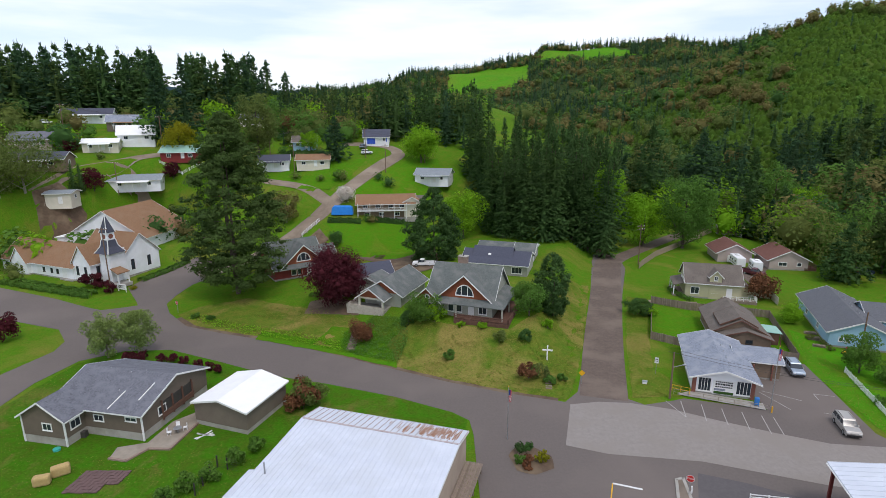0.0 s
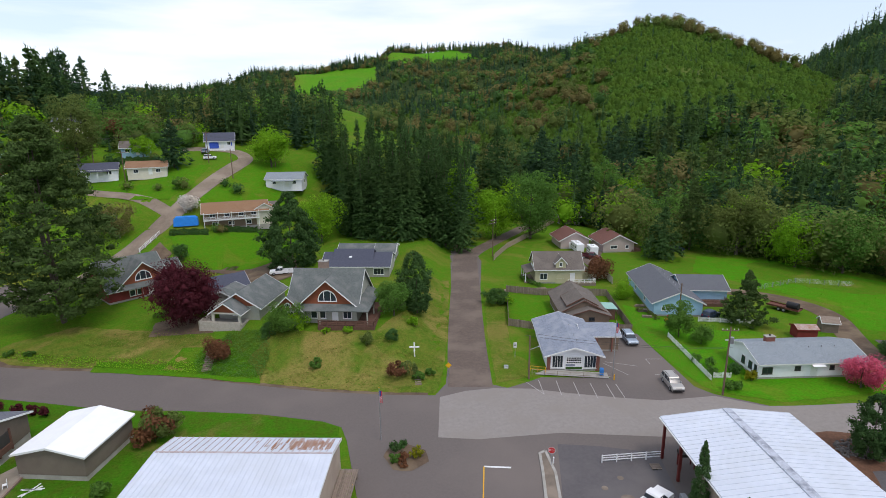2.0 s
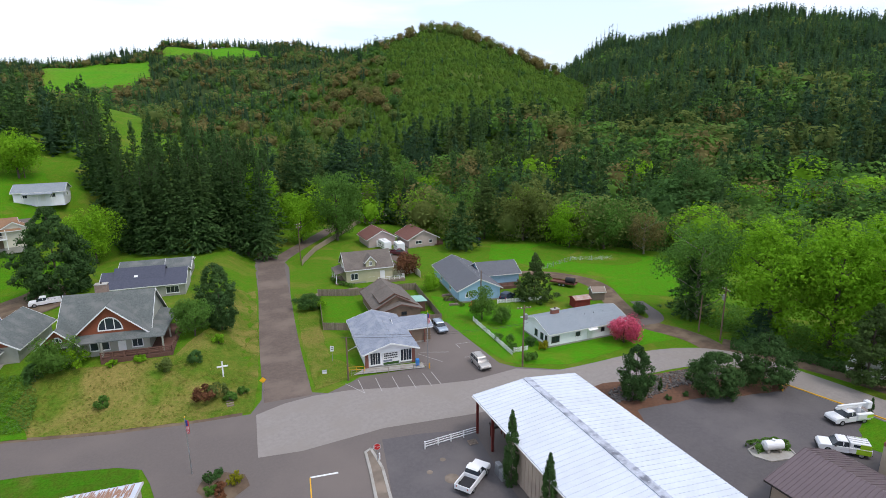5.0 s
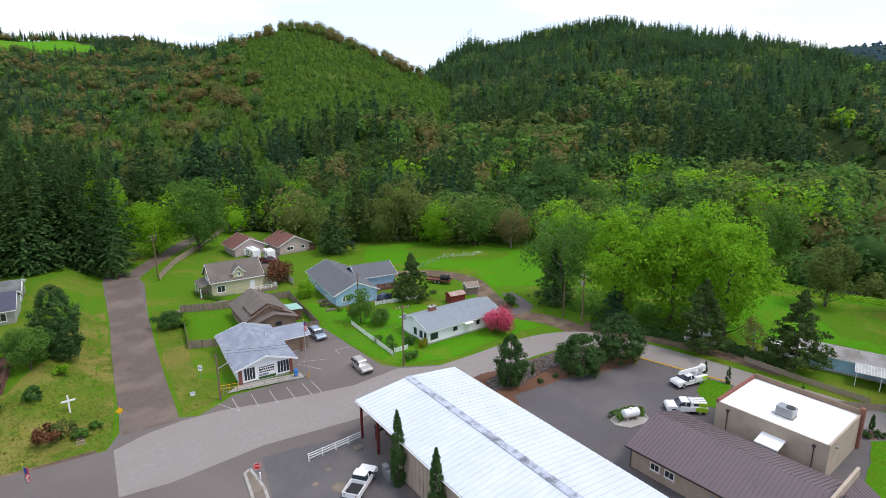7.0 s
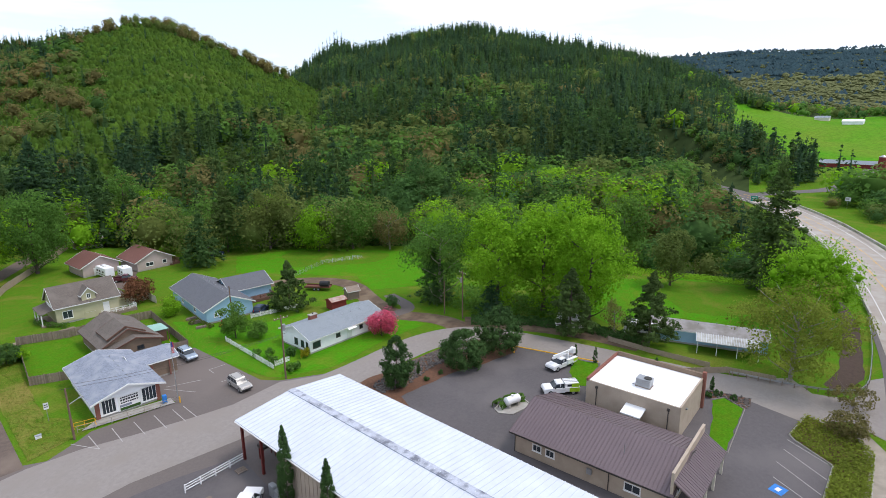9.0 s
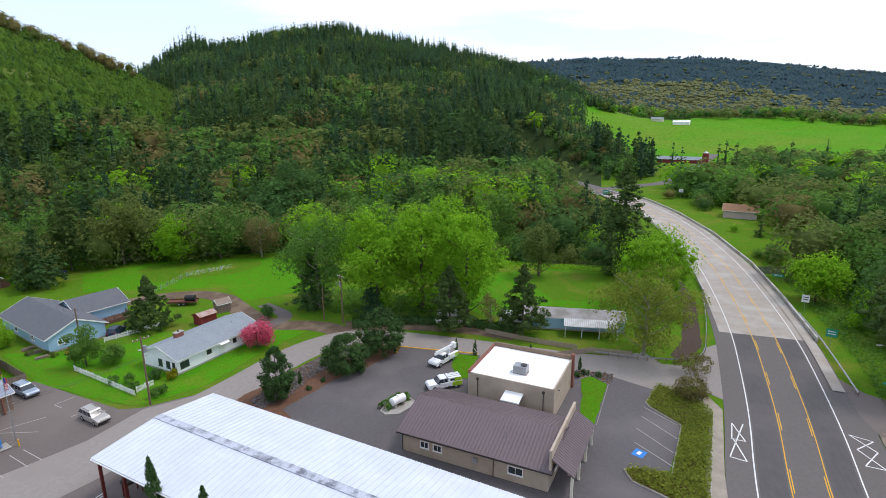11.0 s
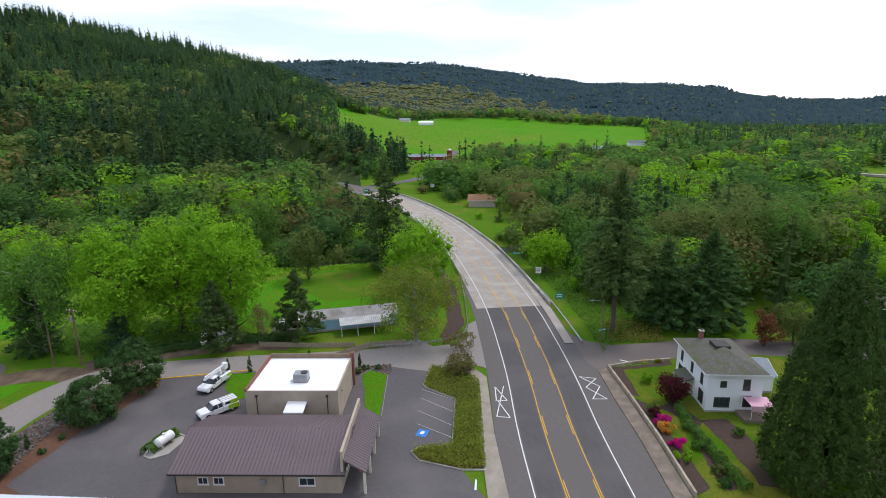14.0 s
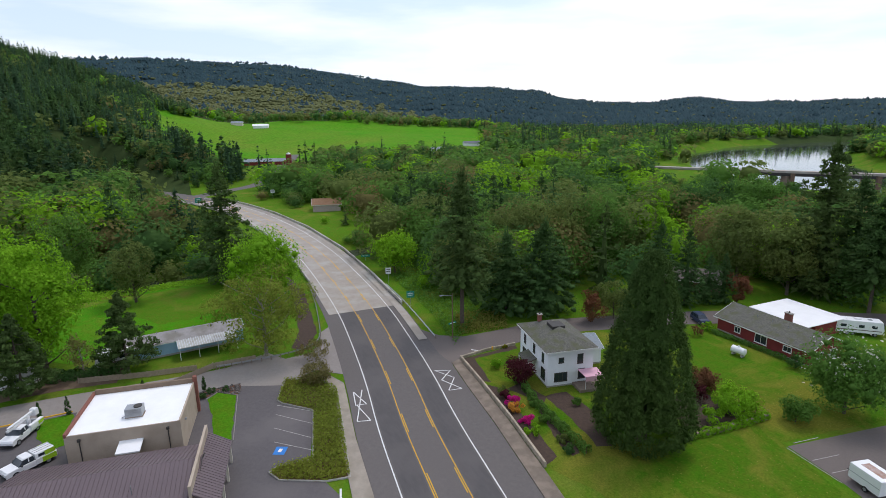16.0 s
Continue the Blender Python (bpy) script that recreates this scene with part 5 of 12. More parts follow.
part("porch_floor", boxed(-8.4, -3.6, 0, -5.85, 3.4, 0.35), "weathered_wood", h)
part("deck", boxed(1.8, -6.2, 0, 8.8, -4.1, 0.6), "weathered_wood", h)
rails(h, [(1.9, -6.1, 0.6), (8.7, -6.1, 0.6), (8.7, -4.2, 0.6)], 0.95, "white_trim", 1.5, 2, 0.05, True)
slab(h, "side_roof", [(5.85, -2.0, 3.6), (5.85, 3.0, 3.6), (8.2, 3.0, 2.9), (8.2, -2.0, 2.9)], 0.14, "taupe_shingle")
part("side_wall", boxed(5.85, -1.8, 0.1, 8.0, 2.8, 2.9), "yellow_siding", h)

h = house("house", 55.5, 99.0, 75, "brown house with taupe shingle roof behind a fence", 0)
m = gable_block(h, 12.5, 8.6, 2.8, 2.3, "brown_siding", "taupe_shingle", 0.4, 0.6, trim="brown_wood")
m2 = gable_block(h, 5.5, 5.6, 4.0, 1.5, "brown_siding", "taupe_shingle", 0.3, 0.4, trim="brown_wood", off=(-3.0, 0.2, 0), found_h=0)
m2 = gable_block(h, 3.0, 8.2, 2.5, 1.3, "brown_siding", "taupe_shingle", 0.4, 0.5, trim="brown_wood", off=(-6.6, -0.6, 0))
windows(h, m2, 3.0, 8.2, [("W", 0.6, 1.4, 1.2, 0.8, 2), ("W", -2.6, 0.8, 1.0, 0.8, 1)], "dark_trim")
slab(h, "patio_roof", [(-4.2, -7.6, 2.4), (-0.2, -7.6, 2.4), (-0.2, -4.4, 2.6), (-4.2, -4.4, 2.6)], 0.1, "teal_roof")
for x, y in ((-4.1, -7.5), (-0.3, -7.5)):
    part("post", boxed(x - 0.07, y - 0.07, 0, x + 0.07, y + 0.07, 2.3), "brown_wood", h)
part("shed_wall", boxed(-4.0, -7.2, 0, -0.5, -4.5, 2.3), "brown_wood", h)

h = house("house", 94, 147.5, -10, "pinkish house with red-brown roof", 0)
m = gable_block(h, 11, 9.6, 2.9, 2.4, "pink_siding", "red_brown_shingle", 0.5, 0.8, turn=90)
windows(h, m, 11, 9.6, [("W", -1.5, 1.1, 2.2, 1.1, 2), ("W", 2.6, 1.1, 1.2, 1.1, 1)], "white_trim")
for k in range(3):
    slab(h, "skylight", [(-1.5 - 0.1, -2 + k * 1.5, 3.9), (-1.0 - 0.1, -2 + k * 1.5, 4.14), (-1.0 - 0.1, -1.3 + k * 1.5, 4.14), (-1.5 - 0.1, -1.3 + k * 1.5, 3.9)], 0.1, "white_trim")
part("deck", boxed(4.0, -5.5, 0, 7.0, -1.0, 0.7), "brown_wood", h)
rails(h, [(4.1, -5.4, 0.7), (6.9, -5.4, 0.7), (6.9, -1.1, 0.7)], 0.95, "brown_wood", 1.5, 2, 0.05, True)
h = house("garage", 83.5, 155, -10, "pinkish garage with red-brown roof and white door", 0, "garage")
m = gable_block(h, 10, 9.0, 2.9, 2.3, "pink_siding", "red_brown_shingle", 0.5, 0.8, turn=90)
part("garage_door", boxed(-1.9, -0.05, 0.1, 1.9, 0.0, 2.2), "white_trim", h).matrix_local = m @ face("W", 10, 9.0)(0, 0)
h = house("shed", 100.5, 189, -10, "small brown shed at the forest edge", 0, "shed")
m = gable_block(h, 8, 5, 2.5, 1.2, "brown_siding", "brown_shingle", 0.4, 0.5)
h = house("shed", 116, 152, -10, "small open wooden shelter in the field", 0, "shed")
m = gable_block(h, 4, 3.4, 2.2, 1.0, "brown_siding", "brown_shingle", 0.4, 0.5)
h = house("shed", 90.5, 75.6, -20, "small rust-red metal garden shed", 0, "shed")
m = gable_block(h, 3.6, 2.6, 1.9, 0.5, "red_siding", "rust", 0.2, 0.2, trim="red_siding", found_h=0.05)
h = house("shed", 97.4, 76.6, -30, "small grey weathered garden shed", 0, "shed")
m = gable_block(h, 2.8, 2.4, 2.0, 0.8, "weathered_wood", "weathered_wood", 0.2, 0.2, trim="white_trim", found_h=0.05, gable_wall="tan_siding")

pile_rng = random.Random(21)
for px, py, turn, rows in ((70.6, 95.4, 70, 3), (69.4, 92.2, 66, 2), (71.8, 98.4, 74, 2)):
    pile = thing("woodpile", pose(px, py, 0, rz=turn), "stacked grey-brown firewood beside the blue house", "woodpile")
    for k in range(rows):
        for i in range(9 - k):
            y0 = (i + 0.5 * k) * 0.24
            log = tubed((-0.35 + pile_rng.uniform(-0.06, 0.06), y0, 0.12 + 0.21 * k), (0.35 + pile_rng.uniform(-0.06, 0.06), y0 + pile_rng.uniform(-0.03, 0.03), 0.12 + 0.21 * k), 0.12, n=7)
            part("log", log, "weathered_wood", pile)
for px, py, turn, mat, lab in ((71.0, 89.6, 30, "sign_yellow", "small orange plastic toy car on the gravel"), (72.4, 90.6, 75, "sign_red", "small red plastic toy cart on the gravel")):
    toy = thing("toy_cart", pose(px, py, 0.02, rz=turn), lab, "toy")
    part("tray", boxed(-0.5, -0.3, 0.25, 0.5, 0.3, 0.6, bevel=0.06), mat, toy)
    for wx in (-0.35, 0.35):
        for wy in (-0.3, 0.3):
            part("wheel", tubed((wx, wy - 0.04, 0.18), (wx, wy + 0.04, 0.18), 0.17, n=12), "black_plastic", toy)

# ---- craftsman houses on the bank ----
def craftsman(x, y, z, turn, wall, label, small=True, deck=True):
    """Main roof across, a broad red-shingled front gable with an arched window, a smaller one beside it, and a porch."""
    h = house("house", x, y, turn, label, z)
    m = gable_block(h, 13.0, 12.6, 3.3, 5.3, wall, "green_shingle", 0.5, 0.8, off=(-1.3, 0, 0))
    c = gable_block(h, 6.6, 10.8, 3.5, 4.75, wall, "green_shingle", 0.7, 0.7, off=(-0.2, -3.1, 0), turn=90, gable_wall="red_shingle")
    window(h, c @ face("W", 6.68, 10.8)(0, 4.1), 3.7, 2.3, arch=True)
    windows(h, c, 6.6, 10.8, [("W", -1.1, 0.8, 1.3, 1.5, 1), ("W", -2.7, 0.8, 1.3, 1.5, 1), ("W", 3.6, 0.8, 1.7, 1.5, 2)])
    door(h, c @ face("W", 6.6, 10.8)(1.3, 0.35))
    if small:
        g = gable_block(h, 6.0, 5.0, 3.1, 2.35, wall, "green_shingle", 0.6, 0.6, off=(-7.4, -4.6, 0), turn=90, gable_wall="red_shingle")
        window(h, g @ face("W", 6.08, 5.0)(0, 3.3), 1.5, 0.95, arch=True)
        windows(h, g, 6.0, 5.0, [("W", -0.2, 0.8, 2.6, 1.7, 2)])
    slab(h, "porch_roof", [(-5.0, -6.1, 3.85), (5.6, -6.1, 3.85), (7.8, -8.2, 2.95), (-5.0, -8.2, 2.95)][::-1], 0.16, "green_shingle")
    slab(h, "porch_roof", [(5.0, -6.2, 3.9), (5.0, 4.5, 3.9), (7.8, 4.5, 2.95), (7.8, -8.2, 2.95)][::-1], 0.16, "green_shingle")
    for px, py in ((-1.4, -8.0), (7.5, -8.0), (7.5, -2.0), (7.5, 4.2)):
        part("porch_post", boxed(px - 0.12, py - 0.12, 0, px + 0.12, py + 0.12, 2.95), wall, h)
    if deck:
        part("deck", boxed(-1.6, -8.8, -2.2, 8.9, -6.2, 0.25), "brown_wood", h)
        part("deck", boxed(5.3, -6.2, -1.2, 8.9, 4.6, 0.25), "brown_wood", h)
        for k in range(34):
            part("skirt_board", boxed(-1.6 + 0.31 * k, -8.84, -2.0, -1.33 + 0.31 * k, -8.8, 0.2), "brown_wood", h)
        rails(h, [(-1.5, -8.7, 0.25), (8.8, -8.7, 0.25), (8.8, 4.5, 0.25)], 1.0, "brown_wood", 1.6, 3, 0.09, True)
    return h


h = craftsman(6.2, 104.6, 3.9, -19, "sage_siding", "sage craftsman house with green-grey roof, red gable and arched window")
chimney(h, -2.6, 0.6, 6.5, 10.0, 1.8, 1.3, "stone_chimney")
h = craftsman(-39.0, 139.5, 1.3, 34, "red_siding", "red craftsman house with green-grey roof and white arched window", small=False, deck=False)
m = gable_block(h, 7, 4.5, 3.6, 1.9, "red_siding", "green_shingle", 0.4, 0.5, off=(7.6, 2.6, 0), turn=0, gable_wall="red_shingle")

h = house("house", -10.2, 111.2, 68, "sage cottage with green-grey gabled roof and stone porch", 3.6)
m = gable_block(h, 12, 8.2, 2.9, 2.5, "sage_siding", "green_shingle", 0.6, 0.7, gable_wall="red_shingle")
windows(h, m, 12, 8.2, [("N", 3, 0.9, 1.4, 1.1, 2), ("N", -2, 0.9, 1.4, 1.1, 2)])
c = gable_block(h, 3.4, 5.6, 2.6, 1.9, None, "green_shingle", 0.7, 0.5, off=(-7.4, 1.0, 0), gable_wall="red_shingle", found_h=0)
window(h, m @ face("W", 12, 8.2)(-0.5, 0.9), 1.6, 1.2)
part("beam", boxed(-9.2, -1.9, 2.3, -8.9, 3.9, 2.6), "cream_siding", h)
for y in (-1.6, 3.6):
    part("porch_post", boxed(-9.2, y - 0.2, 0, -8.8, y + 0.2, 2.5), "cream_siding", h)
part("porch_wall", boxed(-9.6, -1.9, -1.5, -9.3, 6.4, 0.9), "stone_pale", h)
part("porch_wall", boxed(-9.6, 6.1, -1.5, -4.2, 6.4, 0.9), "stone_pale", h)
part("porch_floor", boxed(-9.3, -1.9, -1.5, -6.0, 6.1, 0.2), "concrete", h)
m = gable_block(h, 6.0, 5.5, 2.6, 1.2, "sage_siding", "green_shingle", 0.4, 0.5, off=(2.2, 6.4, 0), turn=0)

h = house("house", -19.5, 120.5, 22, "low house with slate-blue roof behind the maple", 3.0)
m = gable_block(h, 14, 8.6, 3.0, 2.3, "sage_siding", "slate_shingle", 0.5, 0.8)
windows(h, m, 14, 8.6, [("S", 2, 0.9, 1.6, 1.2, 2), ("S", -3, 0.9, 1.6, 1.2, 2)])
slab(h, "porch_roof", [(-7.0, -4.3, 2.9), (2.0, -4.3, 2.9), (2.0, -6.8, 2.4), (-7.0, -6.8, 2.4)], 0.14, "slate_shingle")
for x in (-6.8, -3.8, -0.8, 1.8):
    part("porch_post", boxed(x - 0.12, -6.7, 0, x + 0.12, -6.45, 2.4), "white_trim", h)
rails(h, [(-6.8, -6.6, 0.1), (1.8, -6.6, 0.1)], 0.9, "white_trim", 1.5, 2, 0.05, True)

h = house("house", 13.5, 131, -17, "low house with dark slate-blue shingle roof", 4.0)
m = gable_block(h, 16, 10, 2.8, 2.0, "sage_siding", "slate_shingle", 0.4, 0.6)
windows(h, m, 16, 10, [("S", 5.5, 0.6, 2.6, 1.6, 3), ("S", 0, 0.9, 1.6, 1.1, 2)])
m = gable_block(h, 9, 6, 3.6, 2.0, "sage_siding", "slate_shingle", 0.4, 0.5, off=(-1, 0, 0), found_h=0, trim="slate_shingle")
for x, y in ((-2, -2.5), (3, -1.8)):
    slab(h, "skylight", [(x, y, 4.2), (x + 0.7, y, 4.2), (x + 0.7, y + 0.9, 4.6), (x, y + 0.9, 4.6)], 0.1, "white_trim")
h = house("house", 17.5, 143.5, -17, "low house with pale grey roof", 4.0)
m = gable_block(h, 15, 8, 2.6, 1.2, "sage_siding", "green_shingle", 0.4, 0.6)
m = gable_block(h, 5, 7, 2.8, 1.4, "white_siding", "green_shingle", 0.4, 0.5, off=(5, -1.6, 0))
window(h, m @ face("S", 5, 7)(0, 0.9), 1.4, 1.1)

# ---- church ----
h = house("church", -79.0, 137.5, -22, "white wooden church with brown roof and slender steeple", 1.6, "church")
m = gable_block(h, 28, 11.0, 3.5, 4.3, "white_siding", "brown_shingle", 0.4, 0.5, off=(-23.0, -6.0, 0))
clapboards(h, m, 28, 11.0, 0.4, 3.4, "white_siding", "S", 0.25)
windows(h, m, 28, 11.0, [("S", u, 1.2, 0.9, 1.3, 1) for u in (-12.0, -7.6, 2.6, 5.6, 7.8)], "dark_trim")
part("entry_porch", boxed(9.4, -6.3, 0, 14.0, -5.5, 0.3), "concrete", h).matrix_local = m
door(h, m @ face("S", 28, 11.0)(10.4, 0.35), 1.5, 2.3)
g1 = gable_block(h, 4.5, 5.8, 3.5, 3.5, "white_siding", "brown_shingle", 0.3, 0.4, off=(-28.2, -10.4, 0), turn=90)
window(h, g1 @ face("W", 4.5, 5.8)(0.9, 1.2), 0.9, 1.3, "dark_trim", 1)
g2 = gable_block(h, 9.0, 6.2, 4.9, 4.0, "white_siding", "brown_shingle", 0.35, 0.4, off=(-6.2, -6.8, 0), turn=90)
clapboards(h, g2, 9.0, 6.2, 0.4, 4.8, "white_siding", "W", 0.25)
windows(h, g2, 9.0, 6.2, [("W", -1.6, 1.6, 0.9, 2.3, 1), ("W", 1.3, 1.6, 0.9, 2.3, 1), ("S", -2.6, 1.6, 0.9, 2.3, 1)], "dark_trim")
n = gable_block(h, 15.0, 10.8, 5.3, 5.2, "white_siding", "brown_shingle", 0.4, 0.5, off=(-7.0, 0, 0))
clapboards(h, n, 15.0, 10.8, 0.4, 5.2, "white_siding", "SE", 0.25)
windows(h, n, 15.0, 10.8, [("E", -2.6, 1.7, 1.0, 2.6, 1), ("E", 2.2, 1.7, 1.0, 2.6, 1), ("S", -1.0, 1.6, 0.9, 2.3, 1)], "dark_trim")
T = pose(0.2, -8.0, 0)
part("tower", boxed(-1.7, -1.7, 0, 1.7, 2.6, 8.2), "white_siding", h).matrix_local = T
bm = bmesh.new()
ring = [[bm.verts.new((sx * q, sy * q, z)) for sx, sy in ((-1, -1), (1, -1), (1, 1), (-1, 1))] for q, z in ((2.4, 7.4), (1.95, 8.0), (1.35, 9.0), (1.05, 10.6))]
for a, b in zip(ring[:-1], ring[1:]):
    for i in range(4):
        bm.faces.new((a[i], a[(i + 1) % 4], b[(i + 1) % 4], b[i]))
bm.faces.new(ring[-1]), bm.faces.new(ring[0][::-1])
part("flared_roof", bm, "slate_shingle", h, "flared dark shingled tower skirt").matrix_local = T
for sx, sy in ((-1, -1), (1, -1), (1, 1), (-1, 1)):
    bm = bmesh.new()
    for (q0, z0), (q1, z1) in zip(((2.43, 7.4), (1.98, 8.0), (1.38, 9.0)), ((1.98, 8.0), (1.38, 9.0), (1.08, 10.6))):
        tube(bm, (sx * q0, sy * q0, z0), (sx * q1, sy * q1, z1), 0.11, 0.11, 6)
    part("hip_trim", bm, "white_trim", h, "white painted hip trim").matrix_local = T
part("belfry", boxed(-1.05, -1.05, 10.6, 1.05, 1.05, 12.4), "white_siding", h, "white belfry with round openings").matrix_local = T
for a in range(4):
    o = part("belfry_opening", tubed((0, -1.09, 11.5), (0, -1.03, 11.5), 0.6, n=18), "brick_red", h)
    o.matrix_local = T @ pose(0, 0, 0, rz=90 * a)
bm = bmesh.new()
lo = [bm.verts.new((math.cos(radians(45 + 90 * i)) * 1.75, math.sin(radians(45 + 90 * i)) * 1.75, 12.4)) for i in range(4)]
tip = bm.verts.new((0, 0, 16.8))
for i in range(4):
    bm.faces.new((lo[i], lo[(i + 1) % 4], tip))
bm.faces.new(lo[::-1])
part("spire", bm, "slate_shingle", h).matrix_local = T
for i in range(4):
    a = radians(45 + 90 * i)
    part("hip_trim", tubed((math.cos(a) * 1.77, math.sin(a) * 1.77, 12.4), (0, 0, 16.85), 0.11, 0.06, n=6), "white_trim", h).matrix_local = T
part("finial", tubed((0, 0, 16.7), (0, 0, 17.6), 0.06), "white_trim", h).matrix_local = T
slab(h, "porch_roof", [(2.2, -7.4, 3.9), (2.2, -10.2, 3.9), (5.0, -10.6, 3.0), (5.0, -7.2, 3.0)][::-1], 0.18, "brown_shingle")
for x, y in ((4.8, -10.3), (4.8, -7.5), (2.5, -10.1)):
    part("porch_post", boxed(x - 0.12, y - 0.12, -0.6, x + 0.12, y + 0.12, 3.0), "white_trim", h)
part("porch_floor", boxed(2.0, -10.6, -0.6, 5.2, -7.0, 0.25), "concrete", h)
h = house("church_hall", -93.4, 160.0, -8, "large brown-roofed church hall with white gable", 4.4, "hall")
m = gable_block(h, 20.5, 23.6, 4.2, 7.0, "white_siding", "brown_shingle", 0.5, 0.7, turn=90)
for u in (-8, 8):
    part("vent", boxed(-0.4, -0.05, 0, 0.4, 0.0, 0.6), "white_trim", h).matrix_local = m @ face("W", 20.5, 23.6)(u * 0.1, 7.6)
slab(h, "side_roof", [(-17.0, -9.6, 3.3), (-11.0, -9.6, 3.7), (-11.0, -4.0, 3.7), (-17.0, -4.0, 3.3)], 0.2, "white_membrane")
part("side_wall", boxed(-16.8, -9.4, -0.5, -11.8, -4.2, 3.1), "white_siding", h)

# ---- hillside houses ----
h = house("house", -18.6, 176.0, 5, "cream house with brown roof and white balcony", 9.2)
m = gable_block(h, 18, 8.5, 5.2, 1.8, "brown_siding", "brown_shingle", 0.6, 1.6, found_h=0.2)
windows(h, m, 18, 8.5, [("S", u, 3.3, 1.6, 1.3, 2) for u in (-6.5, -2.5, 1.5, 5.0)] + [("S", u, 0.7, 1.6, 1.2, 2) for u in (-6.0, -1.5, 3.5)])
part("balcony_floor", boxed(-9.0, -6.0, 2.5, 6.6, -4.2, 2.65), "white_trim", h)
rails(h, [(-8.9, -5.9, 2.65), (6.5, -5.9, 2.65)], 0.95, "white_trim", 2.0, 2, 0.05, True)
for u in (-8.8, -5, -1.2, 2.6, 6.4):
    part("post", boxed(u - 0.08, -5.95, 0, u + 0.08, -5.8, 5.0), "white_trim", h)
m = gable_block(h, 5.5, 5.0, 5.2, 1.4, "cream_siding", "brown_shingle", 0.4, 0.5, off=(8.2, -2.2, 0), turn=90)


def cottage(x, y, turn, L, W, hw, rise, wall, roof, label, wins=((-0.28, 1.5), (0.28, 1.5)), z=None, porch=None):
    h = house("house", x, y, turn, label, z)
    m = gable_block(h, L, W, hw, rise, wall, roof, 0.5, 0.6, foundation=wall)
    windows(h, m, L, W, [("S", u * L, hw - 1.8, w, 1.2, 2) for u, w in wins] + [("E", 0, hw - 1.8, 1.3, 1.2, 2)])
    door(h, m @ face("S", L, W)(L * 0.08, 0.35))
    if porch:
        slab(h, "porch_roof", [(-L * 0.3, -W / 2, hw - 0.1), (L * 0.3, -W / 2, hw - 0.1), (L * 0.3, -W / 2 - 2.2, hw - 0.5), (-L * 0.3, -W / 2 - 2.2, hw - 0.5)], 0.12, porch)
        for u in (-0.28, 0, 0.28):
            part("porch_post", boxed(u * L - 0.07, -W / 2 - 2.1, 0, u * L + 0.07, -W / 2 - 1.95, hw - 0.55), "white_trim", h)
    return h


h = cottage(-27.0, 227.0, 3, 10, 8, 3.0, 2.6, "white_siding", "slate_shingle", "white house with bright blue garage door", wins=((0.32, 1.2),))
part("garage_door", boxed(-3.6, -4.1, 0.1, -0.4, -4.02, 2.3), "blue_door", h)
part("shutter", boxed(3.9, -4.1, 1.0, 4.3, -4.02, 2.4), "blue_door", h)
cottage(-47, 200.5, 8, 11.5, 7.5, 2.8, 1.6, "cream_siding", "brown_shingle", "low cream bungalow on the hillside")
cottage(-61.5, 200.5, 12, 11, 8, 2.8, 1.7, "white_siding", "slate_shingle", "white bungalow with slate roof on the hill", porch="slate_shingle")
cottage(-3.2, 196.5, -12, 12, 9, 3.0, 1.7, "white_siding", "light_shingle", "white house with pale grey roof beside the firs", porch="light_shingle")
cottage(-104.0, 186.0, 14, 16, 8, 2.8, 1.4, "white_siding", "light_shingle", "long white mobile home with grey roof", porch="white_membrane")
cottage(-149, 237, 18, 19, 9, 3.2, 2.2, "white_siding", "slate_shingle", "white-fronted ranch house with slate roof and deck", porch="white_membrane")
cottage(-128.5, 227, 22, 12, 9, 3.2, 2.4, "grey_siding", "blue_grey_shingle", "grey house with blue-grey roof", porch="brown_shingle")
cottage(-114, 208, 24, 12, 9, 3.6, 3.0, "white_siding", "white_membrane", "white house with a bright white metal roof")
cottage(-141, 192.5, 14, 13, 8, 2.8, 2.2, "pink_siding", "grey_shingle", "pinkish house with grey roof on the hill", porch="grey_shingle")
cottage(-120.5, 196.5, 20, 11, 7, 2.8, 1.2, "cream_siding", "white_membrane", "cream mobile home with flat white roof", porch="white_membrane")
cottage(-127, 174.5, 10, 16, 8, 2.8, 1.9, "brown_siding", "slate_shingle", "dark-roofed house with brown deck", porch="white_membrane")
cottage(-92.5, 197.5, 4, 13, 8, 2.6, 2.0, "red_siding", "teal_roof", "low red house with green metal roof")
cottage(-178, 262, 15, 16, 8, 2.8, 1.6, "white_siding", "light_shingle", "white mobile home high on the hill")
cottage(-86, 255, 5, 10, 8, 3.0, 2.0, "cream_siding", "grey_shingle", "pale house among trees on the hill")
cottage(-72, 246, 5, 9, 8, 3.0, 2.0, "cream_siding", "taupe_shingle", "cream house behind reddish trees")
cottage(-55, 222, 8, 9, 7, 3.0, 2.0, "blue_siding", "taupe_shingle", "dark blue house behind the hedge")
cottage(-114.5, 163.5, 10, 7, 6, 3.4, 0.6, "cream_siding", "light_shingle", "small cream shed behind the church", wins=())

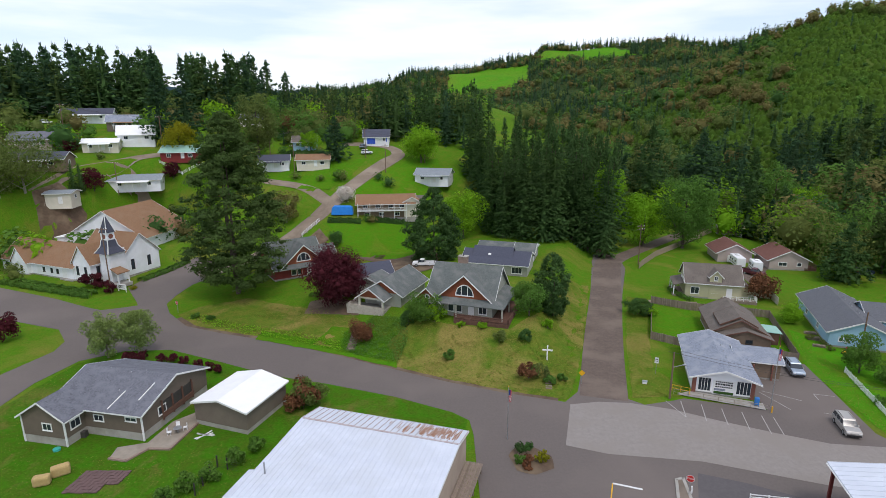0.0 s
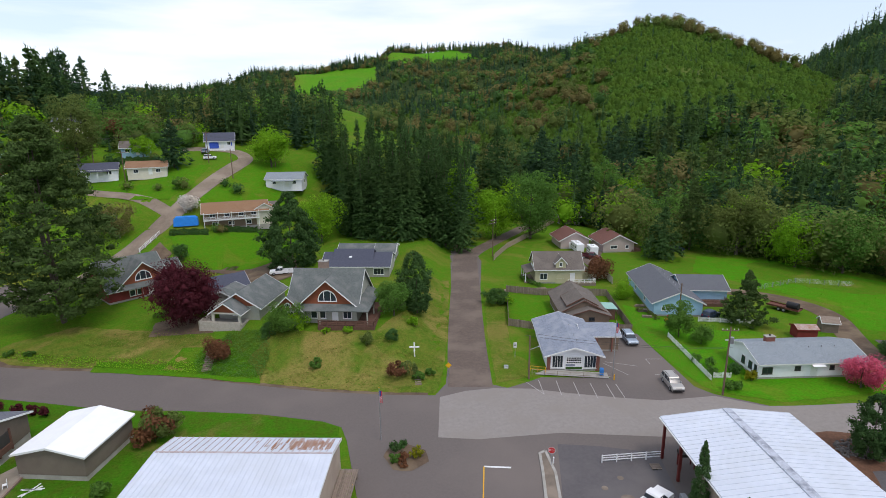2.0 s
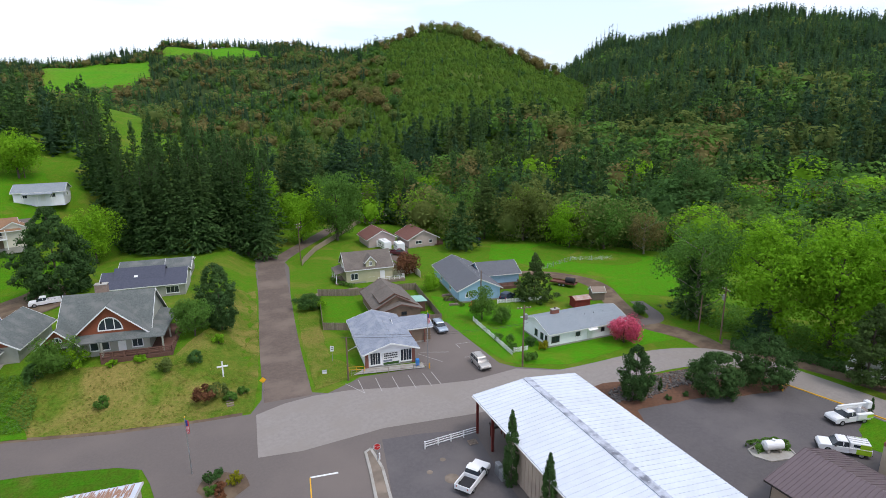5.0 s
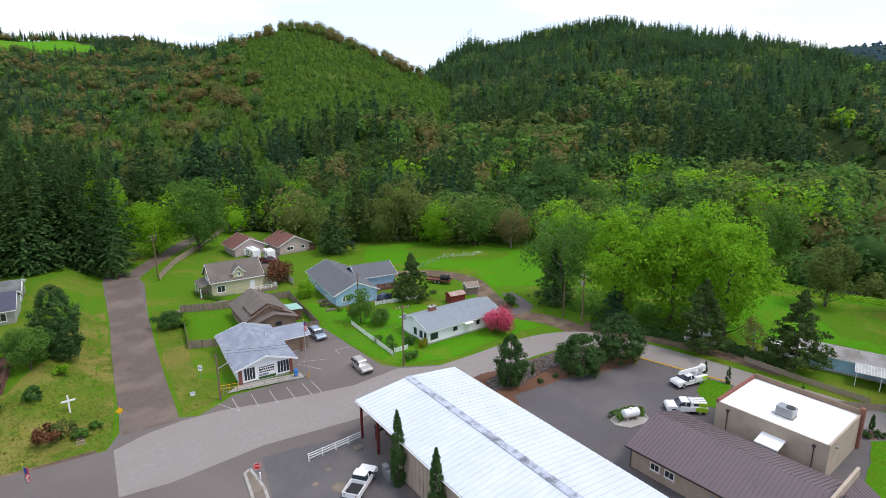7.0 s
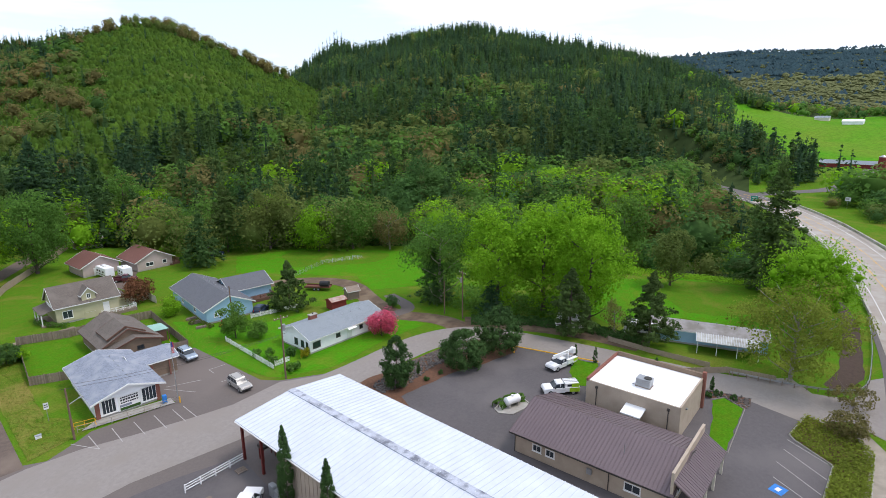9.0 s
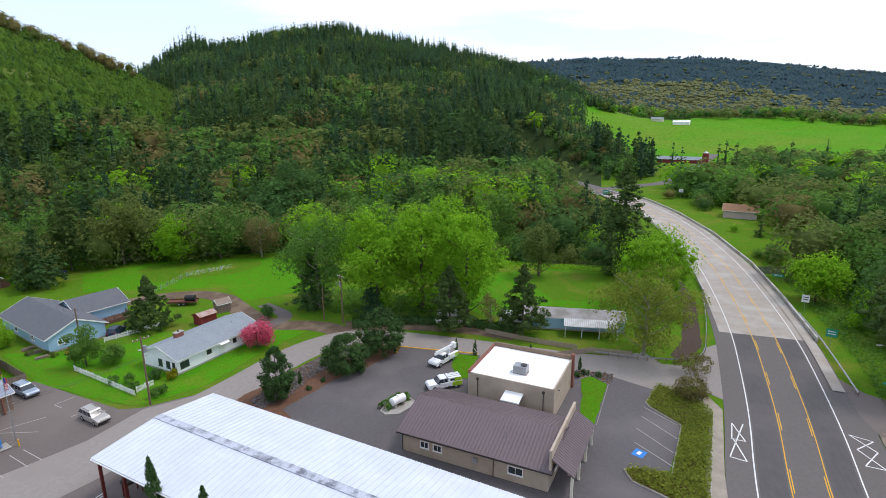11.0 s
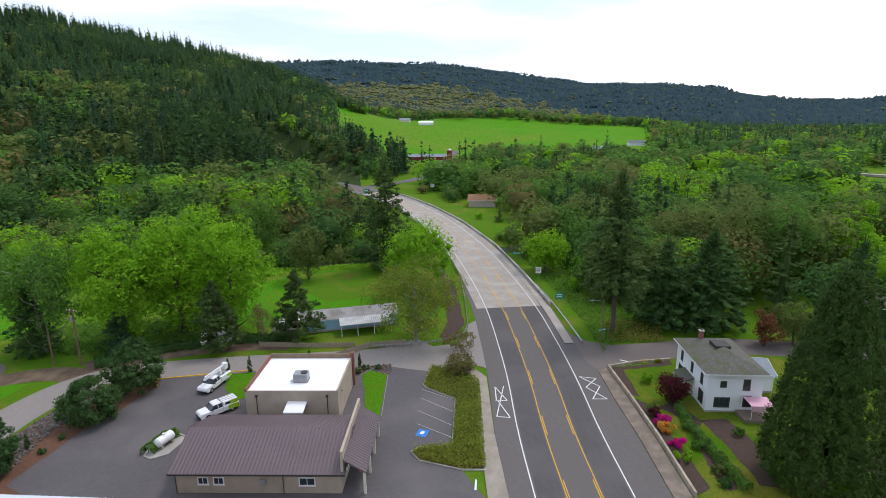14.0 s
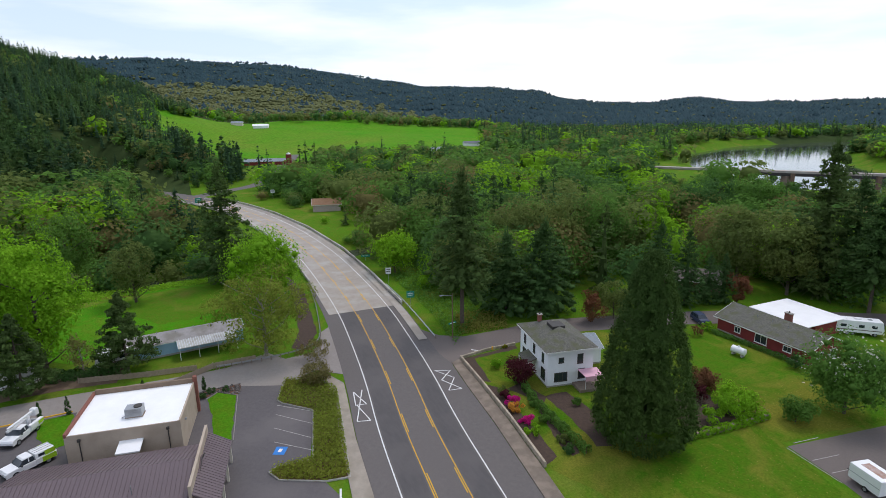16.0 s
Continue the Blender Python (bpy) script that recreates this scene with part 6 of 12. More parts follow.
# ---- beyond the highway ----
h = house("house", 67.7, -53.35, -13, "white two-storey clapboard house with grey hip roof", 0)
m = hip_block(h, 11.6, 7.7, 6.1, 2.0, "white_siding", "mossy_shingle", 0.55)
clapboards(h, m, 11.6, 7.7, 0.32, 5.9, "white_siding", "WN")
windows(h, m, 11.6, 7.7, [("W", 1.9, 1.0, 1.2, 1.7, 1), ("W", -1.6, 4.0, 0.9, 0.9, 1), ("W", 1.6, 3.6, 1.0, 1.6, 1), ("W", -1.6, 0.9, 2.2, 1.5, 3), ("N", -3.6, 3.6, 0.9, 1.6, 1), ("N", 0.4, 3.6, 0.9, 1.6, 1), ("N", 4.0, 3.6, 0.9, 1.6, 1), ("N", 4.2, 0.8, 1.6, 1.9, 2), ("N", -3.8, 0.8, 1.6, 1.9, 2)], "dark_trim")
slab(h, "porch_roof", [(-1.6, 3.85, 3.1), (2.2, 3.85, 3.1), (2.2, 5.6, 2.6), (-1.6, 5.6, 2.6)], 0.14, "mossy_shingle")
for x in (-1.5, 2.1):
    part("porch_post", boxed(x - 0.08, 5.4, 0, x + 0.08, 5.56, 2.5), "white_trim", h)
part("roof_hatch", boxed(-1.2, -1.1, 7.0, 1.2, 1.1, 8.14, bevel=0.04), "dark_trim", h, "dark roof platform")
chimney(h, 3.5, 1.4, 6.5, 8.6, 0.6, 0.6, "brick_red")
m = gable_block(h, 5.0, 6.0, 3.0, 1.2, "white_siding", "light_shingle", 0.3, 0.4, off=(3.0, -6.0, 0), turn=90)
part("deck", boxed(-8.6, -4.6, 0, -5.8, -0.4, 0.5), "weathered_wood", h)
aw = part("awning", boxed(-8.6, -4.4, 2.55, -5.9, -1.2, 2.62), "pink_canvas", h, "faded pink canvas awning")
for x, y in ((-8.5, -4.3), (-8.5, -1.3)):
    part("awning_pole", tubed((x, y, 0.5), (x, y, 2.55), 0.04), "white_trim", h)
slab(h, "valance", [(-8.62, -4.4, 2.6), (-8.62, -1.2, 2.6), (-8.66, -1.2, 1.9), (-8.66, -4.4, 1.9)], 0.03, "pink_canvas")

h = house("house", 57.5, -95.8, 177, "dark red ranch house with mossy grey roof", 0)
m = gable_block(h, 18, 8.6, 3.0, 1.8, "red_siding", "mossy_shingle", 0.5, 0.7)
windows(h, m, 18, 8.6, [("S", -4.6, 1.0, 1.3, 1.2, 2), ("S", 0.2, 0.7, 2.4, 1.7, 2), ("S", 5.2, 1.1, 1.6, 1.1, 2), ("E", -1.6, 1.0, 1.5, 1.2, 2), ("E", 1.8, 0.8, 1.5, 1.5, 2)])
chimney(h, 0.5, 2.0, 3.5, 5.6, 1.2, 0.7)
for k in range(3):
    roof_vent(h, -3 + 3 * k, -1.5, 4.3)
h = house("carport", 60.8, -107.0, 175, "red outbuilding with wide flat white roof", 0, "carport")
part("wall", boxed(-5.2, -2.6, 0, 5.6, 4.4, 2.7), "red_siding", h)
slab(h, "roof", [(-6.2, -5.6, 2.85), (6.2, -5.6, 2.85), (6.2, 5.2, 3.1), (-6.2, 5.2, 3.1)], 0.14, "white_membrane")
window(h, pose(2.6, -2.6, 1.0), 1.6, 1.1)
for x in (-6.0, 0, 6.0):
    part("post", boxed(x - 0.08, -5.5, 0, x + 0.08, -5.3, 2.7), "white_trim", h)
cottage(90, -107.5, 39, 19, 8, 3.0, 1.8, "brown_siding", "taupe_shingle", "brown-roofed house behind firs")
h = house("mobile_home", 107, 2, 94, "pale blue mobile home with grey roof and carport", 0, "mobile home")
m = gable_block(h, 20, 5.5, 2.6, 0.8, "blue_siding", "worn_metal_roof", 0.3, 0.3)
for k in range(6):
    roof_vent(h, -8 + 3.1 * k, -0.6 + 1.1 * (k % 2), 3.35)
windows(h, m, 20, 5.5, [("N", u, 1.0, 1.2, 0.9, 2) for u in (6.5, 8.2)], "dark_trim")
slab(h, "carport_roof", [(-8.5, 2.75, 2.7), (1.5, 2.75, 2.7), (1.5, 6.4, 2.35), (-8.5, 6.4, 2.35)], 0.1, "carport_tin")
for k in range(26):
    slab(h, "seam", [(-8.5 + 0.4 * k, 2.75, 2.74), (-8.44 + 0.4 * k, 2.75, 2.74), (-8.44 + 0.4 * k, 6.4, 2.39), (-8.5 + 0.4 * k, 6.4, 2.39)], 0.04, "white_metal_roof")
for x in (-8.3, -5.0, -1.8, 1.3):
    part("post", boxed(x - 0.05, 6.2, 0, x + 0.05, 6.3, 2.3), "white_trim", h)
# far roofs in the valley
for x, y, L, wall, roof in ((825, -86, 15, "cream_siding", "light_shingle"), (788, -112, 20, "white_siding", "white_membrane"), (500, -72, 34, "red_siding", "light_shingle"), (243, -60, 12, "pink_siding", "brown_shingle"), (330, -190, 16, "white_siding", "blue_grey_shingle"), (345, -205, 14, "white_siding", "teal_roof"),
                            (400, -205, 14, "blue_siding", "blue_grey_shingle"), (520, -250, 16, "white_siding", "light_shingle"), (300, -170, 10, "brown_siding", "taupe_shingle"), (560, -310, 18, "white_siding", "grey_shingle")):
    cottage(x, y, 75, L, 9, 3.2, 2.0, wall, roof, "distant pale house in the wooded valley")


# ---- vehicles ----
def wheel(parent, x, y, r=0.36, w=0.24):
    t = part("wheel", tubed((x, y - w / 2, r), (x, y + w / 2, r), r, n=18), "rubber", parent)
    s = 1 if y > 0 else -1
    part("rim", tubed((x, y + s * w * 0.42, r), (x, y + s * (w / 2 + 0.015), r), r * 0.6, n=14), "galvanised", t)


def shaped(outline, w, taper=None, bevel=0.06):
    """A side outline of (x, z) across the width w, narrowed upwards."""
    bm = bmesh.new()
    prism(bm, outline, -w / 2, w / 2, axis="y")
    if taper:
        z0, z1, k = taper
        for v in bm.verts:
            v.co.y *= 1 - k * max(0, min(1, (v.co.z - z0) / (z1 - z0)))
    if bevel:
        bmesh.ops.bevel(bm, geom=[e for e in bm.edges if len(e.link_faces) == 2 and e.calc_face_angle() > 0.5], offset=bevel, segments=2, affect="EDGES", profile=0.6)
    return bm


def lights(parent, front, back, y, z):
    for s in (-1, 1):
        part("headlight", boxed(front - 0.03, s * y - 0.17, z - 0.08, front + 0.02, s * y + 0.17, z + 0.08, bevel=0.02), "white_trim", parent)
        part("taillight", boxed(back - 0.02, s * y - 0.1, z - 0.02, back + 0.03, s * y + 0.1, z + 0.28, bevel=0.02), "sign_red", parent)
    part("front_bumper", boxed(front - 0.12, -y - 0.2, 0.38, front + 0.1, y + 0.2, 0.58, bevel=0.04), "black_plastic", parent)
    part("rear_bumper", boxed(back - 0.1, -y - 0.2, 0.4, back + 0.12, y + 0.2, 0.6, bevel=0.04), "black_plastic", parent)


def suv(x, y, turn, paint, label, z=None, long=4.9):
    k = long / 4.9
    c = thing("car", pose(x, y, (float(height(x, y)) if z is None else z) + 0.06, rz=turn), label, "car")
    part("body", shaped([(-2.4 * k, 0.32), (2.4 * k, 0.32), (2.42 * k, 0.75), (2.25 * k, 0.98), (1.1 * k, 1.08), (-2.35 * k, 1.1), (-2.45 * k, 0.7)], 1.9), paint, c)
    part("glasshouse", shaped([(-2.3 * k, 1.08), (1.15 * k, 1.06), (0.45 * k, 1.62), (-2.05 * k, 1.66)], 1.84, (1.05, 1.66, 0.16), 0.03), "window_glass", c)
    part("roof", shaped([(-2.12 * k, 1.62), (0.5 * k, 1.58), (0.35 * k, 1.74), (-1.9 * k, 1.77)], 1.6, None, 0.05), paint, c)
    for px in (-1.0 * k, 0.05 * k):
        for s in (-1, 1):
            part("pillar", boxed(px - 0.05, s * 0.87 - 0.05, 1.05, px + 0.05, s * 0.87 + 0.02 * s, 1.62), paint, c)
    for s in (-1, 1):
        part("roof_rack", tubed((-1.7 * k, s * 0.62, 1.8), (0.2 * k, s * 0.62, 1.79), 0.025, n=6), "black_plastic", c)
        part("mirror", boxed(0.75 * k, s * 1.0 - 0.1, 1.05, 0.95 * k, s * 1.0 + 0.1, 1.2, bevel=0.03), paint, c)
    for wx in (-1.45 * k, 1.5 * k):
        for s in (-1, 1):
            wheel(c, wx, s * 0.86)
    lights(c, 2.4 * k, -2.43 * k, 0.68, 0.78)
    return c


def pickup(x, y, turn, paint, label, z=None, load=None, long=5.6):
    c = thing("pickup_truck", pose(x, y, (float(height(x, y)) if z is None else z) + 0.06, rz=turn), label, "pickup truck")
    part("body", shaped([(-0.45, 0.4), (2.75, 0.4), (2.78, 0.85), (2.6, 1.12), (1.35, 1.18), (-0.45, 1.2)], 1.95), paint, c)
    part("bed_floor", boxed(-2.75, -0.95, 0.55, -0.45, 0.95, 0.7), "black_plastic", c)
    for s in (-1, 1):
        part("bed_side", boxed(-2.78, s * 0.96 - 0.06, 0.5, -0.45, s * 0.96 + 0.06, 1.2, bevel=0.03), paint, c)
    part("tailgate", boxed(-2.82, -0.95, 0.55, -2.74, 0.95, 1.2, bevel=0.02), paint, c)
    part("glasshouse", shaped([(-0.4, 1.18), (1.4, 1.16), (0.75, 1.78), (-0.3, 1.8)], 1.86, (1.15, 1.8, 0.16), 0.03), "window_glass", c)
    part("roof", shaped([(-0.38, 1.74), (0.85, 1.72), (0.7, 1.88), (-0.25, 1.9)], 1.58, None, 0.05), paint, c)
    for s in (-1, 1):
        part("pillar", boxed(0.18, s * 0.86 - 0.05, 1.15, 0.28, s * 0.86 + 0.03, 1.76), paint, c)
        part("mirror", boxed(1.0, s * 1.05 - 0.12, 1.15, 1.15, s * 1.05 + 0.12, 1.35, bevel=0.03), "black_plastic", c)
    for wx in (-1.75, 1.75):
        for s in (-1, 1):
            wheel(c, wx, s * 0.88, 0.4, 0.27)
    lights(c, 2.76, -2.8, 0.7, 0.85)
    if load == "canopy":
        part("canopy", shaped([(-2.75, 1.2), (-0.45, 1.2), (-0.5, 1.85), (-2.65, 1.85)], 1.9, (1.2, 1.9, 0.12), 0.05), "white_paint", c)
        for s in (-1, 1):
            part("canopy_window", boxed(-2.4, s * 0.93 - 0.01, 1.35, -0.8, s * 0.93 + 0.01, 1.7), "window_glass", c)
            part("stripe", boxed(-2.72, s * 1.03 - 0.005, 0.5, -1.15, s * 1.03 + 0.005, 1.18), "lime_paint", c, "lime green stripe")
            part("canopy_stripe", boxed(-2.66, s * 0.955 - 0.006, 1.22, -1.5, s * 0.955 + 0.006, 1.82), "lime_paint", c, "lime green canopy graphic")
        part("tailgate_stripe", boxed(-2.84, -0.8, 0.6, -2.825, 0.8, 1.15), "lime_paint", c)
        for yy in (-0.5, 0, 0.5):
            part("ladder_rail", tubed((-2.6, yy, 1.93), (-0.5, yy, 1.93), 0.03, n=6), "galvanised", c)
    if load == "bucket":
        for s in (-1, 1):
            part("tool_box", boxed(-2.95, s * 0.95 - 0.28, 0.75, -0.5, s * 0.95 + 0.2, 1.5, bevel=0.04), "white_paint", c)
            part("stripe", boxed(-2.9, s * 1.16 - 0.005, 0.9, -1.9, s * 1.16 + 0.005, 1.35), "lime_paint", c)
        part("turret", tubed((-1.6, 0, 0.7), (-1.6, 0, 2.0), 0.28), "white_paint", c)
        part("boom", boxed(-1.9, -0.16, 2.0, 2.1, 0.16, 2.3, bevel=0.03), "white_paint", c)
        part("boom", boxed(-2.8, -0.14, 2.34, 1.9, 0.14, 2.58, bevel=0.03), "white_paint", c)
        part("bucket", boxed(-3.3, -0.4, 1.75, -2.6, 0.4, 2.75, bevel=0.06), "white_paint", c)
        part("boom_rest", tubed((1.2, 0, 1.85), (1.2, 0, 2.05), 0.1), "black_plastic", c)
        part("beacon", tubed((0.2, 0, 1.88), (0.2, 0, 2.02), 0.09), "sign_yellow", c)
    return c


suv(54.35, 65.9, 255, "silver_paint", "silver estate suv parked nose-out in the asphalt lot")
suv(57.75, 82.8, 256, "blue_silver_paint", "pale blue-silver suv parked beside the fence")
pickup(34.7, 43.2, 25, "white_paint", "white pickup with empty dark bed in the dark lot")
pickup(-5.3, 136.6, 178, "white_paint", "white pickup on the drive behind the cottages", z=3.2)
pickup(84.3, 22.8, 155, "white_paint", "white bucket utility truck with lime stripe", load="bucket")
pickup(75.8, 20.4, 124, "white_paint", "white pickup with canopy and lime green tail", load="canopy")
pickup(81.3, 137.8, -50, "dark_red_paint", "dark red pickup on the gravel drive")
suv(70.9, -92.2, 160, "dark_blue_paint", "dark blue hatchback on the side street", long=4.3)
suv(80.8, 88.6, 20, "dark_blue_paint", "dark car beside the pale blue house", long=4.3)
suv(110.5, 138.0, 0, "dark_blue_paint", "dark car beside the fir at the field", long=4.4)
suv(-29.2, 211.8, 10, "white_paint", "white car parked up on the hill lane", long=4.4)
suv(-31.5, 219.5, 80, "blue_silver_paint", "blue car before the blue garage", long=4.4)
suv(-160, 226, 20, "white_paint", "white car parked high on the hillside", long=4.4)
pickup(46.8, 43.6, 80, "white_paint", "white pickup under the truck shed roof", z=0.05)


def camper(x, y, turn, long, label, z=0.0, motor=False):
    c = thing("camper", pose(x, y, z + 0.06, rz=turn), label, "camper")
    part("body", shaped([(-long / 2, 0.55), (long / 2 - 0.3, 0.55), (long / 2, 1.3), (long / 2 - 0.35, 2.9), (-long / 2, 2.9)], 2.35, None, 0.1), "white_paint", c)
    for u in (-0.3, 0.05, 0.3):
        for s in (-1, 1):
            part("window", boxed(u * long - 0.45, s * 1.18 - 0.015, 1.6, u * long + 0.45, s * 1.18 + 0.015, 2.15), "window_glass", c)
    for s in (-1, 1):
        part("stripe", boxed(-long / 2 + 0.1, s * 1.185 - 0.005, 1.05, long / 2 - 0.4, s * 1.185 + 0.005, 1.2), "taupe_siding", c)
        wheel(c, -0.1 * long, s * 1.05, 0.36)
        wheel(c, -0.1 * long - 0.85, s * 1.05, 0.36)
        if motor:
            wheel(c, 0.33 * long, s * 1.05, 0.38)
    part("roof_unit", boxed(-0.6, -0.4, 2.9, 0.5, 0.4, 3.15, bevel=0.06), "white_trim", c)
    part("roof_vent", boxed(0.2 * long, -0.3, 2.9, 0.2 * long + 0.6, 0.3, 3.0), "galvanised", c)
    if motor:
        part("windscreen", boxed(long / 2 - 0.1, -1.0, 1.5, long / 2 - 0.02, 1.0, 2.3), "window_glass", c)
    return c


camper(53.2, -113.2, 225, 8.2, "white and beige motorhome beside the red house", motor=True)
camper(81.5, 146.5, 80, 6.2, "white camper trailer on the drive")
camper(83.8, 141.5, 75, 4.6, "small white camper trailer on the drive")
camper(46.0, -117.5, 220, 5.0, "white trailer at the end of the drive")
camper(101.5, 26.0, 100, 5.5, "white camper half hidden under the firs")
camper(104.0, 13.5, 95, 5.2, "old white camper beside the mobile home")

c = thing("cargo_trailer", pose(27.0, -66.6, 0.06, rz=-15), "white box trailer with dented roof on the asphalt pad", "trailer")
part("box", boxed(-1.9, -1.25, 0.5, 1.9, 1.25, 2.35, bevel=0.05), "white_paint", c)
part("roof_dent", boxed(-1.4, -0.6, 2.35, 1.2, 0.5, 2.37), "rust", c, "rusty patched roof")
for s in (-1, 1):
    wheel(c, -0.3, s * 1.2, 0.34)
    part("panel_line", boxed(-1.85, s * 1.26 - 0.005, 1.35, 1.85, s * 1.26 + 0.005, 1.42), "galvanised", c)
part("drawbar", tubed((1.9, 0, 0.5), (3.1, 0, 0.45), 0.05), "black_plastic", c)

c = thing("flatbed_trailer", pose(98.6, 87.8, 0.06, rz=-68), "rusty flatbed trailer with a black tank", "trailer")
part("bed", boxed(-3.2, -1.1, 0.7, 3.2, 1.1, 0.85), "rusted_iron", c)
for s in (-1, 1):
    part("side_board", boxed(-3.2, s * 1.1 - 0.04, 0.85, 3.2, s * 1.1 + 0.04, 1.1), "rusted_iron", c)
    wheel(c, -0.6, s * 1.0, 0.4)
    wheel(c, 0.4, s * 1.0, 0.4)
part("tank", tubed((0.6, 0, 1.55), (2.8, 0, 1.55), 0.7, n=18), "black_plastic", c)


def gas_tank(x, y, turn, label):
    c = thing("propane_tank", pose(x, y, 0.09, rz=turn), label, "tank")
    bm = bmesh.new()
    for a, b, r0, r1 in ((-1.3, -1.15, 0.32, 0.55), (-1.15, 1.15, 0.6, 0.6), (1.15, 1.3, 0.55, 0.32)):
        tube(bm, (a, 0, 0.95), (b, 0, 0.95), r0, r1, 20)
    part("vessel", bm, "white_paint", c, smooth=False)
    part("valve_dome", tubed((0, 0, 1.5), (0, 0, 1.72), 0.2), "white_paint", c)
    for px in (-0.8, 0.8):
        part("saddle", boxed(px - 0.15, -0.5, 0, px + 0.15, 0.5, 0.5), "concrete", c)


gas_tank(68.7, 25.5, -30, "white propane tank on concrete saddles in the yard")
gas_tank(57.0, -84.9, 5, "white propane tank on the lawn by the red house")

# ---- fences, walls and rails ----
def fence_line(name, pts, label, board, h=1.7, style="board", gap=2.4, category="fence"):
    f = thing(name, pose(0, 0, 0), label, category)
    for a, b in zip(pts[:-1], pts[1:]):
        a, b = np.array(a, float), np.array(b, float)
        n = max(1, round(np.hypot(*(b - a)) / gap))
        turn = math.degrees(math.atan2(b[1] - a[1], b[0] - a[0]))
        seg = np.hypot(*(b - a)) / n
        def shaped(bm):
            me = bpy.data.meshes.new(name)
            bm.to_mesh(me)
            bm.free()
            me.materials.append(MATS[board])
            return me

        pieces = []
        if style == "board":
            k = max(1, int(seg / 0.2))
            pieces.append((shaped(boxed(0.008, -0.015, 0.05, seg / k - 0.008, 0.015, h)), [(i * seg / k, 0, -0.03 * (i % 3 == 1)) for i in range(k)]))
        elif style == "picket":
            k = int(seg / 0.17)
            pieces.append((shaped(boxed(0, -0.012, 0.08, 0.09, 0.012, h)), [(i * seg / k, 0, 0) for i in range(k)]))
            pieces.append((shaped(boxed(0, 0.012, 0, seg, 0.05, 0.08)), [(0, 0, 0.3), (0, 0, h - 0.3)]))
        elif style == "rail":
            pieces.append((shaped(boxed(0, -0.025, 0, seg, 0.025, 0.1)), [(0, 0, z) for z in (h * 0.35, h * 0.66, h - 0.06)]))
        elif style == "pipe":
            pieces.append((shaped(tubed((0, 0, 0), (seg, 0, 0), 0.03, n=6)), [(0, 0, h * 0.5), (0, 0, h)]))
        elif style == "wire":
            pieces.append((shaped(tubed((0, 0, 0), (seg, 0, 0), 0.012, n=4)), [(0, 0, z) for z in np.linspace(0.2, h - 0.05, 5)]))
        pm = bpy.data.meshes.new("post")
        bmp = boxed(-0.06, -0.06, 0, 0.06, 0.06, h + 0.08) if style != "pipe" else tubed((0, 0, 0), (0, 0, h + 0.02), 0.035, n=8)
        bmp.to_mesh(pm)
        bmp.free()
        pm.materials.append(MATS[board])
        for i in range(n):
            p = a + (b - a) * i / n
            q = a + (b - a) * (i + 1) / n
            z0, z1 = float(height(*p)), float(height(*q))
            rise = -math.degrees(math.atan2(z1 - z0, seg))
            for shape, offsets in pieces:
                for d in offsets:
                    o = new("board" if style in ("board", "picket") else "rail", shape)
                    o.parent = f
                    o.matrix_local = pose(p[0], p[1], z0, 0, rise, turn) @ pose(*d)
            o = new("post", pm)
            o.parent = f
            o.matrix_local = pose(p[0], p[1], z0, 0, 0, turn)
    return f


fence_line("picket_fence", [(66.0, 82.5), (61.4, 65.6)], "white picket fence along the lawn", "white_trim", 1.0, "picket", 2.0)
fence_line("picket_fence", [(62.4, 66.3), (65.2, 65.6)], "short white picket fence by the ranch house", "white_trim", 1.0, "picket", 1.5)
fence_line("picket_fence", [(77, 87.6), (86.5, 83.2)], "low white picket fence behind the fir", "white_trim", 1.0, "picket", 2.0)
fence_line("board_fence", [(46.5, 116), (39.2, 96.5), (44.1, 92.6), (49, 91.5)], "weathered grey-brown board fence round the lawn", "weathered_wood", 1.6)
fence_line("board_fence", [(46.6, 116.5), (53.4, 111.8), (61, 110), (67.6, 107)], "weathered board fence behind the brown house", "weathered_wood", 1.7)
fence_line("board_fence", [(67.6, 107), (64.5, 98), (60.6, 86.2), (52.5, 90.5)], "weathered brown board fence beside the lot", "weathered_wood", 1.7)
fence_line("board_fence", [(53.5, 144), (55.0, 146.5), (62.8, 156.9), (76, 170), (89, 183.5), (95.5, 190.5)], "long tan board fence along the lane", "tan_fence", 1.8)
fence_line("board_fence", [(69.5, 120.5), (75, 119), (74, 114.5)], "cream board screen beside the deck", "cream_siding", 1.8)
fence_line("rail_fence", [(-42.4, 160.1), (-38.3, 168.0)], "white rail fence beside the hill lane", "white_trim", 1.2, "rail")
fence_line("rail_fence", [(-99, 192.4), (-91, 191.6), (-84, 193.5)], "white rail fence on the hillside", "white_trim", 1.1, "rail")
fence_line("wire_fence", [(104, 100.6), (117.5, 102.5), (128, 96)], "grey wire fence across the field", "galvanised", 1.2, "wire", 3.0)
fence_line("wire_fence", [(-28.2, 53.2), (-27.7, 58.3), (-24.9, 57.4)], "dark chain-link fence beside the warehouse", "dark_trim", 1.6, "wire", 1.6)
fence_line("wire_fence", [(50.3, -64.4), (46.5, -66.0), (42.0, -71.0)], "thin wire garden fence", "weathered_wood", 1.3, "wire", 1.8)
fence_line("board_fence", [(99.0, 18), (96.5, 8), (95.3, 0.5)], "low tan fence behind the side street", "tan_fence", 1.0)
fence_line("board_fence", [(90.5, 5.0), (94.6, -2), (94.5, -9)], "low tan fence by the mobile home", "tan_fence", 1.1)
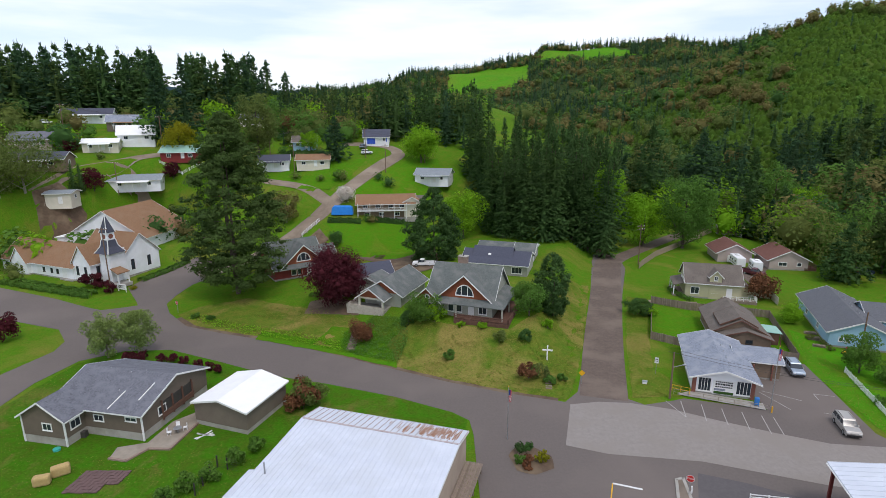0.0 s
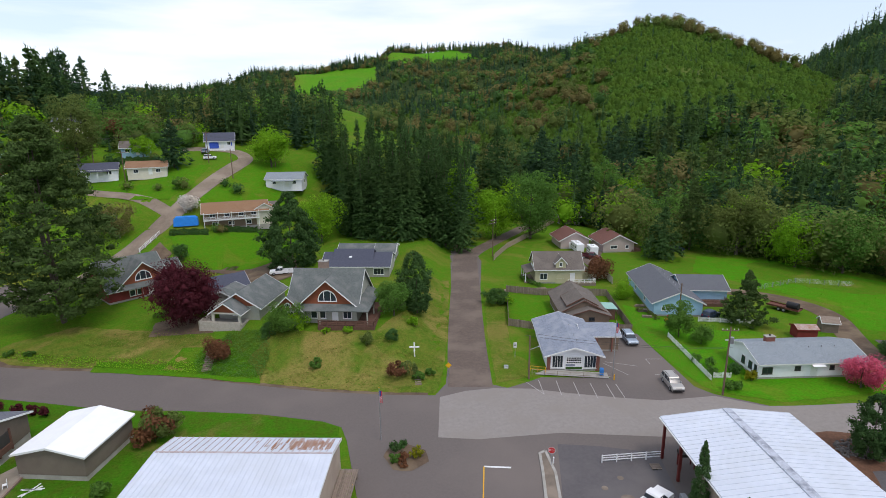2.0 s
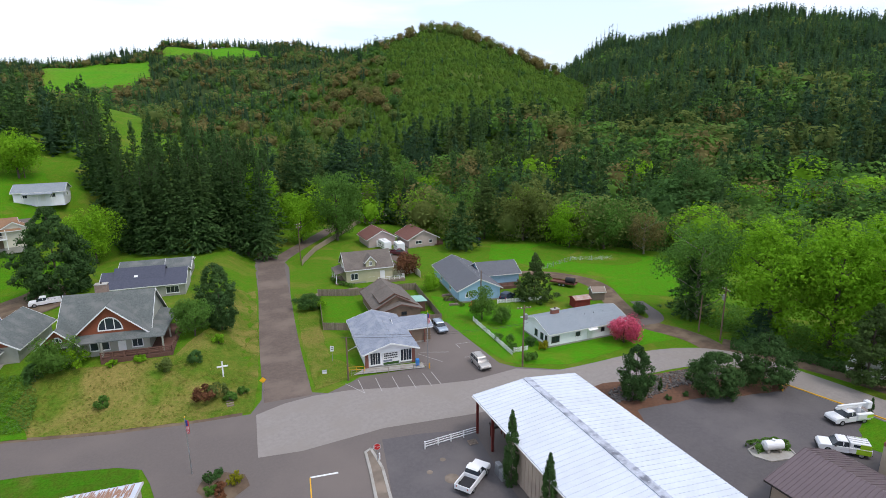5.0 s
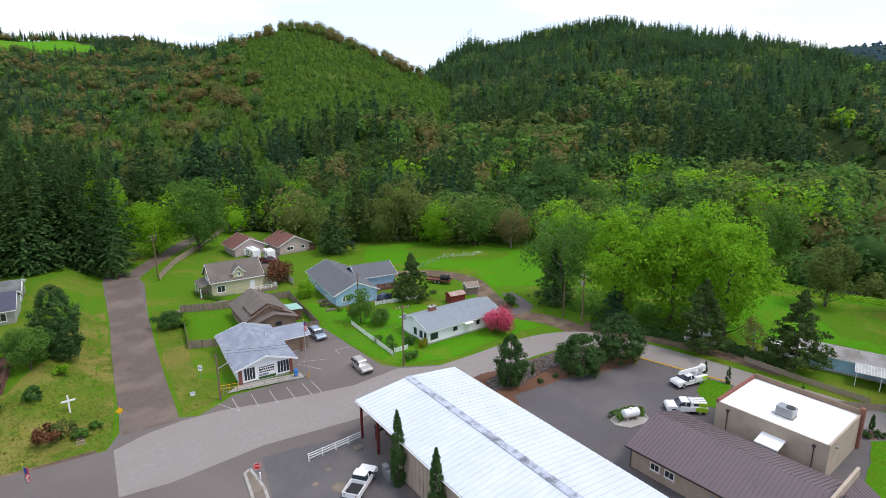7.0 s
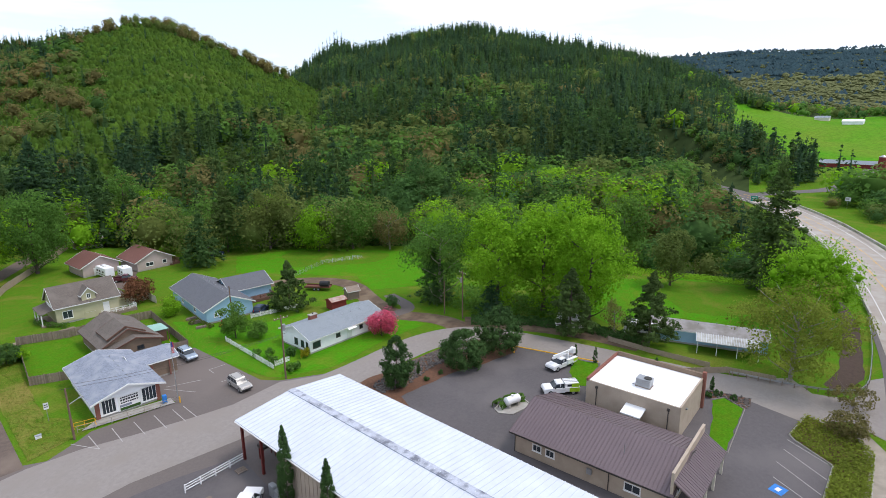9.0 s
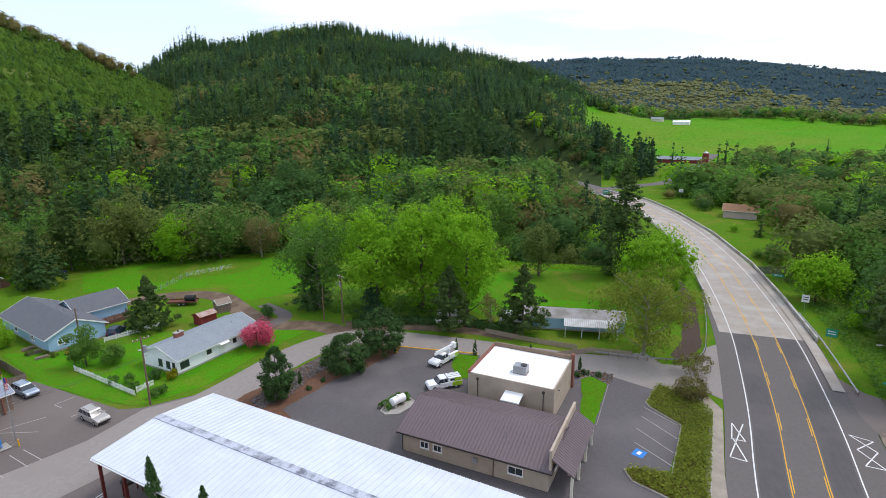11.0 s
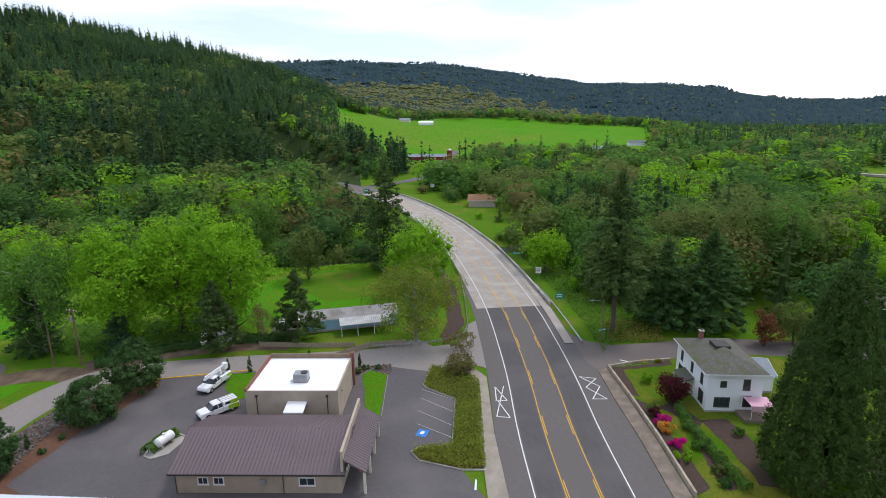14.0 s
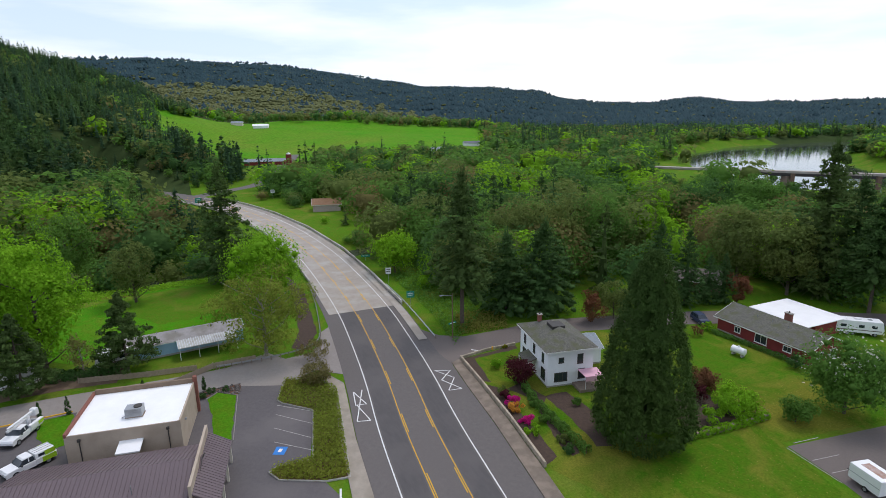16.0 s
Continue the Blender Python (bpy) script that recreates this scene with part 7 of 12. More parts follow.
fence_line("metal_rail", [(33.6, 51.7), (37.3, 51.1), (41.0, 50.5)], "white pipe barrier beside the shed", "white_paint", 1.1, "rail", 1.8, "barrier")
fence_line("ramp_rail", [(35.0, 75.6), (40.5, 73.0), (46.4, 70.6)], "pale pipe railing of the entrance ramp", "pale_concrete", 0.95, "pipe", 1.9, "railing")
fence_line("ramp_rail", [(35.2, 76.8), (37.4, 75.6), (37.0, 74.6)], "yellow pipe railing at the ramp corner", "sign_yellow", 1.0, "pipe", 1.3, "railing")
sheet("ramp", [(35.3, 75.4), (46.3, 70.7), (46.9, 72.6), (38, 76.4)], "concrete", 0.16, "concrete entrance ramp before the office", "ramp")


def wall_line(name, pts, h, w, material, label, category, cap=None):
    f = thing(name, pose(0, 0, 0), label, category)
    for a, b in zip(pts[:-1], pts[1:]):
        ln = math.hypot(b[0] - a[0], b[1] - a[1])
        turn = math.degrees(math.atan2(b[1] - a[1], b[0] - a[0]))
        n = max(1, round(ln / 0.62))
        bm = boxed(0.01, -w / 2, -0.5, ln / n - 0.01, w / 2, h, bevel=0.015)
        me = bpy.data.meshes.new("block")
        bm.to_mesh(me)
        bm.free()
        me.materials.append(MATS[material])
        for i in range(n):
            k = i / n
            o = new("block", me)
            o.parent = f
            o.matrix_local = pose(a[0] + (b[0] - a[0]) * k, a[1] + (b[1] - a[1]) * k, 0, rz=turn)
    return f


wall_line("retaining_wall", [(46.9, -36.2), (58.0, -38.3), (68.5, -39.9), (78.3, -41.2)], 0.75, 0.3, "block_tan", "low tan block retaining wall beside the pavement", "wall")
wall_line("retaining_wall", [(78.5, -41.4), (79.2, -47), (79.0, -53)], 0.5, 0.3, "block_tan", "low block wall turning along the side street", "wall")
wall_line("garden_wall", [(43.2, -55.5), (42.3, -62.5), (41.6, -70.2)], 0.8, 0.35, "stone_chimney", "low mossy stone wall of the kitchen garden", "wall")
sheet("pavement", [(47.3, -33.8), (58.3, -35.9), (68.8, -37.5), (77.5, -39.1), (78.3, -41.0), (68.5, -39.6), (58, -38.0), (47, -35.9), (30, -32.5), (30, -30.4)], "concrete_dark", 0.17, "concrete pavement along the highway", "pavement", flat=0.0, thick=0.14)
sheet("pavement", [(82.9, -17.6), (84, -18.6), (79, -20.4), (74.5, -19.6), (63.4, -17.5), (51.5, -15.9), (30, -12.8), (30, -10.6), (52.0, -13.6), (66.2, -15.9), (75, -18.0)], "pale_concrete", 0.17, "pale concrete pavement beside the hedge island", "pavement", flat=0.0, thick=0.14)

# bridge parapets
def parapet(line, d, label, h=0.85):
    f = thing("bridge_rail", pose(0, 0, 0), label, "railing")
    p = np.array(offset_line(line, d))
    seg = np.r_[0, np.cumsum(np.hypot(*np.diff(p, axis=0).T))]
    step = 2.6
    n = int(seg[-1] / step)
    bm = boxed(-0.14, -0.16, 0, 0.14, 0.16, h - 0.14)
    pm = bpy.data.meshes.new("post")
    bm.to_mesh(pm)
    bm.free()
    pm.materials.append(MATS["rail_concrete"])
    for i in range(n):
        a = [np.interp(i * step, seg, p[:, k]) for k in (0, 1)]
        b = [np.interp((i + 1) * step, seg, p[:, k]) for k in (0, 1)]
        turn = math.degrees(math.atan2(b[1] - a[1], b[0] - a[0]))
        ln = math.hypot(b[0] - a[0], b[1] - a[1])
        o = new("post", pm)
        o.parent = f
        o.matrix_local = pose(a[0], a[1], 0.1, rz=turn)
        o = part("top_rail", boxed(0, -0.2, h - 0.12, ln + 0.01, 0.2, h + 0.1), "rail_concrete", f)
        o.matrix_local = pose(a[0], a[1], 0.1, rz=turn)
        o = part("lower_rail", boxed(0, -0.1, 0.12, ln + 0.01, 0.1, 0.4), "rail_concrete", f)
        o.matrix_local = pose(a[0], a[1], 0.1, rz=turn)


parapet(HWY[7:13], 8.0, "pale concrete balustrade on the north side of the bridge")
parapet(HWY[6:13], -8.6, "pale concrete balustrade on the south side of the bridge")
ribbon("bridge_walk", offset_line(HWY[5:13], -7.6), 1.7, "bridge_concrete", 0.22, "raised concrete walkway of the bridge", "walkway", flat=0.0)
b = thing("bridge", pose(0, 0, 0), "concrete girder bridge under the highway", "bridge")
bl = np.array(HWY[7:13])
for (x0, y0), (x1, y1) in zip(bl[:-1], bl[1:]):
    turn = math.degrees(math.atan2(y1 - y0, x1 - x0))
    ln = math.hypot(x1 - x0, y1 - y0)
    part("girder", boxed(-0.3, -7.7, -1.5, ln + 0.3, 7.7, -0.02), "bridge_concrete", b).matrix_local = pose(x0, y0, 0, rz=turn)
    part("pier", boxed(ln / 2 - 0.6, -5.5, -9, ln / 2 + 0.6, 5.5, -1.5), "bridge_concrete", b).matrix_local = pose(x0, y0, 0, rz=turn)
b = thing("river_bridge", pose(0, 0, 0), "distant low bridge crossing the river on piers", "bridge")
a0, a1 = np.array((330, -296)), np.array((120, -440))
turn = math.degrees(math.atan2(*(a1 - a0)[::-1]))
ln = float(np.hypot(*(a1 - a0)))
part("deck", boxed(0, -3, 0.2, ln, 3, 1.6), "bridge_concrete", b).matrix_local = pose(*a0, 0, rz=turn)
for k in (0.32, 0.5, 0.68, 0.83, 0.95):
    part("pier", boxed(ln * k - 1.2, -2.6, -12, ln * k + 1.2, 2.6, 0.2), "pole_wood", b).matrix_local = pose(*a0, 0, rz=turn)


def guard_rail(pts, label):
    f = thing("guard_rail", pose(0, 0, 0), label, "guard rail")
    p = np.array(pts, float)
    for _ in range(2):
        q = np.empty((2 * len(p) - 2, 2))
        q[0::2], q[1::2] = p[:-1] * 0.75 + p[1:] * 0.25, p[:-1] * 0.25 + p[1:] * 0.75
        p = np.vstack([p[:1], q, p[-1:]])
    for a, b in zip(p[:-1], p[1:]):
        turn = math.degrees(math.atan2(b[1] - a[1], b[0] - a[0]))
        ln = float(np.hypot(*(b - a)))
        bm = bmesh.new()
        prism(bm, [(-0.02, 0.42), (0.06, 0.48), (-0.02, 0.56), (0.06, 0.64), (-0.02, 0.72), (-0.05, 0.72), (-0.05, 0.42)], 0, ln + 0.02, axis="x")
        part("beam", bm, "galvanised", f).matrix_local = pose(a[0], a[1], 0.05, rz=turn)
        part("post", boxed(-0.07, -0.16, 0, 0.07, -0.05, 0.7), "weathered_wood", f).matrix_local = pose(a[0], a[1], 0.05, rz=turn)


guard_rail([(94.0, -2.5), (93.6, -9), (93.8, -15.5), (95.5, -19.6), (99, -21.6), (106, -23.0), (116, -24.8), (128, -26.4)], "galvanised guard rail curving from side street to bridge")
guard_rail([(88.5, -41.0), (100, -42.4), (112, -43.6), (124, -44.2)], "galvanised guard rail before the bridge")

# ---- poles, lamps, signs ----
def utility_pole(x, y, h=10.5, arms=1, turn=0, transformer=False, lamp=False, z=None):
    p = thing("utility_pole", pose(x, y, float(height(x, y)) if z is None else z, rz=turn), "brown wooden utility pole with crossarm", "utility pole")
    part("pole", tubed((0, 0, -0.5), (0, 0, h), 0.16, 0.11, 9), "pole_wood", p)
    for k in range(arms):
        part("crossarm", boxed(-1.2, -0.06, h - 0.6 - 0.9 * k, 1.2, 0.06, h - 0.46 - 0.9 * k), "pole_wood", p)
        for u in (-1.1, -0.5, 0.5, 1.1):
            part("insulator", tubed((u, 0, h - 0.46 - 0.9 * k), (u, 0, h - 0.28 - 0.9 * k), 0.05), "white_trim", p)
    if transformer:
        part("transformer", tubed((0.35, 0, h - 2.6), (0.35, 0, h - 1.6), 0.28, n=12), "galvanised", p)
    if lamp:
        part("lamp_arm", tubed((0, 0, h - 2.4), (1.6, 0, h - 2.0), 0.035, n=6), "galvanised", p)
        part("lamp_head", boxed(1.4, -0.12, h - 2.1, 2.0, 0.12, h - 1.96, bevel=0.03), "galvanised", p)
    return p


utility_pole(59.9, 61.5, 11.0, 1, -20, True)
utility_pole(33.9, 74.4, 7.5, 0, 0, False, True)
utility_pole(54.8, 148.5, 11.5, 2, 20, False)
utility_pole(43.5, 163.5, 10, 1, 30)
utility_pole(100.5, 197, 11, 1, 30)
utility_pole(97.0, 47.5, 10.5, 1, 60, True, True)
utility_pole(97.8, 52.2, 7.5, 0, 0)
utility_pole(73.5, 89.2, 8.0, 0, 0)
utility_pole(-79.0, 123.6, 16.0, 1, 10)
for x, y, hh in ((-41.5, 214.0, 11), (-29.0, 207.0, 11), (-20.5, 196.0, 10), (-7.0, 210, 10), (-103.5, 205, 12), (-141, 208, 12), (-108, 181, 11), (-64, 205, 11), (-53, 196, 10)):
    utility_pole(x, y, hh, 1, 20)
POLE_LINES = [((-141, 208), (-103.5, 205), 11.5), ((-103.5, 205), (-64, 205), 11), ((-64, 205), (-41.5, 214), 10.6), ((-41.5, 214), (-29, 207), 10.6), ((-29, 207), (-7, 210), 10), ((54.8, 148.5), (43.5, 163.5), 10), ((33.9, 74.4), (59.9, 61.5), 8.0)]
for (x0, y0), (x1, y1), hh in POLE_LINES:
    wire = thing("power_line", pose(0, 0, 0), "thin dark overhead wires between poles", "cable")
    for off in (-0.9, 0.9):
        cu, last = bmesh.new(), None
        gx, gy = (x1 - x0) / math.hypot(x1 - x0, y1 - y0), (y1 - y0) / math.hypot(x1 - x0, y1 - y0)
        for k in range(13):
            t = k / 12
            x, y = x0 + (x1 - x0) * t + off, y0 + (y1 - y0) * t
            z = (float(height(x0, y0)) * (1 - t) + float(height(x1, y1)) * t) + hh - 0.3 - 1.4 * 4 * t * (1 - t) * 0.5
            ring = [cu.verts.new((x - gy * 0.02 * a, y + gx * 0.02 * a, z + 0.02 * b)) for a, b in ((1, 0), (0, 1), (-1, 0), (0, -1))]
            if last:
                for m in range(4):
                    cu.faces.new((last[m], last[m - 1], ring[m - 1], ring[m]))
            last = ring
        part("wire", cu, "dark_trim", wire)

lp = thing("street_lamp", pose(87.3, -44.2, 0.0, rz=100), "wooden street lamp pole with metal arm", "street lamp")
part("pole", tubed((0, 0, -0.4), (0, 0, 9.0), 0.13, 0.1), "pole_wood", lp)
part("arm", tubed((0, 0, 8.6), (2.4, 0, 9.1), 0.04, n=6), "galvanised", lp)
part("head", boxed(2.1, -0.16, 8.98, 2.9, 0.16, 9.14, bevel=0.04), "galvanised", lp)
part("street_sign", boxed(-0.9, -0.02, 2.9, 0.9, 0.02, 3.25), "sign_green", lp, "green street name plate")
for k in range(4):
    part("lettering_bar", boxed(-0.65 + 0.33 * k, 0.021, 3.0, -0.42 + 0.33 * k, 0.028, 3.15), "sign_white", lp)


def sign(x, y, turn, shape, size, face_mat, label, h=2.1, post="galvanised"):
    s = thing("road_sign", pose(x, y, float(height(x, y)), rz=turn), label, "sign")
    part("post", tubed((0, 0, -0.3), (0, 0, h + (size if shape != 'rect' else size[1]) * 0.5), 0.04), post, s)
    bm = bmesh.new()
    if shape == "oct":
        pts = [(math.cos(radians(22.5 + 45 * i)) * size / 2 / math.cos(radians(22.5)), h + math.sin(radians(22.5 + 45 * i)) * size / 2 / math.cos(radians(22.5))) for i in range(8)]
    elif shape == "diamond":
        pts = [(0, h - size * 0.7), (size * 0.7, h), (0, h + size * 0.7), (-size * 0.7, h)]
    else:
        w, q = size
        pts = [(-w / 2, h - q / 2), (w / 2, h - q / 2), (w / 2, h + q / 2), (-w / 2, h + q / 2)]
        size = q
    prism(bm, pts, -0.07, -0.045, axis="y")
    plate = part("plate", bm, face_mat, s)
    return s, plate


def lettering(parent, text, size, m, material="sign_white"):
    cu = bpy.data.curves.new("lettering", "FONT")
    cu.body, cu.size, cu.align_x, cu.align_y, cu.extrude = text, size, "CENTER", "CENTER", 0.004
    tmp = bpy.data.objects.new("lettering", cu)
    me = bpy.data.meshes.new_from_object(tmp)
    bpy.data.objects.remove(tmp)
    me.materials.append(MATS[material])
    o = new("lettering", me)
    o.parent = parent
    o.matrix_local = m
    return o


for x, y, turn in ((27.4, 52.9, -27), (-57.5, 111.5, -30)):
    s, plate = sign(x, y, turn, "oct", 0.85, "sign_red", "red octagonal stop sign on a metal post", 2.25)
    lettering(plate, "STOP", 0.3, pose(0, -0.075, 2.25, 90, 0, 0))
    bm = bmesh.new()
    ring = [[(math.cos(radians(22.5 + 45 * i)) * q, 2.25 + math.sin(radians(22.5 + 45 * i)) * q) for i in range(8)] for q in (0.46, 0.42)]
    vo, vi = [[bm.verts.new((a, -0.074, b)) for a, b in r] for r in ring]
    for i in range(8):
        bm.faces.new((vo[i], vo[(i + 1) % 8], vi[(i + 1) % 8], vi[i]))
    part("border", bm, "sign_white", plate)
sign(21.7, 78.9, -10, "diamond", 0.75, "sign_yellow", "yellow diamond warning sign by the lane", 2.0)
for x, y, w, q, mat, lab, hh in ((107.0, -43.8, 1.7, 1.5, "sign_green", "green route sign behind the pavement", 3.0), (125.7, -45.6, 1.4, 1.6, "sign_white", "white sign beside the bridge", 3.4), (150, -47.5, 2.6, 0.7, "sign_green", "small green sign by the bridge end", 1.6), (34.8, 82.4, 0.6, 1.0, "sign_white", "grey sign on a post in the verge", 2.4), (268, -8, 2.6, 2.2, "sign_green", "green highway sign beyond the bridge", 5.0), (290, -44, 2.0, 1.6, "sign_white", "white highway sign beyond the bridge", 4.0)):
    s, plate = sign(x, y, math.degrees(math.atan2(y, x)) - 90, "rect", (w, q), mat, lab, hh)
    for k in range(2):
        part("lettering_bar", boxed(-w * 0.35, -0.078, hh + q * (0.12 - 0.3 * k), w * 0.35, -0.071, hh + q * (0.24 - 0.3 * k)), "sign_white" if mat == "sign_green" else "dark_trim", plate)

cr = thing("cross", pose(17.4, 85.2, float(height(17.4, 85.2)), rz=-12), "plain white wooden cross on the grass bank", "cross")
part("upright", boxed(-0.11, -0.08, -0.4, 0.11, 0.08, 2.7, bevel=0.01), "white_paint", cr)
part("arm", boxed(-0.85, -0.085, 1.75, 0.85, 0.085, 1.97, bevel=0.01), "white_paint", cr)

def flag_pole(x, y, h, flag, label):
    f = thing("flagpole", pose(x, y, 0, rz=-20), label, "flagpole")
    part("pole", tubed((0, 0, 0), (0, 0, h), 0.07, 0.04), "galvanised", f)
    part("ball", tubed((0, 0, h), (0, 0, h + 0.14), 0.07, 0.05), "sign_yellow", f)
    if flag:
        fl = part("flag", boxed(0.05, -0.03, h - 2.1, 0.38, 0.03, h - 0.4), "flag_red", f, "limp red and white striped flag with blue corner")
        part("flag_corner", boxed(0.05, -0.04, h - 1.1, 0.26, 0.04, h - 0.38), "flag_blue", fl)
        for k in range(3):
            part("flag_stripe", boxed(0.1 + 0.09 * k, -0.036, h - 2.05, 0.13 + 0.09 * k, 0.036, h - 1.15), "sign_white", fl)


flag_pole(8.3, 64.0, 7.6, True, "metal flagpole with limp flag beside the planter")
flag_pole(47.6, 71.8, 9.5, True, "tall flagpole before the small office")
ft = thing("flag", pose(62.2, 10.85, 0, rz=259) @ pose(12.3, -5.2, 2.0, 35, 0, 200), "small striped flag on a porch post", "flag")
part("staff", tubed((0, 0, 0), (0, 0, 1.6), 0.02, n=6), "pole_wood", ft)
fl = part("cloth", boxed(0.0, -0.02, 0.6, 0.7, 0.02, 1.5), "flag_red", ft)
part("canton", boxed(0.0, -0.03, 1.1, 0.3, 0.03, 1.5), "flag_blue", fl)
for k in range(3):
    part("stripe", boxed(0.02, -0.026, 0.68 + 0.13 * k, 0.7, 0.026, 0.74 + 0.13 * k), "sign_white", fl)

# ---- markings and small yard things ----
mk = thing("road_marking", pose(0, 0, 0), "worn white parking lines by the office", "road marking", kind="structure")
for a, b in (((35.2, 73.5), (34.1, 69.1)), ((37.8, 72.5), (36.5, 68.0)), ((40.2, 71.3), (39.0, 67.0)), ((42.6, 70.3), (41.3, 65.7)), ((44.9, 69.4), (43.7, 64.9)), ((46.3, 68.9), (45.2, 64.5)), ((33.0, 73.6), (34.1, 69.1)),
             ((56.2, 75.4), (58.9, 74.6)), ((56.2, 75.4), (55.8, 73.6)), ((54.2, 70.0), (55.6, 69.4)), ((56.6, 87.2), (55.0, 81.8)), ((48.3, 76.1), (50.0, 70.9)), ((48.9, 76.4), (53.2, 73.4)), ((19.5, 55.0), (22.6, 53.9))):
    ribbon("line", [a, b], 0.12 if a[0] != 19.5 else 0.3, "worn_line" if a[0] != 19.5 else "white_line", 0.075, flat=0.0, parent=mk, round_off=False)
for a, b in (((19.5, 55.0), (18.2, 51.4)), ((18.2, 51.4), (15.5, 44)), ((3.9, 57.0), (3.4, 55.1)), ((3.1, 54.4), (2.7, 52.7)), ((2.2, 51), (1.2, 47))):
    ribbon("yellow_line", [a, b], 0.14, "yellow_line", 0.075, flat=0.0, parent=mk, round_off=False)
mk = thing("road_marking", pose(0, 0, 0), "white bay lines and blue access mark", "road marking", kind="structure")
for a, b in (((74.4, -9.0), (69.7, -13.1)), ((71.0, -8.1), (66.3, -12.2)), ((67.5, -7.6), (63.4, -11.7)), ((77.0, -9.6), (73.2, -13.6))):
    ribbon("line", [a, b], 0.1, "worn_line", 0.085, flat=0.0, parent=mk, round_off=False)
ribbon("access_mark", [(65.9, -8.4), (64.4, -7.6)], 1.5, "blue_paint", 0.085, flat=0.0, parent=mk, round_off=False)
ribbon("access_symbol", [(65.5, -8.2), (64.9, -7.8)], 0.5, "white_line", 0.09, flat=0.0, parent=mk, round_off=False)
ribbon("arrow", [(54.4, -12.9), (52.6, -12.4)], 0.25, "white_line", 0.085, flat=0.0, parent=mk, round_off=False)
for line in ([(66.6, -20.7), (67.2, -18.9)], [(67.2, -18.9), (75.6, -22.3)], [(66.6, -20.7), (71.6, -20.2)], [(71.2, -21.6), (71.6, -19.9)], [(75.6, -20.9), (71.2, -21.6)], [(71.4, -20.0), (75.6, -20.9)]):
    ribbon("hatch", line, 0.16, "white_line", 0.1, flat=0.0, parent=highway_marks, round_off=False)
for line in ([(76.3, -35.2), (75.2, -37.6)], [(69.2, -34.3), (68.8, -36.4)], [(69.2, -34.3), (72.6, -37.0)], [(72.8, -34.8), (68.8, -36.4)], [(72.8, -34.8), (75.2, -37.6)], [(76.3, -35.2), (72.6, -37.0)]):
    ribbon("hatch", line, 0.16, "white_line", 0.1, flat=0.0, parent=highway_marks, round_off=False)
ribbon("stop_line", [(80.8, -44.6), (79.6, -45.8)], 0.3, "white_line", 0.1, flat=0.0, parent=highway_marks, round_off=False)
lt = thing("road_marking", pose(0, 0, 0), "faded white lines on the asphalt pad", "road marking", kind="structure")
for a, b in (((36.4, -67.5), (35.7, -71.6)), ((33.1, -66.0), (32.3, -70.1)), ((36.1, -65.8), (29.0, -64.7)), ((30.6, -65.6), (29.8, -69.5))):
    ribbon("line", [a, b], 0.1, "worn_line", 0.07, flat=0.0, parent=lt, round_off=False)
for x, y, rr in ((31.5, 47.5, 0.38), (34.2, 48.6, 0.38), (33.0, 45.0, 0.9)):
    o = link_mesh("manhole_cover", tubed((x, y, 0.066), (x, y, 0.078), rr, n=24), "concrete_dark")
    tagged(o, "round iron cover set in dark asphalt", "manhole cover")


def kerb(pts, label, material="concrete", w=0.2, h=0.15):
    f = thing("kerb", pose(0, 0, 0), label, "kerb", kind="structure")
    p = np.array(pts, float)
    for a, b in zip(p[:-1], p[1:]):
        ln = float(np.hypot(*(b - a)))
        o = part("kerb_stone", boxed(-0.05, -w / 2, -0.2, ln + 0.05, w / 2, h, bevel=0.02), material, f)
        o.matrix_local = pose(a[0], a[1], 0.05, rz=math.degrees(math.atan2(b[1] - a[1], b[0] - a[0])))


kerb([(27.1, 55.5), (28.0, 55.8), (27.3, 51.5), (25.5, 46.5), (23, 39), (21.7, 39.4), (24.0, 47), (25.9, 52), (27.1, 55.5)], "worn concrete kerb round the divider", w=0.35)
sheet("divider", [(27.1, 55.4), (27.9, 55.7), (27.2, 51.5), (25.4, 46.5), (22.9, 39), (21.8, 39.4), (24.1, 47), (26.0, 52)], "concrete_dark", 0.16, "concrete traffic divider", "divider")
HEDGE_EDGE = [(78.4, -9.9), (84.6, -12.2), (82.3, -17.3), (77.8, -18.9), (66, -16.6), (55.9, -14.5), (56.5, -11.6), (59.2, -6.8), (61.2, -6.0), (62.0, -7.2), (61.5, -11.4), (68, -12.9), (73.1, -14.1), (77.2, -10.4), (78.4, -9.9)]
kerb(HEDGE_EDGE, "concrete kerb round the hedge island")
sheet("planting_bed", HEDGE_EDGE[:-1], "bark_mulch", 0.1, "mulched hedge island", "bed")
kerb([(86.0, 31.8), (88.6, 33), (88.9, 24), (89, 17.6)], "yellow-painted kerb of the yard", "yellow_line")
kerb([(66.6, 27.4), (69.6, 27.2), (71.5, 25), (70, 23), (66.4, 24.6), (65.8, 26.4), (66.6, 27.4)], "kerb round the gas tank pad")
sheet("planting_bed", [(66.6, 27.3), (69.6, 27.1), (71.4, 25), (70, 23.1), (66.5, 24.7), (65.9, 26.4)], "concrete", 0.085, "concrete tank pad", "pad")
kerb([(70.2, -0.6), (70.4, -2.8), (83, -4.7), (85.4, -2), (83.8, -0.2)], "kerb round the small lawn", "chip_seal", 0.12, 0.1)
sheet("planting_bed", [(84.2, 0.6), (86.6, 0.4), (86.9, -5.5), (84.2, -5.4), (83.2, -4.7), (85.3, -2)], "bark_mulch", 0.085, "mulch strip by the office lawn", "bed")

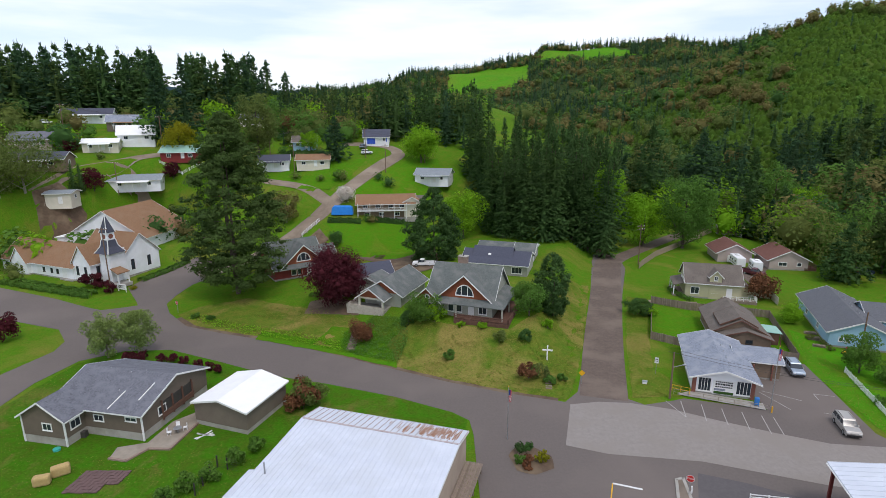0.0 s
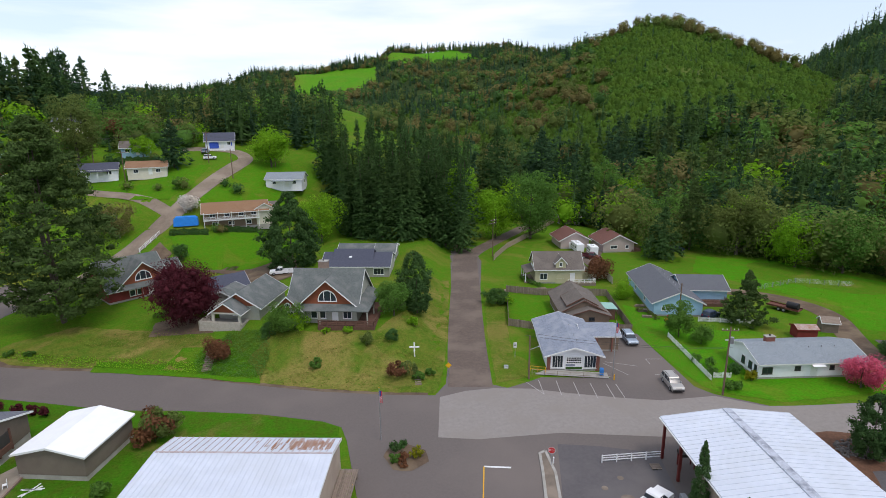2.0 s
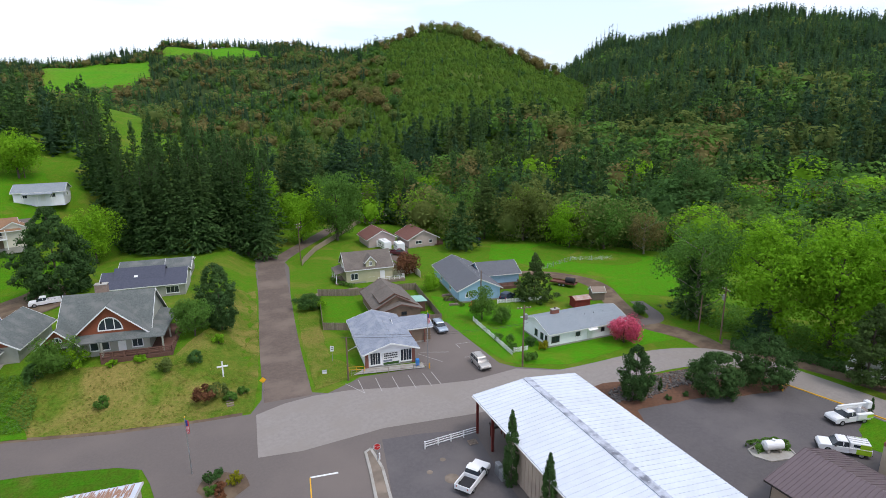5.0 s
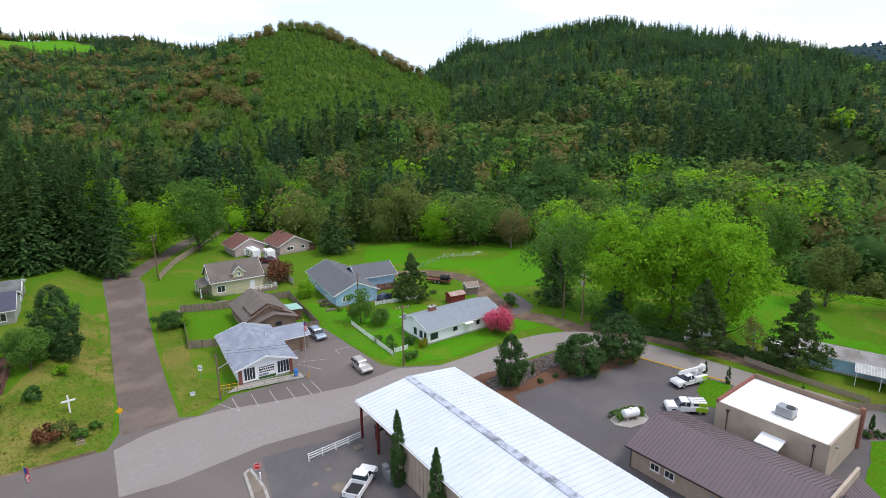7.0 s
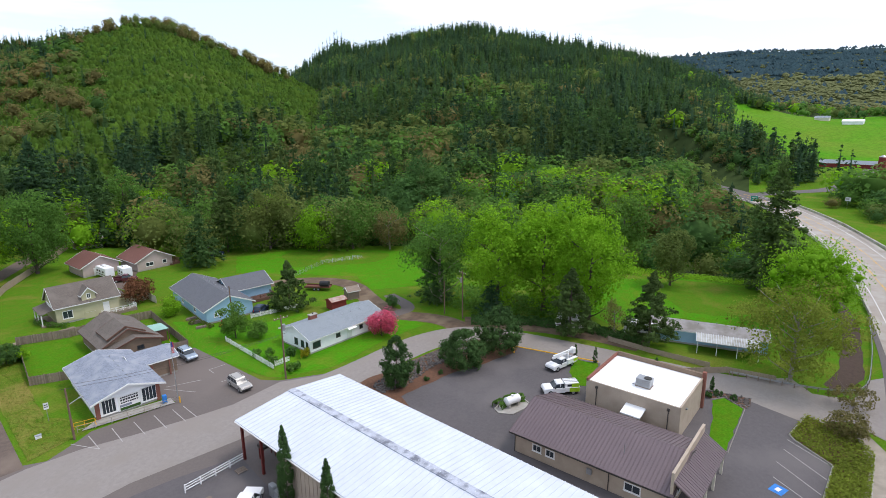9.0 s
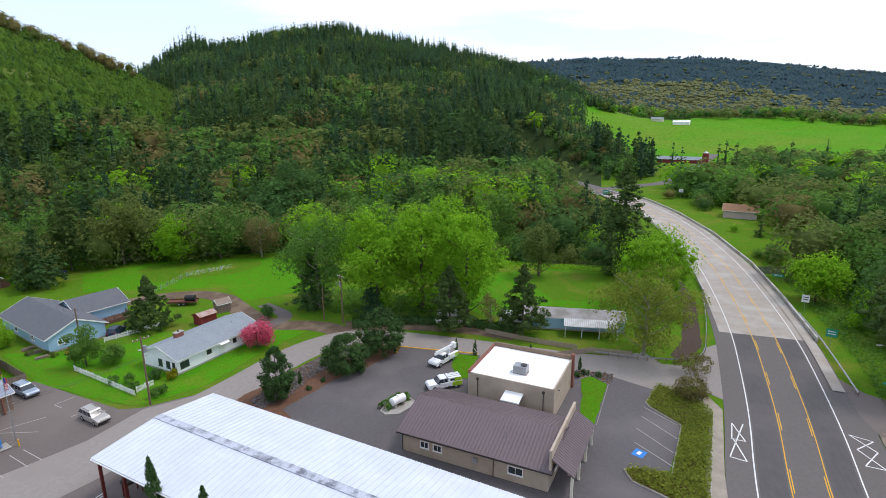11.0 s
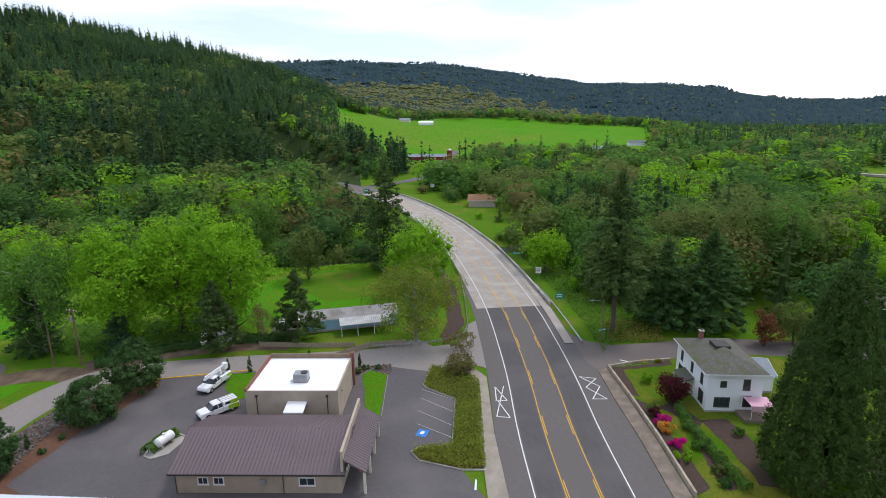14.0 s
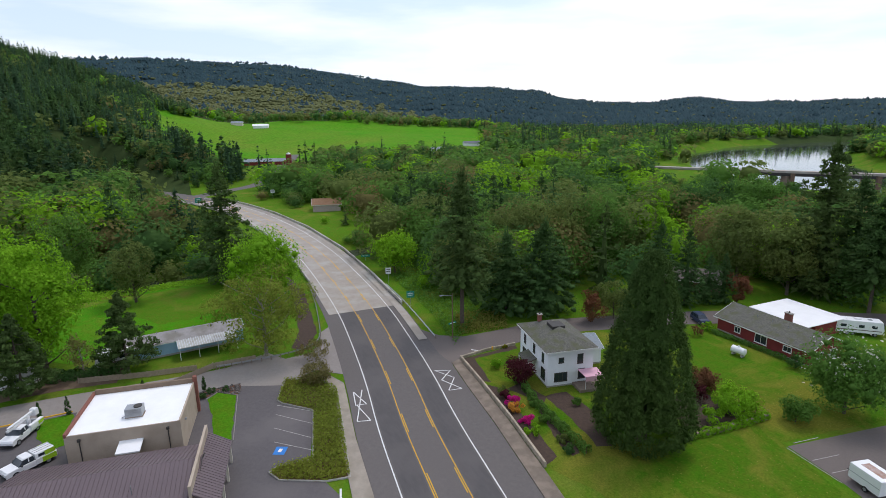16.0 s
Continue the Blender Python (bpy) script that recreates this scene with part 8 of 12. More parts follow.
pl = sheet("planting_bed", [(8.0, 60.3), (8.7, 57.4), (10.9, 56.6), (13.3, 57.8), (13.4, 60.2), (11.6, 62.0), (9.2, 62.2)], "dirt", 0.08, "round dirt planting bed in the asphalt", "bed")
st = sheet("patio", [(-42.0, 60.0), (-42.3, 62.4), (-38.9, 63.4), (-38.0, 68.5), (-35.6, 71.1), (-34.3, 67.9), (-35.3, 61.9), (-38.1, 62.0), (-39.6, 59.5)], "pale_concrete", 0.12, "pale stone patio beside the bungalow", "patio")
kerb([(-42.0, 60.0), (-39.6, 59.5), (-38.1, 62.0), (-35.3, 61.9), (-34.3, 67.9)], "low stone edging of the patio", "stone_chimney", 0.3, 0.22)


def garden_chair(x, y, turn):
    c = thing("garden_chair", pose(x, y, 0.12, rz=turn), "white plastic garden chair on the patio", "chair", "garden chairs")
    part("seat", boxed(-0.25, -0.25, 0.4, 0.25, 0.25, 0.45, bevel=0.02), "white_paint", c)
    part("backrest", boxed(-0.25, 0.22, 0.45, 0.25, 0.28, 1.0, bevel=0.02), "white_paint", c)
    for sx in (-0.22, 0.22):
        for sy in (-0.22, 0.22):
            part("leg", tubed((sx, sy, 0), (sx, sy, 0.4), 0.025, n=6), "white_paint", c)


for x, y, turn in ((-36.9, 65.2, 100), (-35.3, 66.4, -70), (-36.4, 66.6, 20)):
    garden_chair(x, y, turn)
tb = thing("garden_table", pose(-36.0, 65.7, 0.12), "round grey garden table on the patio", "table")
part("tabletop", tubed((0, 0, 0.7), (0, 0, 0.74), 0.55, n=20), "galvanised", tb)
part("leg", tubed((0, 0, 0), (0, 0, 0.7), 0.05), "galvanised", tb)
for x, y, turn, k in ((-46.9, 55.2, 20, 1.0), (-45.9, 57.0, 35, 1.1)):
    bm = boxed(-0.9 * k, -0.5, 0, 0.9 * k, 0.5, 1.2 * k, bevel=0.25)
    o = link_mesh("straw_bale", bm, "straw")
    o.matrix_world = pose(x, y, 0.04, rz=turn)
    tagged(o, "tan slumped straw bale on the lawn", "straw bale")
mb = thing("paving", pose(0, 0, 0.05), "square of dark red pavers stacked on the lawn", "pavers")
for i in range(11):
    for j in range(8):
        if i > 7 and j < 3:
            continue
        o = part("paver", boxed(0, 0, 0, 0.46, 0.46, 0.12), "paver", mb) if (i, j) == (0, 0) else again(first_paver, Matrix(), mb)
        if (i, j) == (0, 0):
            first_paver = o
        o.matrix_local = pose(-43.6 + i * 0.5 + j * 0.05, 53.6 + j * 0.5, 0.02 * ((i * 7 + j * 3) % 4), rz=2 * ((i * 5 + j) % 3))
wp = thing("plank_pile", pose(-32.2, 64.9, 0.05), "loose white planks lying on the grass", "planks")
for a in (-15, -8, 35, 60):
    part("plank", boxed(-1.2, -0.08, 0, 1.2, 0.08, 0.08), "white_trim", wp).matrix_local = pose(0.1 * (a % 5), 0.05 * (a % 7), 0.04, rz=a)
o = link_mesh("garden_hose", tubed((-49.8, 61.9, 0.05), (-49.8, 61.9, 0.3), 0.45, n=16), "teal_plastic")
tagged(o, "coiled teal garden hose by the wall", "garden hose")
o = link_mesh("heat_pump", boxed(-48.6, 64.6, 0.05, -47.8, 65.3, 0.9, bevel=0.05), "dark_trim")
tagged(o, "dark grey heat pump against the bungalow wall", "heat pump")
tp = thing("tarpaulin", pose(-32.0, 171.2, float(height(-32, 171.2)), rz=3), "bright blue tarpaulin over a vehicle", "tarpaulin")
part("cover", shaped([(-3.4, -0.2), (3.4, -0.2), (3.2, 2.0), (2.6, 2.5), (-2.6, 2.6), (-3.2, 2.0)], 2.6, (0.5, 2.6, 0.2), 0.15), "blue_tarp", tp)
hy = thing("fire_hydrant", pose(78.9, -48.0, 0.1), "small yellow fire hydrant by the lawn", "hydrant")
part("barrel", tubed((0, 0, 0), (0, 0, 0.6), 0.14, 0.12, 12), "sign_yellow", hy)
part("bonnet", tubed((0, 0, 0.6), (0, 0, 0.78), 0.15, 0.04, 12), "sign_yellow", hy)
for s in (-1, 1):
    part("nozzle", tubed((0, 0, 0.45), (s * 0.24, 0, 0.45), 0.06), "sign_yellow", hy)
mb = thing("mailbox", pose(45.6, 72.0, 0.17, rz=-20), "blue street mailbox by the entrance", "mailbox")
part("body", boxed(-0.3, -0.3, 0.15, 0.3, 0.3, 1.25, bevel=0.1), "blue_paint", mb)
for sx in (-0.25, 0.25):
    for sy in (-0.25, 0.25):
        part("leg", boxed(sx - 0.03, sy - 0.03, 0, sx + 0.03, sy + 0.03, 0.2), "blue_paint", mb)
for x, y, mat, hh, lab in ((27.9, 53.3, "white_paint", 0.9, "short white bollard beside the stop sign"), (46.8, 70.2, "sign_yellow", 1.0, "yellow bollard at the ramp end"), (48.6, 79.5, "sign_yellow", 1.0, "yellow bollard by the side entrance")):
    o = link_mesh("bollard", tubed((x, y, 0.0), (x, y, hh), 0.1), mat)
    tagged(o, lab, "bollard")
ub = thing("utility_box", pose(31.8, 79.0, 0.05, rz=-20), "low white utility box in the verge", "utility box")
part("box", boxed(-0.35, -0.25, 0, 0.35, 0.25, 0.4, bevel=0.03), "white_paint", ub)
part("lid", boxed(-0.38, -0.28, 0.4, 0.38, 0.28, 0.45), "galvanised", ub)
eb = thing("electric_cabinet", pose(38.1, 42.3, 0.06, rz=256), "grey electric cabinets against the shed wall", "cabinet")
for k in range(2):
    part("cabinet", boxed(-0.5 + k, -0.5, 0, 0.42 + k, 0.1, 1.5 - 0.3 * k, bevel=0.03), "galvanised", eb)
pt = thing("pallet", pose(39.4, 49.2, 0.08, rz=-15), "wooden pallet on the dark asphalt", "pallet")
for k in range(6):
    part("slat", boxed(-0.6, -0.5 + 0.18 * k, 0.1, 0.6, -0.38 + 0.18 * k, 0.13), "weathered_wood", pt)
for k in range(3):
    part("bearer", boxed(-0.58 + 0.53 * k, -0.5, 0, -0.48 + 0.53 * k, 0.52, 0.1), "weathered_wood", pt)
rk = thing("machine_frame", pose(42.9, 48.3, 0.05, rz=-15), "dark red steel machine frame in the shed bay", "machine")
for sx in (-0.8, 0.8):
    for sy in (-0.5, 0.5):
        part("leg", boxed(sx - 0.06, sy - 0.06, 0, sx + 0.06, sy + 0.06, 1.7), "red_steel", rk)
part("top", boxed(-0.95, -0.65, 1.7, 0.95, 0.65, 2.1, bevel=0.04), "dark_trim", rk)
cs = thing("church_sign", pose(-77.0, 124.7, float(height(-77, 124.7)), rz=-20), "white church notice board on posts", "sign")
part("board", boxed(-1.4, -0.08, 0.6, 1.4, 0.08, 1.9, bevel=0.02), "white_trim", cs)
for u in (-1.2, 1.2):
    part("post", boxed(u - 0.08, -0.06, -0.2, u + 0.08, 0.06, 0.7), "white_trim", cs)
for k in range(3):
    part("lettering_bar", boxed(-1.0, -0.09, 0.95 + 0.28 * k, 1.0, -0.082, 1.08 + 0.28 * k), "dark_trim", cs)
stp = thing("steps", pose(0, 0, 0), "weathered timber steps up the grass bank", "steps")
for k in range(12):
    x, y = -17.0 + 0.03 * k, 91.6 + 0.62 * k
    part("step", boxed(-0.75, 0, -0.35, 0.75, 0.42, 0.3), "weathered_wood", stp).matrix_local = pose(x, y, float(height(x, y)) + 0.05, rz=-5)
stp = thing("steps", pose(0, 0, 0), "worn stone steps on the bank below the cross", "steps")
for k in range(6):
    x, y = 16.3 + 0.1 * k, 77.2 + 0.7 * k
    part("step", boxed(-0.5, 0, -0.35, 0.5, 0.4, 0.1), "weathered_wood", stp).matrix_local = pose(x, y, float(height(x, y)) + 0.05, rz=-8)


# railway bridge over the river
rail_bridge = thing("railway_bridge", pose(0, 0, 0), "dark steel girder railway bridge on concrete piers over the river", "bridge")
ends = [Vector((340, -315, -1.0)), Vector((110, -474, -1.0))]
along = (ends[1] - ends[0]).normalized()
across = Vector((-along.y, along.x, 0))
for s in (-1, 1):
    bm = bmesh.new()
    a, b = ends[0] + across * 2.4 * s, ends[1] + across * 2.4 * s
    corner = [bm.verts.new(p + Vector((0, 0, dz)) + across * w) for p in (a, b) for dz, w in ((0, -0.3), (0, 0.3), (-3.0, 0.3), (-3.0, -0.3))]
    for i in range(4):
        bm.faces.new((corner[i], corner[(i + 1) % 4], corner[4 + (i + 1) % 4], corner[4 + i]))
    part("girder", bm, "dark_trim", rail_bridge)
bm = bmesh.new()
tr = [bm.verts.new(p + Vector((0, 0, dz)) + across * w) for p in ends for dz, w in ((0.3, -3.2), (0.3, 3.2), (0, 3.2), (0, -3.2))]
for i in range(4):
    bm.faces.new((tr[i], tr[(i + 1) % 4], tr[4 + (i + 1) % 4], tr[4 + i]))
part("track_deck", bm, "weathered_wood", rail_bridge)
for i in range(6):
    p = ends[0].lerp(ends[1], (i + 0.7) / 6.2)
    part("pier", boxed(p.x - 2.2, p.y - 2.2, -14, p.x + 2.2, p.y + 2.2, -4.0, bevel=0.4), "stone_chimney", rail_bridge)
silo = thing("silo", pose(488, -90, float(height(488, -90))), "tall red silo beside the distant barn", "silo")
part("tank", tubed((0, 0, 0), (0, 0, 9), 2.4, n=20), "red_siding", silo)
part("dome", tubed((0, 0, 9), (0, 0, 10.4), 2.4, 0.5, n=20), "galvanised", silo)


# ---- trees and plants ----
rng = np.random.default_rng(7)


def raw_mesh(name, verts, faces, material, kind="stuff", parent=None, label="", category=""):
    """faces: an array of triangles or quads."""
    me = bpy.data.meshes.new(name)
    faces = np.asarray(faces, np.int32)
    k = faces.shape[1]
    me.vertices.add(len(verts))
    me.vertices.foreach_set("co", np.asarray(verts, np.float32).ravel())
    me.loops.add(faces.size)
    me.loops.foreach_set("vertex_index", faces.ravel())
    me.polygons.add(len(faces))
    me.polygons.foreach_set("loop_start", np.arange(0, faces.size, k, dtype=np.int32))
    me.update(calc_edges=True)
    me.materials.append(MATS[material])
    ob = new(name, me)
    if parent:
        ob.parent = parent
    else:
        tagged(ob, label, category, kind=kind)
    return ob


def cards(points, size, facing=None, loose=0.75, flat=0.0):
    """A small bent leaf clump (two triangles) at each point; facing gives the way it looks, loosely kept."""
    n = len(points)
    w = rng.normal(size=(n, 3))
    if facing is not None:
        w = facing + loose * w
    elif flat:
        w = w * (1 - flat) + np.array([0, 0, 1.6 * flat])
    w /= np.linalg.norm(w, axis=1)[:, None]
    a = np.cross(w, rng.normal(size=(n, 3)))
    a /= np.linalg.norm(a, axis=1)[:, None]
    b = np.cross(w, a)
    s = np.broadcast_to(size, (n,))[:, None] * rng.uniform(0.6, 1.35, (n, 1))
    c = w * s * 0.22
    v = np.stack([points - a * s, points + b * s * 0.6 + c, points + a * s, points - b * s * 0.6 + c], 1)
    return v.reshape(-1, 3), np.arange(4 * n).reshape(-1, 4)


def blob_points(n, r, h, base, lumps, fill=0.35, lump=1.0):
    """Points over a lumpy crown of radius r from height base to h, and the way each looks."""
    mid, half = (base + h) / 2, (h - base) / 2
    u = rng.normal(size=(lumps, 3))
    u /= np.linalg.norm(u, axis=1)[:, None]
    k = rng.uniform(0.4, 0.8 + (1 - lump) * 0.42, (lumps, 1))
    centres = u * k * np.array([r, r, half]) + np.array([0, 0, mid])
    rad = rng.uniform(0.26, 0.46, lumps) * min(r, half * 1.1) * lump
    pick = rng.integers(0, lumps, n)
    d = rng.normal(size=(n, 3))
    d[:, 2] += 0.35
    d /= np.linalg.norm(d, axis=1)[:, None]
    p = centres[pick] + d * (1.08 - fill * rng.random((n, 1)) ** 1.3) * rad[pick][:, None]
    keep = p[:, 2] > base * 0.6
    return p[keep], (d + u[pick] * 0.4 + np.array([0, 0, 0.35]))[keep], centres, rad


OCT_V = np.array([(1, 0, 0), (0, 1, 0), (-1, 0, 0), (0, -1, 0), (0, 0, 1), (0, 0, -1)], float)
OCT_F = np.array([(0, 1, 4), (1, 2, 4), (2, 3, 4), (3, 0, 4), (1, 0, 5), (2, 1, 5), (3, 2, 5), (0, 3, 5)])


def finer(v, f):
    """Splits each triangle in four, on the unit sphere."""
    mid, out, vs = {}, [], [tuple(q) for q in v]

    def half(a, b):
        k = (min(a, b), max(a, b))
        if k not in mid:
            q = (np.array(vs[a]) + np.array(vs[b])) / 2
            vs.append(tuple(q / np.linalg.norm(q)))
            mid[k] = len(vs) - 1
        return mid[k]
    for a, b, c in f:
        x, y, z = half(a, b), half(b, c), half(c, a)
        out += [(a, x, z), (x, b, y), (z, y, c), (x, y, z)]
    return np.array(vs), np.array(out)


FINE_V, FINE_F = finer(OCT_V, OCT_F)


def cores(centres, rad, fine=True, flat=1.0):
    """Dense inner foliage: one uneven clump in each lump of a crown, as quads."""
    bv, bf = (FINE_V, FINE_F) if fine else (OCT_V, OCT_F)
    n, m = len(centres), len(bv)
    v = bv[None] * rng.uniform(0.4, 1.15, (n, m, 1)) * np.asarray(rad)[:, None, None] * np.array([1, 1, flat]) + centres[:, None, :]
    f = (bf[None] + m * np.arange(n)[:, None, None]).reshape(-1, 3)
    return v.reshape(-1, 3), np.c_[f, f[:, 2]]


def crown_mesh(sets, material, parent):
    """One crown mesh out of several sets of verts and quads, some of them folded to triangles."""
    wood = Wood("crown", material, "")
    for v, f in sets:
        wood.add(v, f)
    v, f = wood.joined()
    return raw_mesh("crown", v, f, material, parent=parent)


def cone_points(n, r, h, base, lumps, size, power=0.6, belly=0.0, flat=0.6, skin=0.6, card=0.24, rough=0.15, fine=True):
    """Foliage lumps over a cone-like crown: cards and cores."""
    t = rng.random(lumps) ** 1.2 * 0.985
    low = np.clip(t / max(belly, 1e-6), 0, 1)
    rr = r * np.where(t < belly, 0.72 + 0.28 * low, (1 - np.clip((t - belly) / (1 - belly), 0, 1)) ** power) * rng.uniform(1 - rough, 1 + rough, lumps)
    a = np.arange(lumps) * 2.39996 + rng.normal(0, 0.2, lumps)
    k = skin + (1 - skin) * rng.random(lumps) ** 0.6
    rad = size * rng.uniform(0.7, 1.3, lumps) * (0.45 + 0.55 * rr / r)
    q = np.maximum(rr * k - rad * 0.5, 0)
    c = np.c_[np.cos(a) * q, np.sin(a) * q, base + (h - base) * t]
    pick = rng.integers(0, lumps, n)
    d = rng.normal(size=(n, 3))
    d[:, 2] += 0.4
    d /= np.linalg.norm(d, axis=1)[:, None]
    p = c[pick] + d * np.array([1, 1, flat]) * (1 - 0.4 * rng.random((n, 1)) ** 1.5) * rad[pick][:, None]
    p[:, 2] = np.maximum(p[:, 2], 0.1)
    return cards(p, card, d + np.c_[np.cos(a), np.sin(a), np.full(lumps, 0.4)][pick] * 0.5), cores(c, rad * ((0.42 if skin > 0.8 else 0.55) if fine else 0.75), fine, flat)


def lumpy_conifer(x, y, h, r, material, base, n, lumps, size, label, name, power=0.6, belly=0.0, skin=0.6, card=0.24, trunk=0.6, stems=1, rough=0.15, flat=0.6, z=None, fine=True, group=""):
    z = float(height(x, y)) if z is None else z
    t = thing(name, pose(x, y, z), label, "tree", group)
    for i in range(stems):
        a = i * 2.4
        k = 0 if i == 0 else 1
        lean = Vector((math.cos(a), math.sin(a), 0)) * r * 0.22 * k
        bm = tubed((lean.x * 0.15, lean.y * 0.15, -0.4), (lean.x, lean.y, h * 0.45), trunk * (1 - 0.3 * k), trunk * 0.45, n=8)
        tube(bm, (lean.x, lean.y, h * 0.45), (lean.x * 0.9, lean.y * 0.9, h * (0.97 - 0.12 * k)), trunk * 0.45, 0.05, 7)
        for j in range(9):
            b, zz = j * 2.1 + i, base * 0.8 + (h * 0.7 - base * 0.8) * j / 9
            ln = r * (1 - zz / h) * 0.8
            tube(bm, (lean.x * zz / h, lean.y * zz / h, zz), (lean.x + math.cos(b) * ln, lean.y + math.sin(b) * ln, zz + ln * 0.12), trunk * 0.2, 0.04, 5)
        part("trunk" if i == 0 else "stem", bm, "bark", t)
    sets = list(cone_points(n, r, h, base, lumps, size, power, belly, flat, skin, card, rough, fine))
    if not fine:
        v, f = star_tiers(h * 0.93, r * 0.5, 9, 8, base + 2.5, 0.1, 0.25, power)
        sets.append((v, np.c_[f, f[:, 2]]))
    if skin > 0.8:
        v, f = star_tiers(h * 0.92, r * 0.62, 22, 16, base + 2.6, 0.0, 0.08, power)
        sets.append((v, np.c_[f, f[:, 2]]))
    crown_mesh(sets, material, t)
    return t


def limb_bm(h, r, base, seed, trunk=0.3, limbs=9, lean=0.0):
    """A tapered trunk that splits into limbs."""
    rr = random.Random(seed)
    bm = bmesh.new()
    top = Vector((lean, rr.uniform(-0.3, 0.3), h * 0.72))
    mid = top * 0.5 + Vector((rr.uniform(-0.2, 0.2), rr.uniform(-0.2, 0.2), 0))
    tube(bm, (0, 0, -0.3), mid, trunk, trunk * 0.7)
    tube(bm, mid, top, trunk * 0.7, trunk * 0.15)
    for i in range(limbs):
        a = i * 2.4 + rr.uniform(-0.4, 0.4)
        z0 = base * 0.75 + (h * 0.68 - base * 0.75) * i / limbs
        p0 = mid * (z0 / mid.z) if z0 < mid.z else mid.lerp(top, (z0 - mid.z) / (top.z - mid.z + 1e-6))
        ln = r * rr.uniform(0.55, 0.85)
        p1 = p0 + Vector((math.cos(a) * ln * 0.55, math.sin(a) * ln * 0.55, ln * 0.35))
        p2 = p1 + Vector((math.cos(a + 0.3) * ln * 0.4, math.sin(a + 0.3) * ln * 0.4, ln * rr.uniform(0.2, 0.5)))
        tube(bm, p0, p1, trunk * 0.34, trunk * 0.2, 5)
        tube(bm, p1, p2, trunk * 0.2, trunk * 0.06, 5)
    return bm


def broadleaf(x, y, h, r, material="leaf_green", base=None, n=1400, leaf=0.34, label="", category="tree", name="tree", bark="bark", lumps=16, fill=0.35, trunk=None, z=None, group="", limbs=9, lump=0.66, dense=0.5):
    base = h * 0.22 if base is None else base
    z = float(height(x, y)) if z is None else z
    t = thing(name, pose(x, y, z, rz=rng.uniform(0, 360)), label or "leafy green broadleaf tree on grass", category, group)
    if base > 0.25 or limbs:
        part("trunk", limb_bm(h, r, base, int(rng.integers(1e6)), trunk or 0.035 * h * 0.6, limbs), bark, t)
    p, w, c, q = blob_points(n, r, h, base, lumps, fill, lump)
    sets = [cards(p, leaf, w)]
    if dense:
        sets.append(cores(c, q * dense * 0.72, False))
    crown_mesh(sets, material, t)
    return t


def star_tiers(h, r, tiers, points, base, droop=0.5, jag=0.45, power=0.9):
    """Layered jagged skirts of a conifer: verts and triangles."""
    vs, fs = [], []
    for i in range(tiers):
        k = i / tiers
        z = base + (h - base) * k
        rad = r * (1 - k) ** power * rng.uniform(0.82, 1.1) + 0.12
        rise = (h - base) / tiers * rng.uniform(1.7, 2.2)
        o = len(vs)
        vs.append((rng.normal() * 0.05, rng.normal() * 0.05, min(z + rise, h + 0.3)))
        ph = rng.uniform(0, 6.28)
        m = points * 2
        for j in range(m):
            a = ph + j * math.tau / m + rng.normal() * 0.12
            q = rad * (rng.uniform(0.85, 1.15) if j % 2 == 0 else (1 - jag) * rng.uniform(0.8, 1.15))
            vs.append((math.cos(a) * q, math.sin(a) * q, z - droop * q * rng.uniform(0.2, 0.7) + (0.0 if j % 2 == 0 else 0.25 * rise)))
        for j in range(m):
            fs.append((o, o + 1 + j, o + 1 + (j + 1) % m))
    return np.array(vs), np.array(fs)


def needles(h, r, n, base, size, power=0.9, droop=0.35, ragged=0.25):
    """Sprays along drooping whorled branches."""
    tiers = max(8, int(h / 0.75))
    t = rng.integers(0, tiers, n) / tiers
    keep = rng.random(n) < (1 - t) ** 0.75 + 0.08
    t = t[keep]
    z = base + (h - base) * t
    side = rng.integers(0, 9, len(t)) * (math.tau / 9) + t * 37.0 + rng.normal(0, 0.11, len(t))
    gap = 1 - ragged * (0.5 + 0.5 * np.sin(side * 3.1 + t * 60))
    k = rng.random(len(t)) ** 0.6
    rad = r * (1 - t) ** power * gap * k + 0.05
    p = np.c_[np.cos(side) * rad, np.sin(side) * rad, z - droop * rad * (0.4 + 0.6 * k) + rng.normal(0, 0.12, len(t))]
    out = np.c_[np.cos(side), np.sin(side), np.full(len(t), 0.75)]
    v, f = cards(p, size * (0.55 + 0.6 * (1 - t)), out, 0.7)
    return v, f


